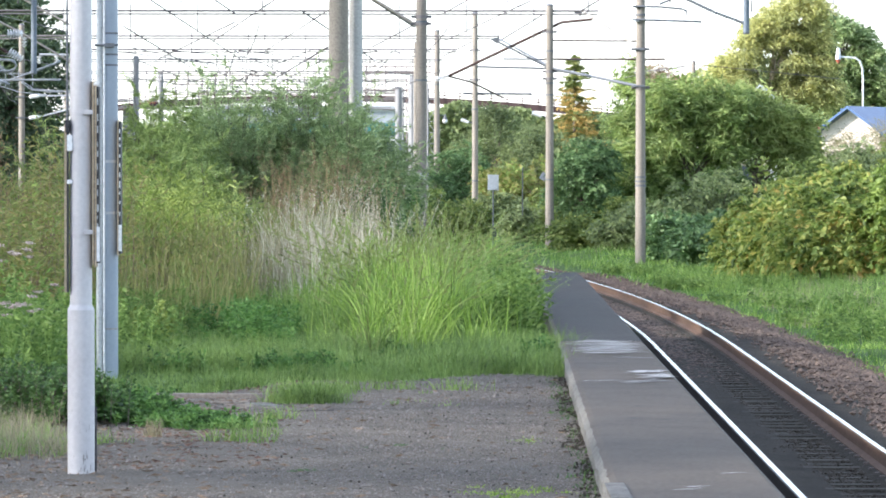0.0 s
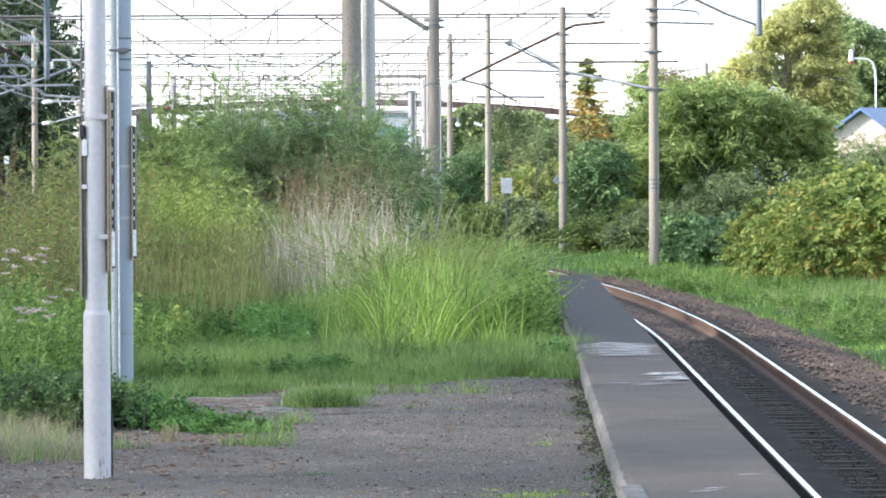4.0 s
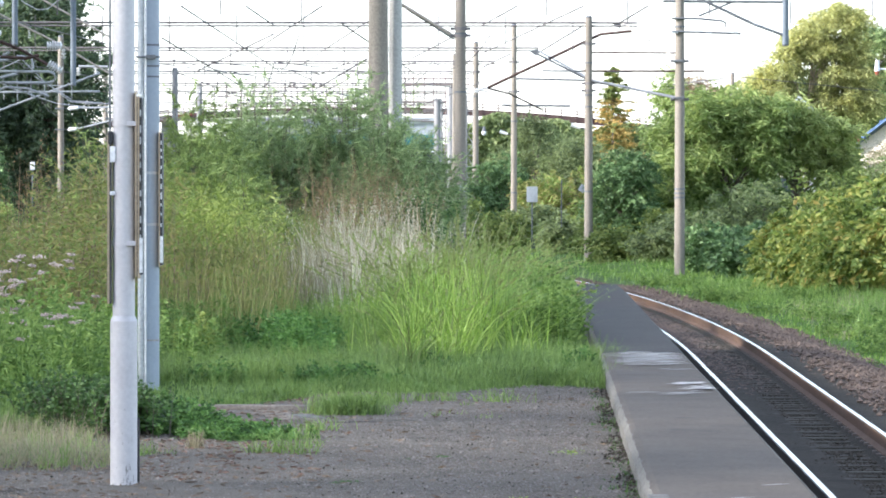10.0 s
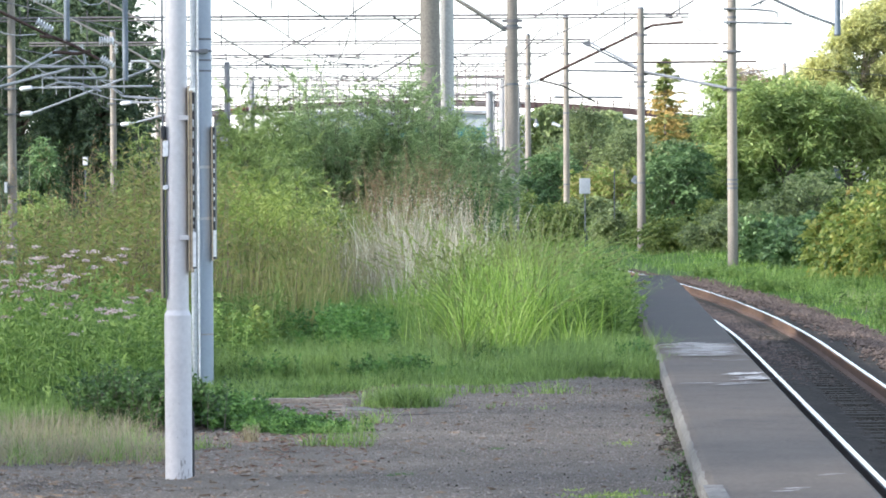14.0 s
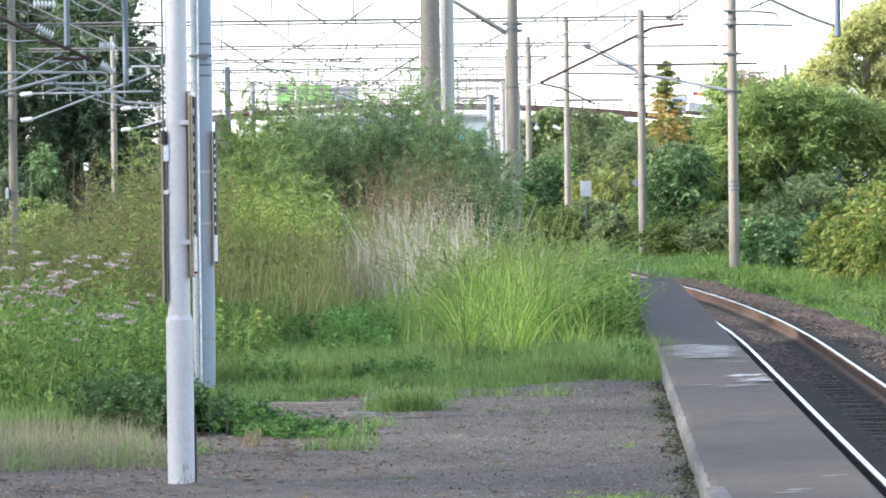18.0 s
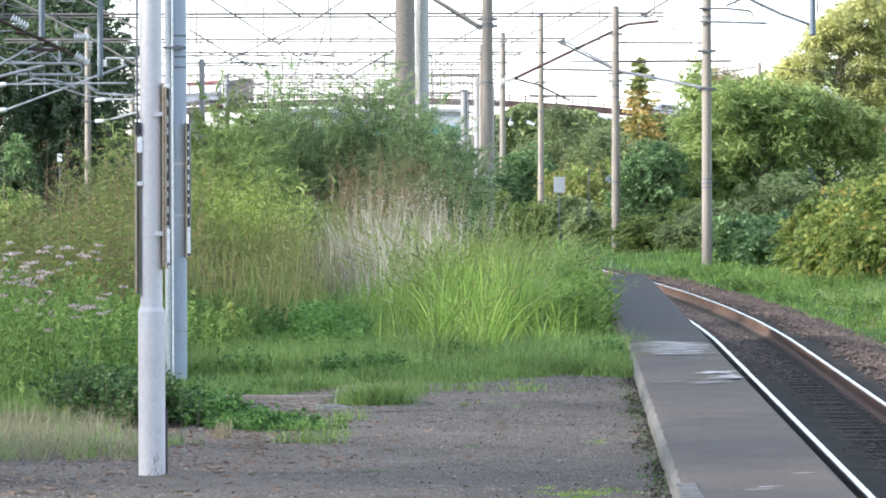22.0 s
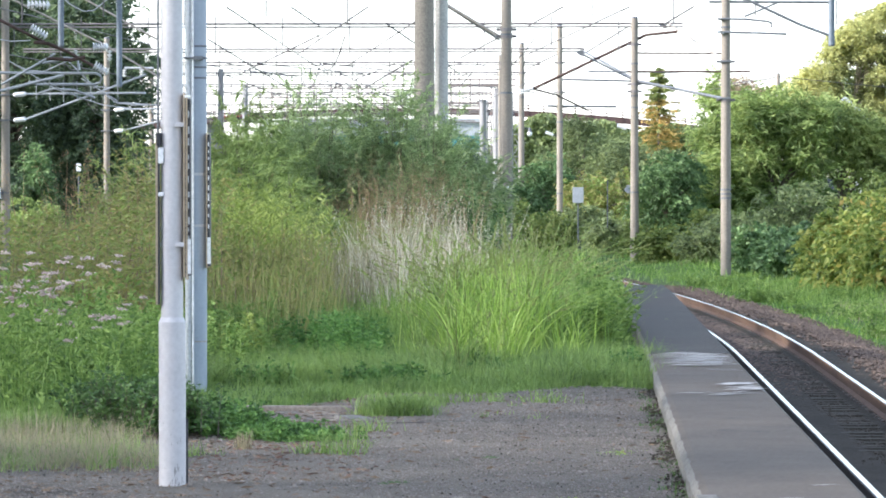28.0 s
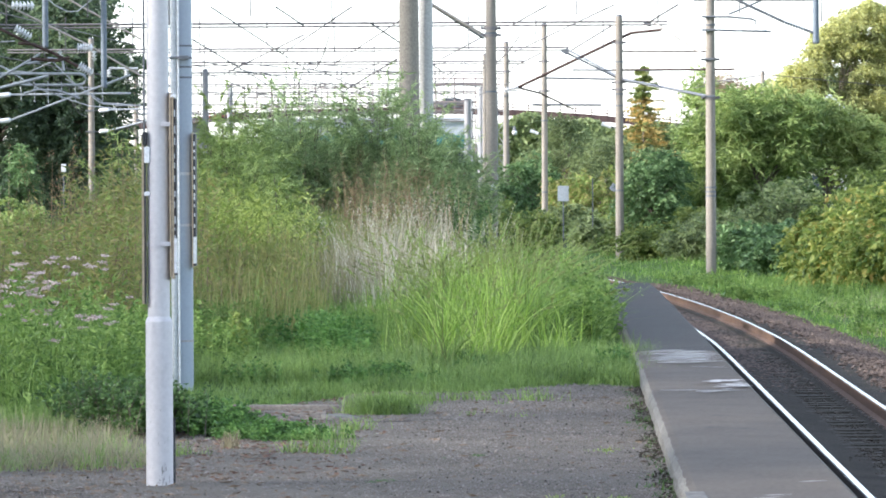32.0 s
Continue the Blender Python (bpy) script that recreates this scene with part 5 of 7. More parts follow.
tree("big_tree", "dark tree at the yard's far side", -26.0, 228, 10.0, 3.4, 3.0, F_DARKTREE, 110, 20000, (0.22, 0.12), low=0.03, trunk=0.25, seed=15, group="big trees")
tree("yard_bush", "small dark bush by the yard tracks", -20.0, 205, 2.3, 1.2, 1.2, F_DARKTREE, 40, 5000, (0.16, 0.09), low=0.0, seed=16, category="shrub", group="yard bushes")
tree("yard_bush", "blue-green pointed bush at the edge of the yard", -18.85, 205, 3.0, 0.75, 0.9, F_KUDZU, 50, 7000, (0.16, 0.06), low=0.0, trunk=0.06, shape=0.35, category="shrub", seed=28, group="yard bushes")
tree("yard_bush", "green bush by the yard tracks", -18.2, 196, 1.0, 1.2, 1.2, F_TREE, 40, 5000, (0.16, 0.09), low=0.0, seed=17, category="shrub", group="yard bushes")

rv = random.Random(77)
for k in range(30):
    x = 7.6 + 5.8 * ((k * 0.618) % 1.0)
    y = 131 + rv.uniform(-8, 6) - 0.9 * (x - 7.0)
    top = 0.75 + 0.55 * min(1.0, (x - 7.4) / 1.2) + 0.07 * (x - 7.0) + rv.uniform(-0.55, 0.22)
    tree("vine_bush", "yellow-green vine-covered bush on the bank", x, y, top, rv.uniform(0.5, 1.0), 0.9, (F_YELLOW, F_YELLOW, F_VINE, F_YELLOW, F_VINE)[k % 5], 30, 3000, (0.17, 0.11), low=0.0, trunk=0.03, clump=0.2, category="shrub", seed=30 + k, group="vine bushes", droop=0.5)
for k, (x, y, top, rx) in enumerate(((6.5, 152, 0.3, 0.6), (7.1, 148, 0.3, 0.7), (7.8, 145, 0.4, 0.8), (7.0, 142, -0.1, 0.6), (8.6, 140, 0.4, 0.8))):
    tree("broadleaf_bush", "blue-green broad-leaved creeper mound by the pole", x, y, top, rx, 0.9, F_KUDZU, 30, 3500, (0.15, 0.12), low=0.0, trunk=0.03, clump=0.25, category="shrub", seed=50 + k, group="broadleaf bushes")
for k, (x, y, top, rx) in enumerate(((4.3, 205, 0.4, 1.2), (2.2, 212, 0.5, 1.3), (0.4, 190, 0.3, 1.2), (15.6, 205, 2.5, 1.5), (17.6, 200, 2.9, 1.7), (5.2, 195, 0.9, 1.0), (-0.6, 220, 0.9, 1.2), (8.6, 165, 1.4, 1.4), (11.0, 160, 1.8, 1.6), (13.6, 155, 2.2, 1.6), (4.6, 176, -0.1, 0.9), (6.0, 170, 0.1, 1.0), (5.3, 184, 0.2, 1.2), (6.6, 176, 0.5, 1.0), (4.2, 190, 0.1, 1.0), (3.0, 198, 0.1, 1.0), (6.2, 192, 0.8, 1.2), (7.4, 168, 0.5, 0.9))):
    tree("scrub_bush", "green scrub bush beside the line", x, y, top, rx, 1.0, F_DULLTREE if k % 2 else F_VINEDARK, 36, 4500, (0.17, 0.08), low=0.0, trunk=0.03, clump=0.24, category="shrub", seed=70 + k, group="scrub bushes")


def conifer(name, x, y, base, top, r0, mat, mattop, label, n=26):
    t = thing(name, (x, y, base), label, "tree")
    H = top - base
    part("trunk", one_rod((0, 0, -0.3), (0, 0, H), 0.13, 0.02, 8), M_BARK, t)
    lo, hi = [], []
    for k in range(n):
        s = 0.14 + 0.86 * (k + rng.uniform(-0.3, 0.3)) / n
        z = H * s
        R = r0 * (1 - s) ** 0.8 + 0.1
        m = int(6 + 7 * (1 - s))
        for j in range(m):
            a = 2.4 * k + 2 * math.pi * j / m + rng.uniform(-0.5, 0.5)
            L = R * rng.uniform(0.5, 1.15)
            q = 34
            u = rng.uniform(0.15, 1.0, q)
            zb = z + rng.uniform(-0.5, 0.45) * (1 - 0.7 * s)
            L *= rng.choice([0.55, 0.85, 1.0, 1.1])
            c = np.column_stack([np.cos(a) * L * u, np.sin(a) * L * u, zb - 0.3 * L * u + 0.2 * L * u * u]) + rng.normal(0, 0.05, (q, 3)) * np.array([1, 1, 0.6])
            d = np.column_stack([np.cos(a + rng.normal(0, 0.7, q)), np.sin(a + rng.normal(0, 0.7, q)), rng.normal(-0.5, 0.4, q)])
            (hi if s > 0.8 or rng.uniform() < 0.25 else lo).append((c, d))
    for nm, st, mt in (("lower_crown", lo, mat), ("upper_crown", hi, mattop)):
        c = np.concatenate([a for a, b in st])
        d = np.concatenate([b for a, b in st])
        part(nm, leaf_mesh(nm, [leaves(c, d, rng.uniform(0.16, 0.34, len(c)), rng.uniform(0.05, 0.09, len(c)))], mt), mt, t)


conifer("larch", 7.35, 300, -0.5, 8.05, 3.7, F_FIR, F_FIRTOP, "slender conifer with orange lower branches", 46)


def tree_belt(name, label, x0, x1, y, top, n, mat, leaf):
    """A far belt of woodland, uneven along its top."""
    X = rng.uniform(x0, x1, n)
    T = top * (0.84 + 0.16 * lump(X, X * 0.3, 0.35, top) + 0.05 * np.sin(X * 1.1))
    Z = -1.0 + (T + 1.0) * rng.uniform(0, 1, n) ** 0.7
    c = np.column_stack([X, y + rng.uniform(-3, 3, n), Z])
    ob = part(name, leaf_mesh(name, [leaves(c, rng.normal(0, 1, (n, 3)), np.full(n, leaf), np.full(n, leaf * 0.6))], mat), mat)
    tagged(ob, label, "woodland", kind="stuff")


tree_belt("far_wood", "far belt of green woodland under the bridge", -70, 75, 600, 6.2, 44000, F_DULLTREE, 0.9)
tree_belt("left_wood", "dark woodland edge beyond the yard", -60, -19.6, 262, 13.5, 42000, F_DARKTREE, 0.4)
tree_belt("bridge_ivy", "ivy and bushes on the bridge embankment", -2.0, 30, 480, 7.6, 32000, F_DULLTREE, 0.55)
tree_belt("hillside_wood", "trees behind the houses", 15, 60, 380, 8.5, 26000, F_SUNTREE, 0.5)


def unseen_shade_wood():
    """A high wood west of the yard, added out of view to keep the evening sun off the platform."""
    n = 14000
    Y = rng.uniform(-70, 185, n)
    T = 19.0 + 2.0 * np.sin(Y * 0.21) + 1.4 * np.sin(Y * 0.57 + 1)
    c = np.column_stack([-31 + rng.uniform(-3, 3, n), Y, -1 + (T + 1) * rng.uniform(0, 1, n)])
    ob = part("unseen_shade_wood", leaf_mesh("unseen_shade_wood", [leaves(c, rng.normal(0, 1, (n, 3)), np.full(n, 1.3), np.full(n, 0.9))], F_DARKTREE), F_DARKTREE)
    tagged(ob, "unseen wood added beside the yard to shade the platform", "woodland", kind="stuff")


unseen_shade_wood()
tree("bare_bush", "brownish twiggy bush in front of the house", 21.9, 284, 3.6, 1.7, 1.2, F_DRYBUSH, 60, 7000, (0.3, 0.03), low=0.0, trunk=0.05, category="shrub", seed=91)
tree("bare_bush", "brownish twiggy bush at the house corner", 24.0, 282, 4.5, 1.7, 1.2, F_DRYBUSH, 60, 7000, (0.3, 0.03), low=0.0, trunk=0.05, category="shrub", seed=92)
clumped("bank_straw", F_STRAW, "pale dry grass at the foot of the vine bushes", scatter(110, 6.0, 12.5, 92, 118)[:, :2], 22, 0.14, 0.12, 0.35, 0.008, 0.9, 0.6, 4)
clumped("bank_rough_grass", F_TURF, "rough green grass below the vine bushes", scatter(620, 4.6, 13.0, 92, 142, lambda x, y: x > track_x(y) + 4.2)[:, :2], 30, 0.18, 0.12, 0.36, 0.012, 1.3, 0.6, 4)

# ---- overhead line: portals, poles, wires ----
BEAM = 7.02


def line_pole(x, y, top, r0, label, mat=M_POLE, bands=(), name="catenary_pole"):
    z0 = float(height_at(x, y))
    t = thing(name, (x, y, z0), label, "pole", "overhead line poles")
    part("shaft", one_rod((0, 0, -0.4), (0, 0, top - z0), r0, r0 * 0.82, 18), mat, t)
    for z in bands:
        b = bmesh.new()
        bmesh.ops.create_cone(b, cap_ends=True, segments=18, radius1=r0 * 1.02, radius2=r0 * 1.02, depth=0.05, matrix=Matrix.Translation((0, 0, z - z0)))
        part("band", b, M_STEEL, t, "steel strap band")
    part("cap", one_rod((0, 0, top - z0), (0, 0, top - z0 + 0.06), r0 * 0.85, r0 * 0.6, 18), M_STEEL, t)
    return t


def insulator(bm, a, b, r=0.06, n=6):
    """A string of porcelain sheds from a to b."""
    a, b = Vector(a), Vector(b)
    for k in range(n):
        p = a.lerp(b, (k + 0.25) / n)
        q = a.lerp(b, (k + 0.75) / n)
        rod(bm, p, q, r, r * 0.5, 10)


def portal(y, xl, xr, z, dropz, xs, label):
    """Two beams tied by droppers, hung with insulators over each track."""
    t = thing("portal_beam", ((xl + xr) / 2, y, z), label, "gantry", "overhead gantries")
    o = (xl + xr) / 2
    part("upper_beam", one_rod((xl - o, 0, 0.05), (xr - o, 0, 0.05), 0.038), M_PALESTEEL, t)
    part("lower_beam", one_rod((xl - o, 0, -0.06), (xr - o, 0, -0.06), 0.03), M_PALESTEEL, t)
    k = 0
    x = xl + 1.1
    while x < xr - 0.4:
        part("hanger", one_rod((x - o, 0, -dropz * (0.75 if k % 2 else 1.0)), (x - o, 0, 0.3), 0.022, None, 6), M_WIRE, t)
        x += 2.3
        k += 1
    for x in xs:
        bm = bmesh.new()
        insulator(bm, (x - o, 0, -0.12), (x - o, 0, -0.5))
        part("insulator", bm, M_CERAMIC, t, "white porcelain insulator string")
    return t


# trackside poles on the outer side of the curve
P1 = line_pole(5.57, 151, 8.6, 0.15, "grey-brown spun concrete overhead line pole with steel bands", bands=(1.18, 1.3, 1.42, 5.05, 6.0))
line_pole(3.64, 183, 7.25, 0.15, "slender concrete overhead line pole beside the track", bands=(1.3, 4.2, 4.6, 5.7))
line_pole(1.29, 217, 8.0, 0.135, "slender concrete pole with gantry fixings", bands=(4.1, 1.2))
line_pole(-0.28, 241, 7.9, 0.14, "brownish pole of a far gantry", bands=(5.5,))
line_pole(-1.35, 263, 7.9, 0.12, "thin grey pole of a far gantry")
p4 = line_pole(-0.58, 142, 8.6, 0.165, "stout brown concrete pole with a white number plate", bands=(5.55, 4.0))
part("number_plate", one_box(-0.12, 0.12, -0.176, -0.166, 2.48, 2.66, bevel=0.01), M_SIGN, p4, "blank white plate")
line_pole(-1.925, 98.6, 7.0, 0.21, "weathered brown concrete mast rising behind the willow", bands=(), name="mast")
line_pole(-1.615, 99, 7.0, 0.142, "pale grey concrete mast beside the brown one", mat=M_PALEPOLE, name="mast")
line_pole(-17.9, 183, 8.0, 0.16, "brown concrete pole on the far side of the yard", bands=(1.3,))
line_pole(-17.1, 217, 7.5, 0.14, "brown pole with insulators beyond the yard")
line_pole(-17.6, 250, 7.5, 0.13, "grey pole beyond the yard")
line_pole(-15.1, 263, 7.2, 0.17, "pale grey steel gantry column", mat=M_COLUMN)
line_pole(-16.9, 320, 7.5, 0.2, "pale grey steel gantry column far off", mat=M_COLUMN)
line_pole(-2.75, 330, 6.75, 0.25, "pale steel gantry column", mat=M_COLUMN)
line_pole(-1.95, 335, 7.5, 0.22, "pale steel gantry column", mat=M_COLUMN)

for y, xl, xr in ((151, -20.0, 15.0), (183, -21.0, 5.3), (217, -20.5, 2.3), (241, -20.5, 0.6), (263, -21.0, -0.4), (294, -22.0, -1.6), (320, -24.0, -2.2), (365, -27.0, -2.6), (410, -30.0, -3.5), (460, -33.0, -4.5)):
    portal(y, xl, xr, BEAM, 0.95, [x for x in (-15.5, -11.6, -7.2, -3.1) if x < xr - 1], "thin steel gantry beam with hangers spanning the yard tracks")

# drop posts hanging from the nearest gantry
def drop_post(x, y, z0, label, r=0.082):
    t = thing("drop_post", (x, y, BEAM), label, "post", "drop posts")
    part("post", one_rod((0, 0, 0.1), (0, 0, z0 - BEAM), r, r, 12), M_DROP, t)
    part("foot_cap", one_rod((0, 0, z0 - BEAM), (0, 0, z0 - BEAM - 0.04), r * 1.1, r * 0.9, 12), M_STEEL, t)
    return t


drop_post(8.55, 151, 5.5, "blue-grey steel post hanging from the gantry", 0.09)
drop_post(-11.55, 151, 4.35, "blue-grey steel post hanging from the gantry")
drop_post(-13.2, 151, 5.5, "blue-grey steel post hanging from the gantry", 0.085)


def cantilever(x, y, z, side, reach, label, pole=None):
    """A hinged bracket: strut, stay, insulators and a registration arm."""
    t = thing("cantilever", (x, y, z), label, "bracket", "overhead line brackets")
    s = side
    part("strut", one_rod((s * 0.35, 0, -0.75), (s * reach, 0, 0.12), 0.026), M_STEEL, t)
    part("stay", one_rod((s * 0.35, 0, 0.3), (s * reach, 0, 0.3), 0.018), M_STEEL, t)
    for zz in (-0.78, 0.3):
        bm = bmesh.new()
        insulator(bm, (s * 0.02, 0, zz - 0.02), (s * 0.36, 0, zz + 0.02), 0.065, 5)
        part("insulator", bm, M_CERAMIC, t, "white porcelain insulator")
    part("registration_arm", tube([(s * (reach * 0.45), 0, -0.3), (s * (reach * 0.8), 0, -0.42), (s * reach, 0, -0.6)], 0.018), M_STEEL, t)
    part("clamp", one_box(-0.12, 0.12, -0.12, 0.12, -0.06, 0.06, bevel=0.02), M_STEEL, t)
    return t


cantilever(-17.5, 250, 4.6, 1, 2.8, "steel overhead bracket with white insulators")

# arms on the nearest trackside pole
def arm_set():
    t = thing("line_arm", (5.53, 151, 5.86), "steel arms with insulator lumps on the trackside pole", "bracket", "overhead line brackets")
    part("lower_arm", tube([(-0.2, -0.17, 0.0), (0.9, -0.17, -0.03), (1.75, -0.17, -0.06)], 0.032, 8), M_STEEL, t)
    part("upper_arm", tube([(-0.2, -0.17, 0.37), (0.6, -0.17, 0.36), (1.2, -0.17, 0.3), (1.32, -0.17, 0.25), (1.32, -0.17, 0.12)], 0.03, 8), M_STEEL, t)
    for x in (-0.1, 0.85, 1.6):
        bm = bmesh.new()
        insulator(bm, (x - 0.09, -0.17, -0.02), (x + 0.09, -0.17, -0.03), 0.05, 3)
        part("insulator", bm, M_CERAMIC, t, "white porcelain insulator")
    for z in (-0.83, -1.87, 0.0, 0.37):
        part("pole_clamp", one_box(-0.158, 0.158, -0.172, 0.0, z - 0.03, z + 0.03, bevel=0.012), M_STEEL, t, "bolted steel clamp")


arm_set()


# stays and pipes about the poles
def strut(name, pts, r, mat, label):
    o = Vector(pts[0])
    ob = part(name, tube([Vector(p) - o for p in pts], r, 8), mat)
    ob.location = o
    return tagged(ob, label, "overhead line")


strut("feeder_pipe", [(0.2, 183.5, 4.86), (4.05, 183, 6.68), (5.1, 182.8, 6.78)], 0.05, M_RUST, "rusty brown feeder pipe slanting between poles")
strut("feeder_pipe", [(0.2, 183.5, 4.84), (1.0, 190, 4.75), (2.25, 200, 4.33)], 0.035, M_RUST, "rusty brown feeder pipe")
strut("cross_arm", [(3.4, 183, 5.42), (7.6, 183, 5.42)], 0.035, M_RUST, "thin grey steel cross-arm on a pole")
strut("cross_arm", [(2.05, 183, 5.43), (5.1, 183, 5.4)], 0.03, M_STEEL, "thin grey steel cross-arm on a pole")
strut("cross_arm", [(0.8, 217, 4.75), (3.6, 217, 4.72)], 0.045, M_STEEL, "thin grey steel cross-arm on a pole")
for z in (6.55, 6.1, 5.4, 4.35):
    strut("cross_arm", [(-5.4 + 0.3 * z, 330, z), (-2.3, 330, z)], 0.05, M_PALESTEEL, "pale steel cross-arm between far gantry columns")
strut("stay_rod", [(4.83, 183, 7.04), (5.6, 151, 5.03)], 0.042, M_BEIGE, "galvanised stay rod between two poles")
strut("stay_rod", [(2.3, 217, 6.94), (3.78, 183, 5.1), (5.5, 151, 3.99)], 0.045, M_STEEL, "galvanised stay wire sagging past the poles")
strut("stay_rod", [(-3.2, 142, 6.97), (-2.08, 142, 6.29), (-0.66, 142, 5.43)], 0.04, M_BEIGE, "thick pale stay on the stout pole")


def pole_collar(x, y, z, r, label):
    """A clamp ring with bolted lugs round a pole."""
    t = thing("pole_collar", (x, y, z), label, "clamp", "pole clamps")
    part("ring", one_rod((0, 0, -0.045), (0, 0, 0.045), r + 0.018, r + 0.018, 18), M_PALESTEEL, t)
    for sx in (-1, 1):
        part("lug", one_box(sx * (r + 0.01), sx * (r + 0.12), -0.06, 0.06, -0.035, 0.035, bevel=0.012), M_PALESTEEL, t)
        part("bolt", one_rod((sx * (r + 0.1), -0.1, 0), (sx * (r + 0.1), 0.1, 0), 0.025, None, 8), M_STEEL, t)


for x, y, z, r in ((-0.58, 142, 5.5, 0.15), (-0.58, 142, 5.68, 0.15), (1.29, 217, 5.3, 0.12), (3.64, 183, 4.75, 0.13), (3.64, 183, 5.0, 0.13), (3.64, 183, 6.35, 0.125), (5.57, 151, 5.03, 0.14), (5.57, 151, 3.95, 0.14), (1.29, 217, 6.5, 0.115), (-0.28, 241, 6.6, 0.12)):
    pole_collar(x, y, z, r, "pale steel clamp ring bolted round the pole")
strut("cross_arm", [(5.1, 151, 6.72), (8.55, 151, 6.7)], 0.04, M_STEEL, "pale level arm between pole and hanging post")
strut("cross_arm", [(6.1, 151, 6.3), (7.1, 151, 6.72)], 0.03, M_STEEL, "short slanting brace under the arm")
strut("cross_arm", [(3.5, 183, 6.06), (6.75, 183, 6.04)], 0.03, M_RUST, "thin rusty cross-arm on a pole")
strut("cross_arm", [(1.15, 183, 5.16), (3.7, 183, 5.1)], 0.035, M_STEEL, "level steel tube between two poles")
for x, y, z in ((1.79, 183, 6.06), (4.62, 183, 7.0)):
    bm = bmesh.new()
    V = [bm.verts.new(c) for c in ((-0.2, 0, 0.06), (0.02, 0, -0.1), (0.12, 0, -0.1), (0.12, 0, 0.12))]
    e = bmesh.ops.extrude_face_region(bm, geom=[bm.faces.new(V)])
    bmesh.ops.translate(bm, verts=[v for v in e["geom"] if isinstance(v, bmesh.types.BMVert)], vec=(0, 0.04, 0))
    bmesh.ops.recalc_face_normals(bm, faces=bm.faces)
    ob = part("yoke_plate", bm, M_STEEL)
    ob.location = (x, y, z)
    tagged(ob, "small triangular yoke plate joining stay wires", "overhead line", "yoke plates")
strut("stay_rod", [(1.85, 183, 6.02), (3.76, 183, 5.05), (5.53, 183, 4.76)], 0.035, M_STEEL, "stay wire slanting from the yoke past the pole")
def insulator_string(at, along, r, n, label):
    t = thing("insulator_string", at, label, "insulator", "insulator strings")
    part("core", one_rod((0, 0, 0), along, r * 0.25, None, 6), M_STEEL, t)
    for k in range(n):
        a, b = Vector(along) * ((k + 0.25) / n), Vector(along) * ((k + 0.75) / n)
        part("disc", one_rod(a, b, r, r * 0.5, 10), M_CERAMIC, t)


insulator_string((7.64, 151, 6.08), (0.6, 0, -0.22), 0.055, 8, "long white insulator string on a stay wire")
strut("stay_rod", [(5.9, 151, 6.9), (7.64, 151, 6.08), (8.5, 151, 5.76)], 0.042, M_STEEL, "stay wire with an insulator string")
for x, y, z in ((0.2, 183.5, 4.86),):
    insulator_string((x, y, z), (-0.5, 0.1, -0.12), 0.1, 7, "white disc insulator string in a tension wire")


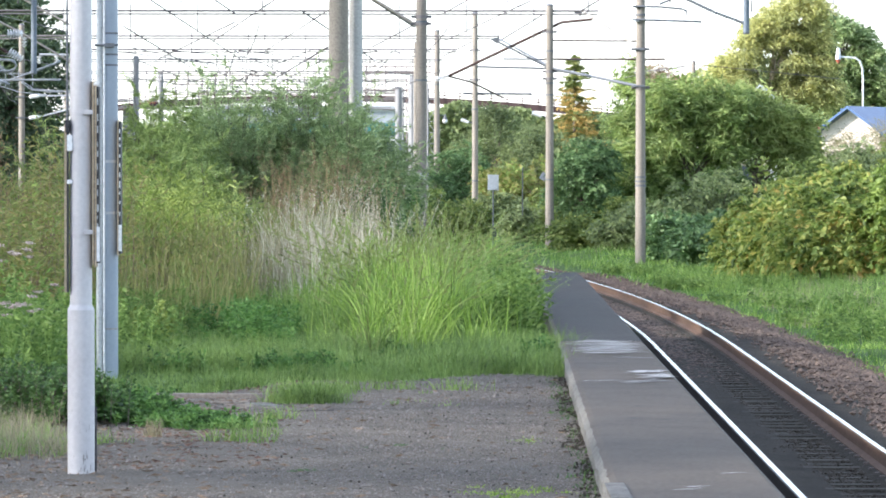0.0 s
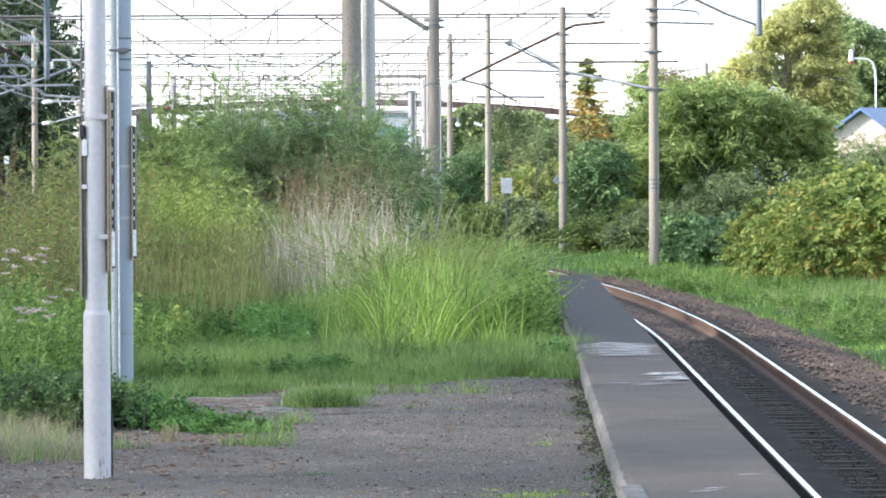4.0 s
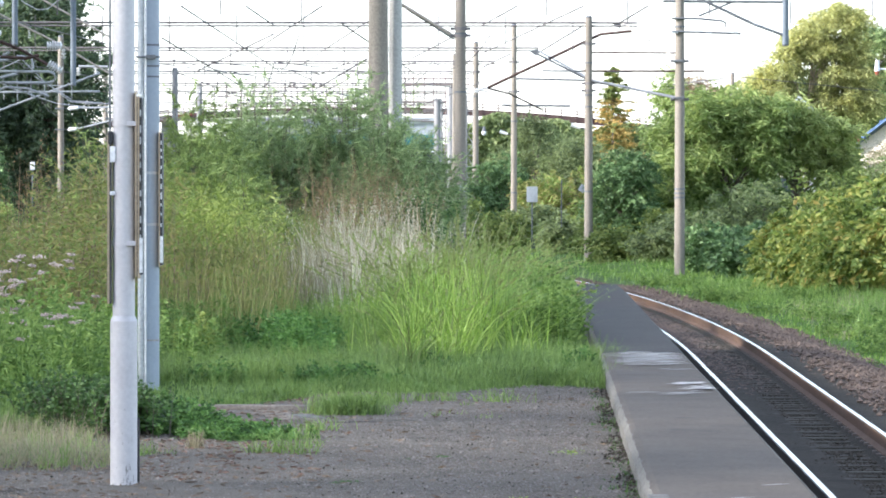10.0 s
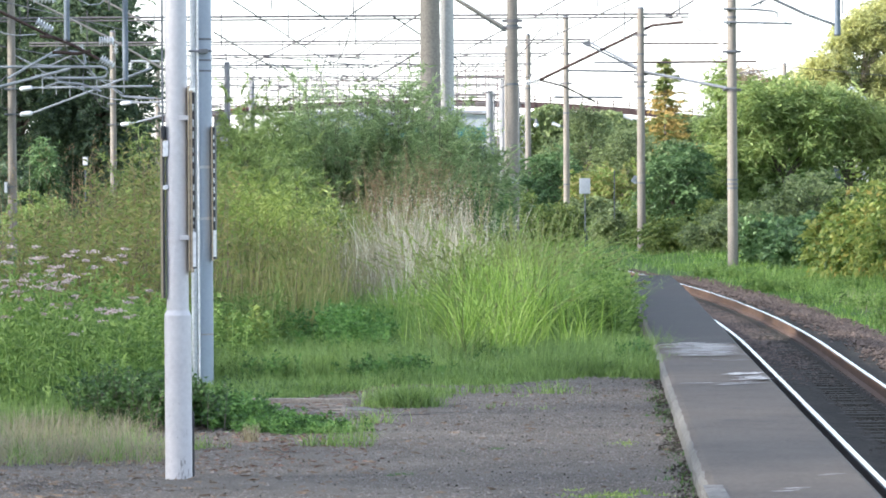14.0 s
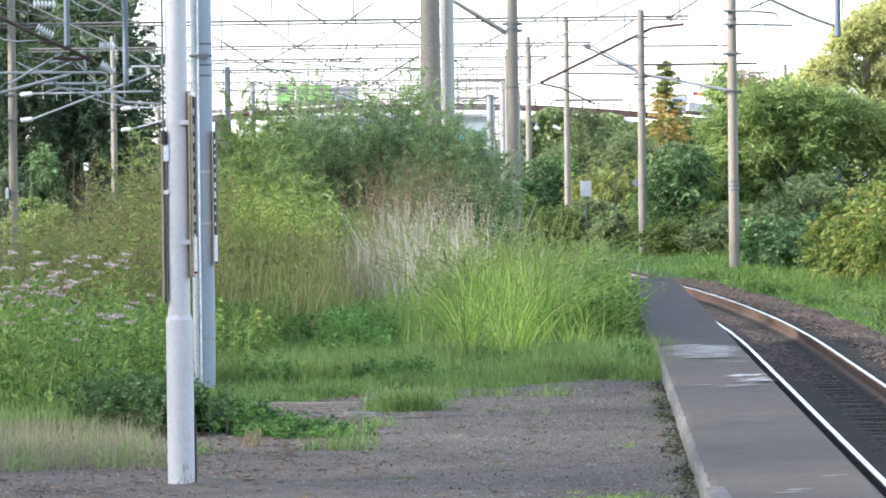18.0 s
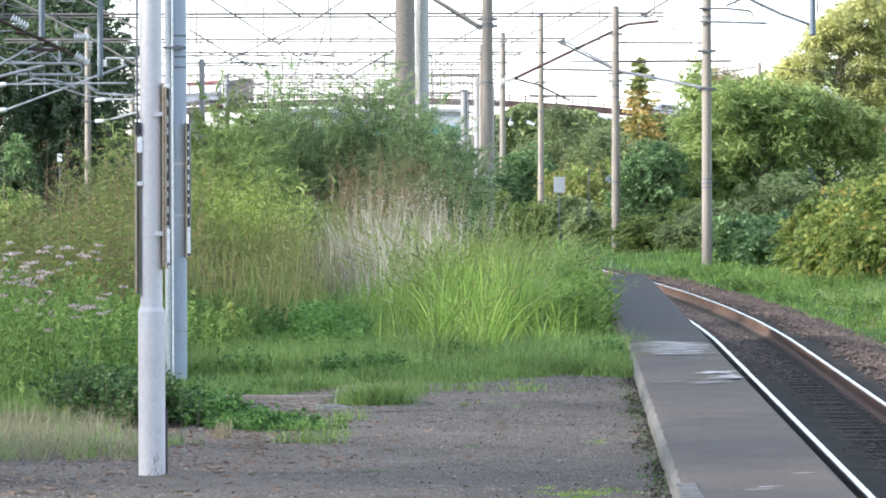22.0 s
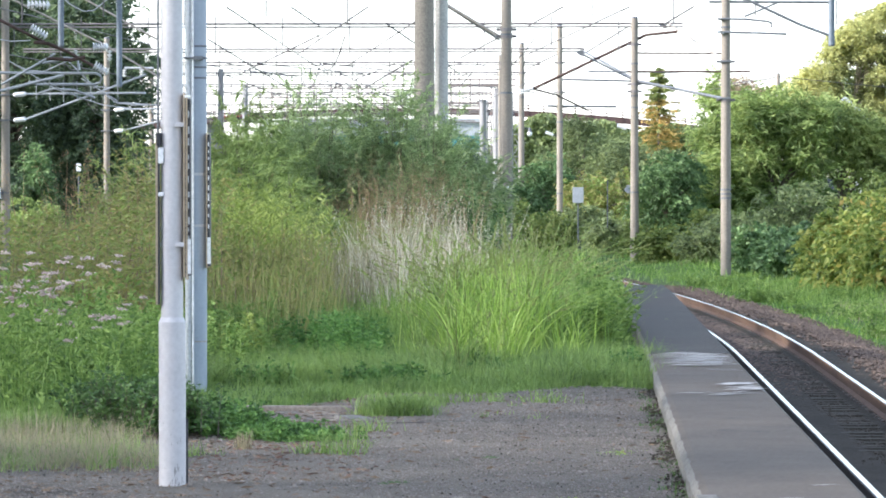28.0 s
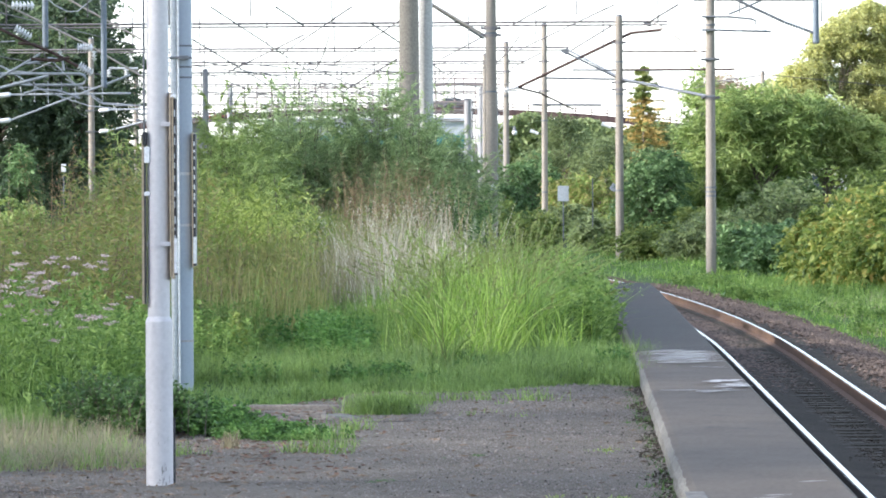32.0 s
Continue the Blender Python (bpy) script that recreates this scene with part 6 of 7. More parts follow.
# the yard's own brackets, hoops and tension gear
def yard_gear():
    gear = thing("tension_gear", (-13.2, 151, BEAM), "pale tubes, rusty rods and white insulators hung from the gantry", "overhead line")

    def bar(name, pts, y, r, mat, label):
        part(name, tube([(a + 13.2, y - 151, b - BEAM) for a, b in pts], r, 8), mat, gear, label)

    def string(a, along, r, n, label):
        a, along = Vector(a) - Vector((-13.2, 151, BEAM)), Vector(along)
        core = part("insulator", one_rod(a, a + along, r * 0.25, None, 6), M_CERAMIC, gear, label)
        for k in range(n):
            part("shed_disc", one_rod(a + along * ((k + 0.2) / n), a + along * ((k + 0.8) / n), r, r * 0.5, 12), M_CERAMIC, core)

    def bracket(x, y, z, dz, reach, rise, label):
        """A hinged bracket: level tie and slanting strut, each behind a white insulator on the pole."""
        t = thing("cantilever", (x, y, z), label, "bracket", "overhead line brackets")
        for zz, up in ((0.0, 0.06), (-dz, rise)):
            part("clamp", one_box(-0.18, 0.18, -0.17, -0.1, zz - 0.03, zz + 0.03, bevel=0.01), M_STEEL, t)
            part("pin", one_rod((0.1, -0.12, zz), (0.42, -0.12, zz), 0.018, None, 6), M_STEEL, t)
            bm = bmesh.new()
            rod(bm, (0.36, -0.12, zz), (0.42, -0.12, zz), 0.05, 0.085, 12)
            rod(bm, (0.42, -0.12, zz), (0.74, -0.12, zz + 0.03), 0.085, 0.085, 12)
            rod(bm, (0.74, -0.12, zz + 0.03), (0.8, -0.12, zz + 0.03), 0.085, 0.04, 12)
            part("insulator", bm, M_CERAMIC, t, "white porcelain insulator")
            part("tube", one_rod((0.78, -0.12, zz + 0.03), (reach, -0.12, zz + up), 0.038, None, 8), M_PALETUBE, t)
        part("drop_arm", tube([(reach * 0.72, -0.12, -0.02), (reach * 0.8, -0.12, -0.3), (reach * 0.98, -0.12, -0.36)], 0.022, 6), M_PALETUBE, t)
    bracket(-17.97, 183, 4.65, 0.87, 4.9, 1.56, "hinged steel bracket on a yard pole")
    bracket(-17.15, 217, 4.6, 0.85, 2.6, 0.5, "hinged steel bracket on a brown yard pole")
    bar("tension_rod", [(-15.9, 6.7), (-14.56, 6.02), (-13.68, 5.58), (-13.12, 5.36), (-12.35, 4.94)], 152, 0.045, M_RUST, "rusty tension rod reaching down past the hanging post")
    bar("tension_rod", [(-14.05, 5.62), (-13.63, 5.58), (-13.12, 5.36)], 151.8, 0.05, M_RUST, "short rusty link of the tension gear")
    bar("tension_rod", [(-13.7, 5.17), (-13.0, 5.12), (-12.6, 5.2)], 152, 0.05, M_RUST, "rusty bracket under the hanging post")
    bar("stay_rod", [(-15.6, 7.2), (-12.71, 5.77), (-11.0, 4.76)], 160, 0.032, M_BEIGE, "pale stay rod slanting through the yard gear")
    bar("stay_rod", [(-13.4, 7.2), (-11.1, 5.92)], 160, 0.03, M_BEIGE, "pale stay rod slanting down from the gantry")
    bar("support_strut", [(-16.9, 3.76), (-15.55, 4.11), (-13.21, 4.69)], 152, 0.045, M_PALETUBE, "thick pale support tube")
    bar("support_strut", [(-14.98, 4.43), (-13.44, 5.3)], 152, 0.036, M_PALETUBE, "pale slanting support tube")
    bar("registration_hoop", [(-17.2, 4.79), (-12.4, 4.76), (-12.27, 4.72), (-12.2, 4.6), (-12.27, 4.49), (-12.42, 4.44), (-14.03, 4.45), (-14.3, 4.52)], 153, 0.04, M_PALETUBE, "bent pale tube hoop over a yard track")
    bar("registration_arm", [(-14.0, 4.2), (-13.6, 4.32), (-13.0, 4.28), (-12.4, 4.06)], 153, 0.035, M_PALETUBE, "curved pale registration arm")
    bar("registration_arm", [(-13.9, 5.05), (-13.2, 5.2), (-12.9, 5.15), (-12.85, 4.85)], 153, 0.04, M_PALETUBE, "curved arm under an insulator")
    for x, z in ((-12.95, 5.42), (-11.98, 5.42)):
        string((x, 153, z), (0.0, 0.0, -0.3), 0.09, 3, "small standing porcelain insulator")
    for a, b, y in (((-14.25, 6.69), (-13.6, 6.68), 152), ((-14.13, 6.04), (-13.66, 5.76), 151.7), ((-12.38, 5.48), (-11.94, 5.48), 152), ((-12.34, 4.98), (-11.95, 4.74), 152)):
        string((a[0], y, a[1]), (b[0] - a[0], 0.0, b[1] - a[1]), 0.14, 6, "white disc insulator string in the tension gear")
    bar("insulator_bar", [(-15.1, 5.94), (-14.0, 5.93)], 200, 0.045, M_PALETUBE, "short steel bar carrying two insulators")
    for x in (-15.1, -14.45):
        string((x, 200, 5.9), (0.0, 0.0, -0.3), 0.11, 3, "small hanging porcelain insulator")
    for pts, y in ((((-15.84, 6.0), (-15.4, 5.8), (-15.0, 5.73), (-14.44, 5.76)), 155), (((-13.6, 7.1), (-13.28, 6.8), (-12.9, 6.6), (-12.6, 6.62), (-12.2, 6.95)), 155), (((-15.42, 5.2), (-15.0, 5.0), (-14.5, 4.96), (-13.81, 5.27)), 160),
                   (((-15.32, 5.22), (-14.84, 4.93), (-14.3, 4.9), (-13.87, 5.01), (-13.18, 5.3)), 183), (((-16.5, 5.5), (-15.0, 4.6), (-13.5, 4.1), (-12.6, 4.0)), 170), (((-14.6, 5.6), (-13.7, 4.7), (-12.9, 4.2)), 168)):
        bar("jumper_wire", pts, y, 0.018, M_PALETUBE, "thin sagging jumper wire")
    for k in range(7):
        x = -15.2 + 0.42 * k
        bar("dropper", [(x, 4.86 - 0.03 * k), (x + 0.02, 4.2 - 0.05 * (k % 3))], 165, 0.012, M_PALETUBE, "thin vertical dropper wire")
    for k in range(3):
        x = -14.2 + 0.3 * k
        bar("hanger_clip", [(x, 4.4 - 0.06 * k), (x + 0.9, 4.34 - 0.02 * k)], 183, 0.022, M_PALETUBE, "small level bar of the wire clamps")


yard_gear()


def span_wires(off, y0, y1, zc, zm, label):
    """Contact wire and sagging messenger with droppers, along a track."""
    t = thing("overhead_wire", (0, 0, 0), label, "wire", "overhead wires")
    sup = np.arange(y0, y1 + 1, 32.0)
    zig = [0.2 if k % 2 else -0.2 for k in range(len(sup))]
    part("contact_wire", tube([(float(track_x(y)) + off + g, y, zc) for y, g in zip(sup, zig)], 0.015, 5), M_WIRE, t)
    pts, dr = [], bmesh.new()
    for k in range(len(sup) - 1):
        for j in range(6):
            s = j / 6
            y = sup[k] + 32 * s
            x = float(track_x(sup[k])) * (1 - s) + float(track_x(sup[k + 1])) * s + off
            z = zm - 2.2 * s * (1 - s)
            pts.append((x, y, z))
            if j:
                rod(dr, (x, y, zc), (x, y, z), 0.007, None, 4, False)
    part("messenger_wire", tube(pts, 0.018, 5), M_WIRE, t)
    part("dropper_set", dr, M_WIRE, t)["kind"] = "stuff"


for off in (0.0, -5.4, -9.6, -13.6, -17.6):
    span_wires(off, 151, 440, 4.45, 5.75, "overhead contact and messenger wires above a yard track")
# slanting tie wires between neighbouring gantries
brace = ((-9.26, 164.4, -9.85, 262.8, 0.025), (-7.27, 164.4, -7.18, 184.3, 0.025), (-9.67, 224.1, -4.93, 164.4, 0.025), (-8.05, 241.9, -2.79, 164.4, 0.025), (-2.44, 164.4, -1.08, 201.5, 0.04), (-9.66, 310.0, -5.06, 234.3, 0.045), (-12.0, 200.7, -13.56, 304.6, 0.03), (-3.13, 234.3, -1.2, 200.7, 0.03), (0.0, 184.3, 1.06, 164.4, 0.025), (0.0, 224.1, 3.1, 164.4, 0.025), (2.31, 224.1, 3.43, 186.2, 0.03), (4.65, 181.7, 5.07, 164.4, 0.03), (-0.08, 253.8, 1.33, 221.3, 0.03), (-14.14, 262.8, -7.63, 195.4, 0.03), (-4.8, 181.7, -3.35, 262.8, 0.03))
for x0, y0, x1, y1, w in brace:
    ob = part("tie_wire", tube([(x0, y0, BEAM), (x1, y1, BEAM)], w, 6), M_WIRE)
    tagged(ob, "thin slanting tie wire between two gantries", "wire", "tie wires")
bay = (151, 183, 217, 241, 263, 294, 320, 365)
r = random.Random(31)
for k in range(3, 7):
    for x in (-15.0, -12.2, -9.2, -6.0, -3.0, 0.2):
        if x > 2.5 - 0.9 * k:
            continue
        s = 1 if (x > -8) == (k % 3 != 2) else -1
        d = r.uniform(2.4, 4.6)
        ob = part("tie_wire", tube([(x, bay[k], BEAM), (x - s * d, bay[k + 1], BEAM - r.choice((0.0, 0.5, 1.1)))], 0.02 + 0.002 * k, 5), M_WIRE)
        tagged(ob, "thin slanting tie wire between two gantries", "wire", "tie wires")
for k, (x0, x1, z) in enumerate(((-20.0, -6.0, 7.3), (-24.0, -9.0, 6.6))):
    ob = part("feeder_wire", tube([(x0, 95, z), ((x0 + x1) / 2, 230, z - 0.5), (x1, 420, z)], 0.02, 5), M_WIRE)
    tagged(ob, "thin overhead feeder wire crossing the yard", "wire", "feeder wires")

# framework of the farthest gantries, seen as a grid of uprights
def far_framework(y, xl, xr, z0, z1, step, bars):
    t = thing("gantry_framework", ((xl + xr) / 2, y, z0), "grid of thin brown steel uprights and beams far down the yard", "gantry", "far frameworks")
    o = (xl + xr) / 2
    x, k = xl, 0
    while x <= xr:
        part("upright", one_rod((x - o, 0, -z0 - 1.0 if k % 4 == 0 else 0.0), (x - o, 0, z1 - z0), 0.055, None, 6), M_FRAME, t)
        x, k = x + step * (0.8 + 0.4 * ((k * 0.618) % 1.0)), k + 1
    for b in bars:
        part("beam", one_rod((xl - o - 0.3, 0, b - z0), (xr - o + 0.3, 0, b - z0), 0.055, None, 6), M_FRAME, t)


far_framework(440, -6.3, -1.2, 7.2, 10.3, 0.85, (7.6, 8.3, 9.0, 9.7, 10.2))
far_framework(500, -13.0, -7.6, 8.0, 10.6, 1.1, (8.4, 9.4, 10.4))
far_framework(480, -24.0, -13.0, 8.0, 10.3, 1.3, (8.5, 9.4, 10.2))

# yard tracks, faint beyond the grass
for off in (-5.4, -9.6, -13.6, -17.6):
    V, F = [], []
    ys = np.linspace(95, 430, 60)
    for y in ys:
        for u in (-1.3, 1.3):
            V.append((float(track_x(y)) + off + u, y, -1.0))
    for i in range(59):
        F.append((2 * i, 2 * i + 1, 2 * i + 3, 2 * i + 2))
    tagged(part("yard_ballast", raw_mesh("yard_ballast", V, F), M_BALLAST), "ballast of an overgrown yard track", "ballast", kind="structure")


# ---- lattice masts of the far gantries ----
def lattice_mast(x, y, top, w):
    z0 = float(height_at(x, y))
    t = thing("lattice_mast", (x, y, z0), "pale steel lattice mast of a far gantry", "mast", "lattice masts")
    H = top - z0
    for s in (-1, 1):
        part("leg", one_rod((s * w / 2, 0, -0.2), (s * w / 2, 0, H), 0.06, None, 8), M_COLUMN, t)
    z, k = 0.4, 0
    while z < H - 0.6:
        part("rung", one_rod((-w / 2, 0, z), (w / 2, 0, z), 0.03, None, 6), M_COLUMN, t)
        s = 1 if k % 2 else -1
        part("brace", one_rod((-s * w / 2, 0, z), (s * w / 2, 0, z + 0.7), 0.025, None, 6), M_COLUMN, t)
        z, k = z + 0.7, k + 1


for x, y, top, w in ((-1.55, 331, 7.6, 0.5), (-0.75, 338, 7.2, 0.45), (-2.4, 345, 7.0, 0.4)):
    lattice_mast(x, y, top, w)


# ---- trackside signs ----
def post_sign(x, y, z0, z1, w, h, label, mat=M_SIGNBACK, tilt=0.0, dark=False):
    t = thing("trackside_sign", (x, y, z0), label, "sign", "trackside signs")
    part("post", one_rod((0, 0, -0.3), (0, 0, z1 - z0), 0.022), M_STEEL, t)
    b = part("board", one_box(-w / 2, w / 2, -0.035, -0.022, z1 - z0 - h, z1 - z0, bevel=0.006), mat, t, "pale blank board")
    b.rotation_euler = (0, tilt, 0)
    part("board_rim", one_box(-w / 2 - 0.012, w / 2 + 0.012, -0.022, -0.014, z1 - z0 - h - 0.012, z1 - z0 + 0.012, bevel=0.004), M_SIGNBACK, b)
    if dark:
        part("base_box", one_box(-0.02, 0.1, -0.05, 0.05, 0.0, 0.33, bevel=0.01), M_BLACK, t, "small dark box on the post")
    return t


post_sign(1.68, 180, -0.62, 1.46, 0.35, 0.5, "pale grey square trackside sign on a thin post", dark=True)
post_sign(2.85, 192, 0.3, 1.75, 0.2, 0.24, "small tilted white trackside marker", M_WHITE, 0.6)

post_sign(-13.46, 160, -0.9, 2.2, 0.13, 0.22, "small white marker plate on a post in the yard weeds", M_SIGN)
bx = thing("pole_box", (-18.1, 183, 1.28), "small pale switch box fixed to a yard pole", "box")
part("case", one_box(-0.06, 0.04, -0.2, -0.06, -0.18, 0.18, bevel=0.015), M_SIGN, bx)
part("bracket", one_box(-0.02, 0.12, -0.12, -0.06, -0.04, 0.04, bevel=0.01), M_STEEL, bx)


# Stands for a white insulator fitting on the stay; it gives no light.
def lamp_head(x, y, z, reach, label):
    t = thing("pole_fitting", (x, y, z), label, "lamp", "small lamps")
    b = bmesh.new()
    rod(b, (-0.16, 0, 0.06), (0.16, 0, -0.06), 0.075, 0.06, 12)
    part("housing", b, M_CERAMIC, t)
    part("arm", one_rod((0.1, 0, -0.04), (reach, 0, -0.1), 0.02), M_STEEL, t)


lamp_head(0.87, 217, 3.63, 0.42, "small white cylindrical fitting on a pole arm")
lamp_head(3.2, 183, 3.53, 0.44, "small white cylindrical fitting on a pole arm")
gl = thing("yard_light", (0.08, 241, 3.85), "white yard lamp on a gantry pole", "lamp")
b = bmesh.new()
bmesh.ops.create_uvsphere(b, u_segments=14, v_segments=8, radius=0.12)
part("globe", b, M_CERAMIC, gl)
part("hood", one_rod((0, 0, 0.08), (0, 0, 0.3), 0.1, 0.03, 12), M_STEEL, gl)
part("arm", one_rod((0, 0, 0.25), (-0.36, 0, 0.25), 0.025), M_STEEL, gl)


# ---- road bridge far behind, with its parapet ----
BR_Y = 650.0


def deck_z(x):
    return 10.45 - 0.0018 * (x + 14.0) ** 2


def build_bridge():
    t = thing("road_bridge", (0, BR_Y, 0), "long road bridge with dark red girder and railing", "bridge", kind="structure")
    xs = np.linspace(-75, 62, 70)

    def sweep(name, prof, mat, label):
        V, F = [], []
        for x in xs:
            for y, z in prof:
                V.append((x, y, deck_z(x) + z))
        n = len(prof)
        for i in range(len(xs) - 1):
            for k in range(n):
                F.append((i * n + k, i * n + (k + 1) % n, (i + 1) * n + (k + 1) % n, (i + 1) * n + k))
        part(name, raw_mesh(name, V, F), mat, t, label)
    sweep("deck", [(-3.6, 0), (5, 0), (5, -0.3), (-3.6, -0.3)], M_ROAD, "grey concrete deck edge")
    sweep("girder", [(-3.9, -0.4), (-3.6, -0.4), (-3.6, 0.36), (-3.9, 0.36)], M_GIRDER, "dark red parapet girder")
    sweep("mid_rail", [(-3.95, 0.6), (-3.83, 0.6), (-3.83, 0.7), (-3.95, 0.7)], M_GIRDER, "middle rail")
    sweep("handrail", [(-3.95, 0.95), (-3.83, 0.95), (-3.83, 1.03), (-3.95, 1.03)], M_GIRDER, "thin top rail")
    sweep("lower_rail", [(-4.1, -0.42), (-4.0, -0.42), (-4.0, -0.3), (-4.1, -0.3)], M_GIRDER, "service pipe under the deck edge")
    me = None
    for x in np.arange(-74, 61, 1.9):
        ob = part("railing_post", me if me else one_box(-0.06, 0.06, -3.97, -3.84, -0.3, 1.15), M_GIRDER, t)
        me = ob.data
        ob.location = (float(x), 0, deck_z(float(x)))
    pm = None
    for x in (-60, -38, -16, 6, 28, 50):
        ob = part("pier", pm if pm else one_box(-0.8, 0.8, -2.5, 3.5, -14.0, 0.0, bevel=0.15), M_ROAD, t, "concrete bridge pier")
        pm = ob.data
        ob.location = (x, 0, deck_z(x) - 0.35)
    r = random.Random(2)
    for k in range(14):
        x = -36.8 + 0.24 * k
        ob = part("reflector", one_box(-0.05, 0.05, -4.15, -4.1, 0.1, 0.1 + r.uniform(0.2, 0.6)), M_ORANGE, t, "orange roadside marker")
        ob.location = (x, 0, deck_z(x))


build_bridge()


# ---- teal building below the bridge ----
def build_depot():
    t = thing("depot_building", (-13, 520, -1), "white and teal building below the road bridge", "building")
    part("wall", one_box(-9.5, 9.0, 0, 8, 0, 8.4, bevel=0.05), M_WHITE, t)
    part("teal_band", one_box(-9.4, 8.9, -0.25, -0.02, 6.1, 7.3, bevel=0.03), M_TEAL, t, "teal cladding band")
    part("parapet", one_box(-9.6, 9.1, -0.4, 8.1, 8.62, 8.98, bevel=0.05), M_WHITE, t, "white roof parapet")
    part("roof", one_box(-9.5, 9.0, -0.1, 8, 8.4, 8.62), M_SIGNBACK, t)
    for k in range(9):
        w = part("window", one_box(-0.7, 0.7, -0.1, -0.01, 3.6, 5.6, bevel=0.03), M_GLASS, t)
        w.location = (-8.2 + 2.0 * k, 0, 0)
        part("window_frame", one_box(-0.76, 0.76, -0.16, -0.1, 5.6, 5.7), M_SIGN, w)


build_depot()


# ---- houses and street lamp on the right ----
def house(name, x, y, z0, w, dpt, wallh, roofh, roofmat, label, yaw=0.0):
    t = thing(name, (x, y, z0), label, "house", "houses")
    bm = bmesh.new()
    V = [bm.verts.new(c) for c in ((-w / 2, 0, 0), (w / 2, 0, 0), (w / 2, 0, wallh), (0, 0, wallh + roofh), (-w / 2, 0, wallh))]
    f = bm.faces.new(V)
    e = bmesh.ops.extrude_face_region(bm, geom=[f])
    bmesh.ops.translate(bm, verts=[v for v in e["geom"] if isinstance(v, bmesh.types.BMVert)], vec=(0, dpt, 0))
    bmesh.ops.recalc_face_normals(bm, faces=bm.faces)
    part("wall", bm, M_CREAM, t)
    for s in (-1, 1):
        bm = bmesh.new()
        a = (s * (w / 2 + 0.5), wallh - 0.5 * roofh / (w / 2))
        b = (0, wallh + roofh + 0.06)
        pts = [(a[0], -0.6, a[1]), (b[0], -0.6, b[1]), (b[0], dpt + 0.5, b[1]), (a[0], dpt + 0.5, a[1])]
        V = [bm.verts.new(c) for c in pts] + [bm.verts.new((c[0], c[1], c[2] + 0.16)) for c in pts]
        for q in ((0, 1, 2, 3), (7, 6, 5, 4), (0, 4, 5, 1), (1, 5, 6, 2), (2, 6, 7, 3), (3, 7, 4, 0)):
            bm.faces.new([V[i] for i in q])
        bmesh.ops.recalc_face_normals(bm, faces=bm.faces)
        part("roof", bm, roofmat, t)
    for sx in (-w * 0.22, w * 0.22):
        wd = part("window", one_box(-0.5, 0.5, -0.04, 0.02, wallh * 0.35, wallh * 0.35 + 1.1, bevel=0.02), M_GLASS, t)
        wd.location = (sx, 0, 0)
        part("window_frame", one_box(-0.56, 0.56, -0.07, -0.04, wallh * 0.35 - 0.06, wallh * 0.35), M_SIGN, wd)
    t.rotation_euler = (0, 0, yaw)
    return t


house("house", 22.69, 298, 0.4, 3.4, 7, 3.45, 1.17, M_BLUEROOF, "small cream house with a blue metal gable roof", radians(-24))
house("house", 31.2, 303, 0.4, 5.0, 8.2, 3.0, 1.55, M_BLUEROOF, "long house with a blue metal roof slope facing the line", radians(90))
house("house", 19.2, 324, 1.0, 1.7, 6, 4.9, 0.75, M_SIGNBACK, "distant house with a pale gable roof among trees", radians(-5))
house("house", 11.7, 212, -0.4, 2.4, 6, 3.2, 0.7, M_SIGNBACK, "cream house wall behind the leafy tree", radians(-6))
house("shed", 19.5, 290, 0.4, 0.9, 3, 3.75, 0.3, M_REDROOF, "small shed with a red tin roof among the trees", radians(-3))

sl = thing("street_lamp", (24.0, 306, 0.6), "white curved street lamp on a slim pole", "street lamp")
part("pole", tube([(0, 0, 0), (0, 0, 6.2), (-0.03, 0, 6.85), (-0.18, 0, 7.3), (-0.45, 0, 7.5), (-1.3, 0, 7.55)], 0.055, 10), M_SIGN, sl)
b = bmesh.new()
rod(b, (-1.4, 0, 8.05), (-1.42, 0, 7.4), 0.1, 0.16, 12)
part("lamp_head", b, M_SIGN, sl)
part("lens", one_rod((-1.42, 0, 7.4), (-1.42, 0, 7.2), 0.15, 0.08, 12), M_ORANGE, sl, "amber lens")
line_pole(14.5, 310, 7.95, 0.14, "wooden utility pole behind the trees", M_WOOD, name="utility_pole")
for z, a in ((7.2, 20), (7.15, -8)):
    tagged(part("power_line", tube([(11.4, 320, z + 0.3), (14.5, 310, z + 0.6), (14.5 + a * 0.5, 330, z + 0.1)], 0.02, 5), M_WIRE), "thin power line over the trees", "wire", "power lines")


# ---- vehicles on the bridge ----
def wheel(parent, x, y, r=0.5):
    w = part("wheel", one_rod((0, -0.14, 0), (0, 0.14, 0), r, r, 18), M_BLACK, parent)
    w.location = (x, y, r)
    part("rim", one_rod((0, -0.16, 0), (0, -0.141, 0), r * 0.55, r * 0.55, 14), M_STEEL, w)
    return w


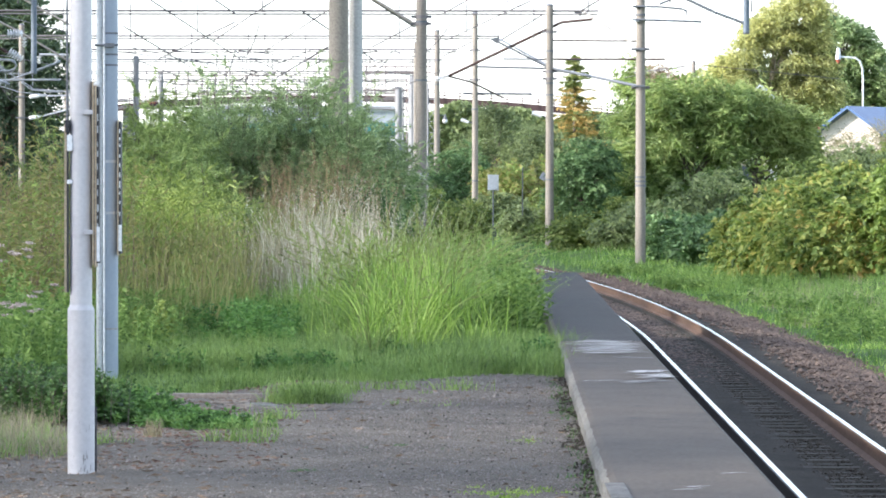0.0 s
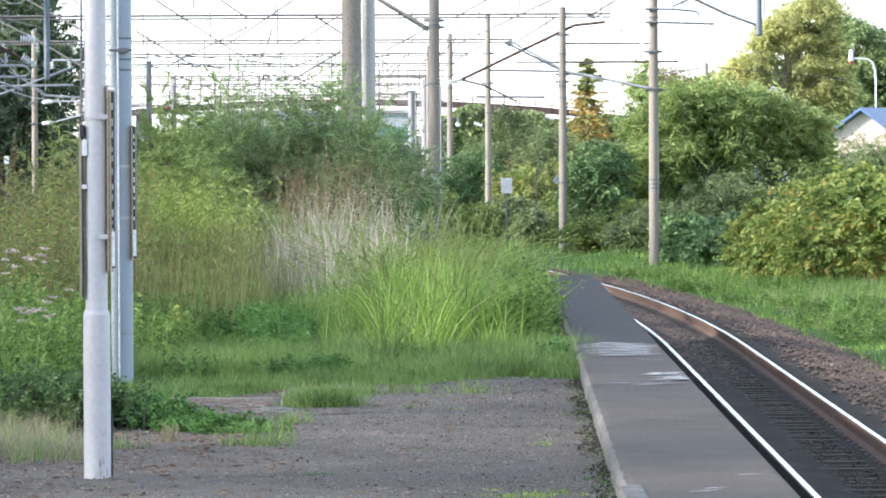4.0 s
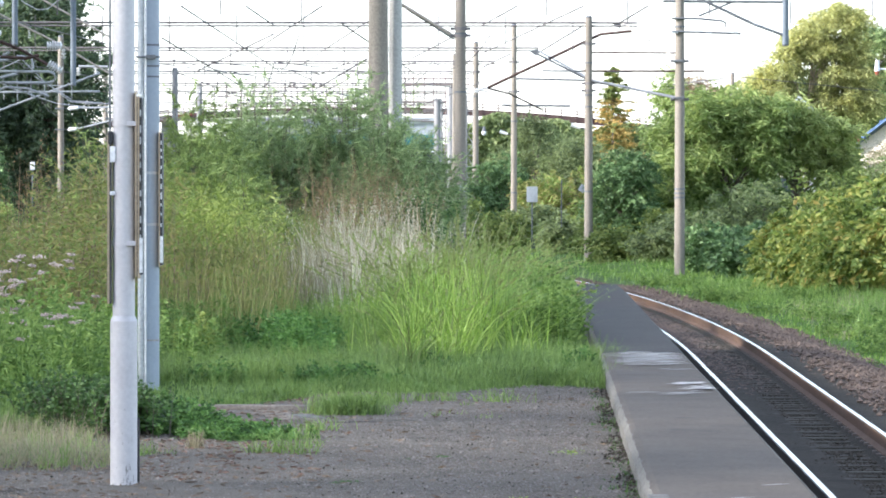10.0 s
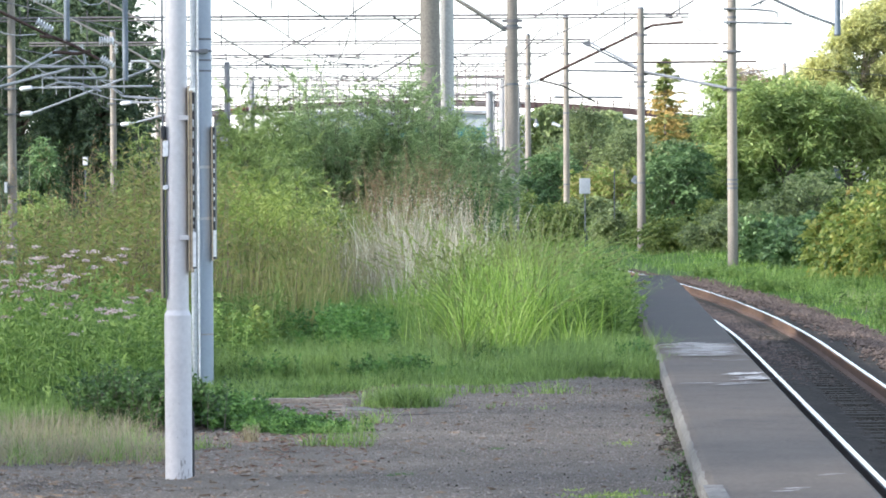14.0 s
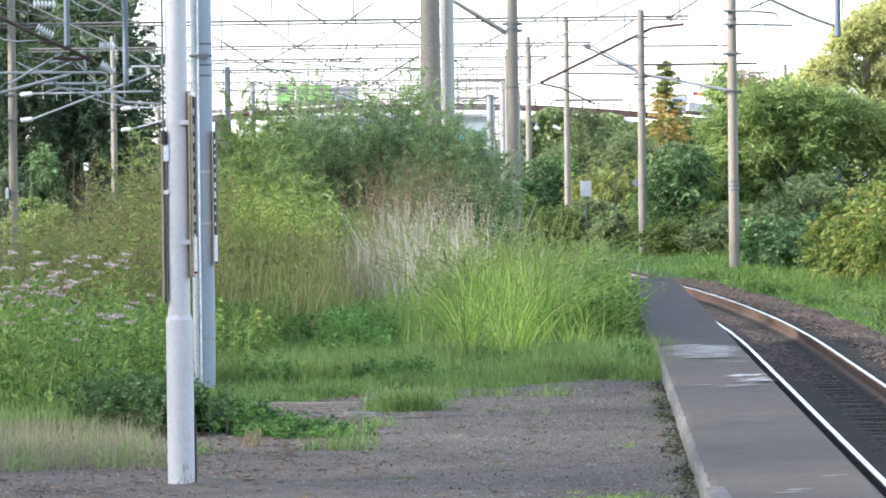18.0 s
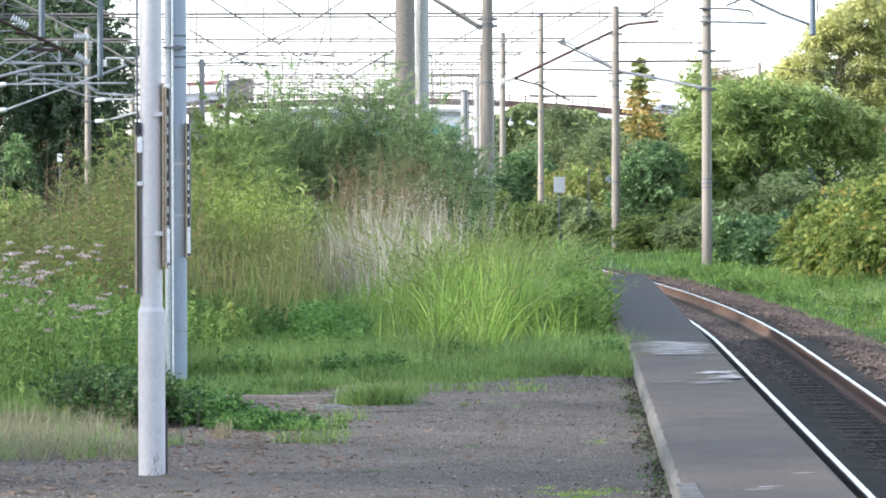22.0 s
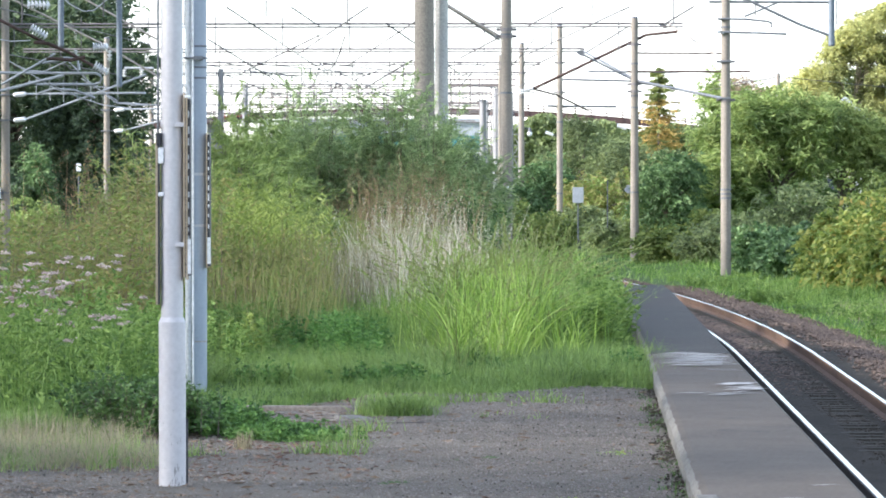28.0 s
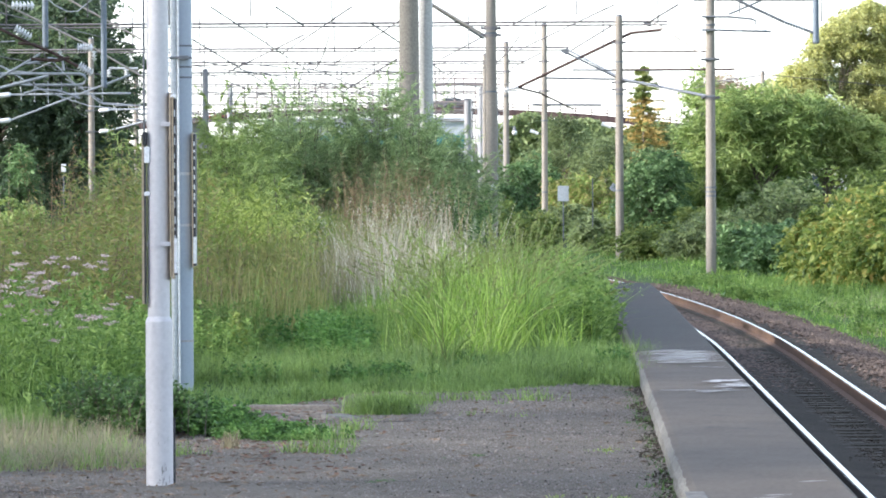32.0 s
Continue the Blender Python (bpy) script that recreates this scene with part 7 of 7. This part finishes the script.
def truck(name, label, bed, bedmat, cabmat, length, hood, crane=False):
    t = thing(name, (0, BR_Y, 0), label, "truck")
    part("chassis", one_box(-length / 2, length / 2, -1.1, 1.1, 0.6, 0.95, bevel=0.03), M_BLACK, t)
    c = bmesh.new()
    box(c, -length / 2, -length / 2 + 2.1, -1.15, 1.15, 0.7, hood, bevel=0.15)
    cab = part("cab", c, cabmat, t)
    part("windscreen", one_box(-length / 2 - 0.02, -length / 2 + 0.03, -1.0, 1.0, hood - 1.15, hood - 0.35, bevel=0.01), M_GLASS, cab)
    part("side_window", one_box(-length / 2 + 0.35, -length / 2 + 1.5, -1.17, -1.14, hood - 1.15, hood - 0.4, bevel=0.01), M_GLASS, cab)
    for x0, x1, z1, mt, nm in bed:
        part(nm, one_box(x0, x1, -1.2, 1.2, 0.96, z1, bevel=0.05), mt, t)
    for x in (-length / 2 + 1.2, length / 2 - 1.2, length / 2 - 2.5):
        for y in (-1.05, 1.05):
            wheel(t, x, y)
    return t


M_TRUCKGREEN = surface("green_truck_paint", (0.24, 0.5, 0.12), (0.34, 0.62, 0.2), 1.0, 12.0, 0.4, bump=0)
M_TRUCKGREY = surface("grey_truck_bed", (0.22, 0.25, 0.27), (0.34, 0.37, 0.39), 1.0, 12.0, 0.5, bump=0)
M_TRUCKRED = surface("red_truck_paint", (0.5, 0.06, 0.06), (0.62, 0.12, 0.1), 1.0, 12.0, 0.4, bump=0)
M_LOAD = surface("dark_load", (0.06, 0.06, 0.05), (0.16, 0.15, 0.13), 2.0, 12.0, 0.8, bump=0)
green_truck = truck("green_truck", "light green truck with a long grey load crossing the bridge", [(-2.6, 1.8, 3.0, M_TRUCKGREEN, "green_load"), (1.9, 4.9, 2.7, M_TRUCKGREY, "grey_bed")], M_TRUCKGREEN, M_TRUCKGREEN, 10.2, 3.5)
red_truck = truck("red_truck", "white truck with red roof trim carrying a dark load", [(-2.9, 1.1, 2.1, M_TRUCKGREY, "low_load"), (1.7, 5.25, 3.3, M_LOAD, "dark_box")], M_LOAD, M_WHITE, 10.6, 2.7)
part("roof_trim", one_box(-2.6, 1.2, -1.0, 1.0, 3.0, 3.4, bevel=0.05), M_TRUCKRED, red_truck, "red overhead rack")
for x in (-2.4, 1.3):
    part("rack_post", one_box(x - 0.1, x + 0.1, -1.0, 1.0, 0.96, 3.45, bevel=0.02), M_WHITE, red_truck, "white rack post")


def car(name, label, paint):
    t = thing(name, (0, BR_Y, 0), label, "car")
    bm = bmesh.new()
    box(bm, -2.1, 2.1, -0.85, 0.85, 0.35, 0.95, bevel=0.15)
    body = part("body", bm, paint, t)
    bm = bmesh.new()
    vs = box(bm, -1.3, 1.6, -0.8, 0.8, 0.95, 1.55)
    for v in vs:
        if v.co.z > 1.2:
            v.co.x *= 0.72
            v.co.y *= 0.88
    part("cabin", bm, paint, t)
    part("side_glass", one_box(-0.85, 1.05, -0.79, -0.76, 1.05, 1.42, bevel=0.02), M_GLASS, t)
    for x in (-1.3, 1.35):
        for y in (-0.78, 0.78):
            wheel(t, x, y, 0.32)
    return t


grey_car = car("grey_car", "grey car passing over the bridge", surface("grey_car_paint", (0.3, 0.32, 0.34), (0.42, 0.44, 0.46), 1.0, 12.0, 0.3, 0.3, bump=0))

dark_car = car("dark_car", "dark grey car passing over the bridge", surface("dark_car_paint", (0.06, 0.065, 0.075), (0.1, 0.105, 0.115), 1.0, 12.0, 0.3, 0.2, bump=0))


# ---- what moves ----
def motions():
    def drive(ob, t_mid, x_mid, speed):
        rows = []
        for k in range(65):
            t = 0.5 * k
            x = max(-74.0, min(60.0, x_mid - speed * (t - t_mid)))
            slope = math.degrees(math.atan(0.0036 * (x + 14.0)))
            rows.append((t, pose(x, BR_Y, deck_z(x) + 0.01, 0, slope, 0)))
        walk(ob, rows)
    drive(green_truck, 15.5, 9.25, 14.2)
    drive(red_truck, 19.0, 7.0, 14.4)
    drive(grey_car, 23.0, 4.2, 15.0)
    drive(dark_car, 31.0, 7.55, 15.0)


motions()
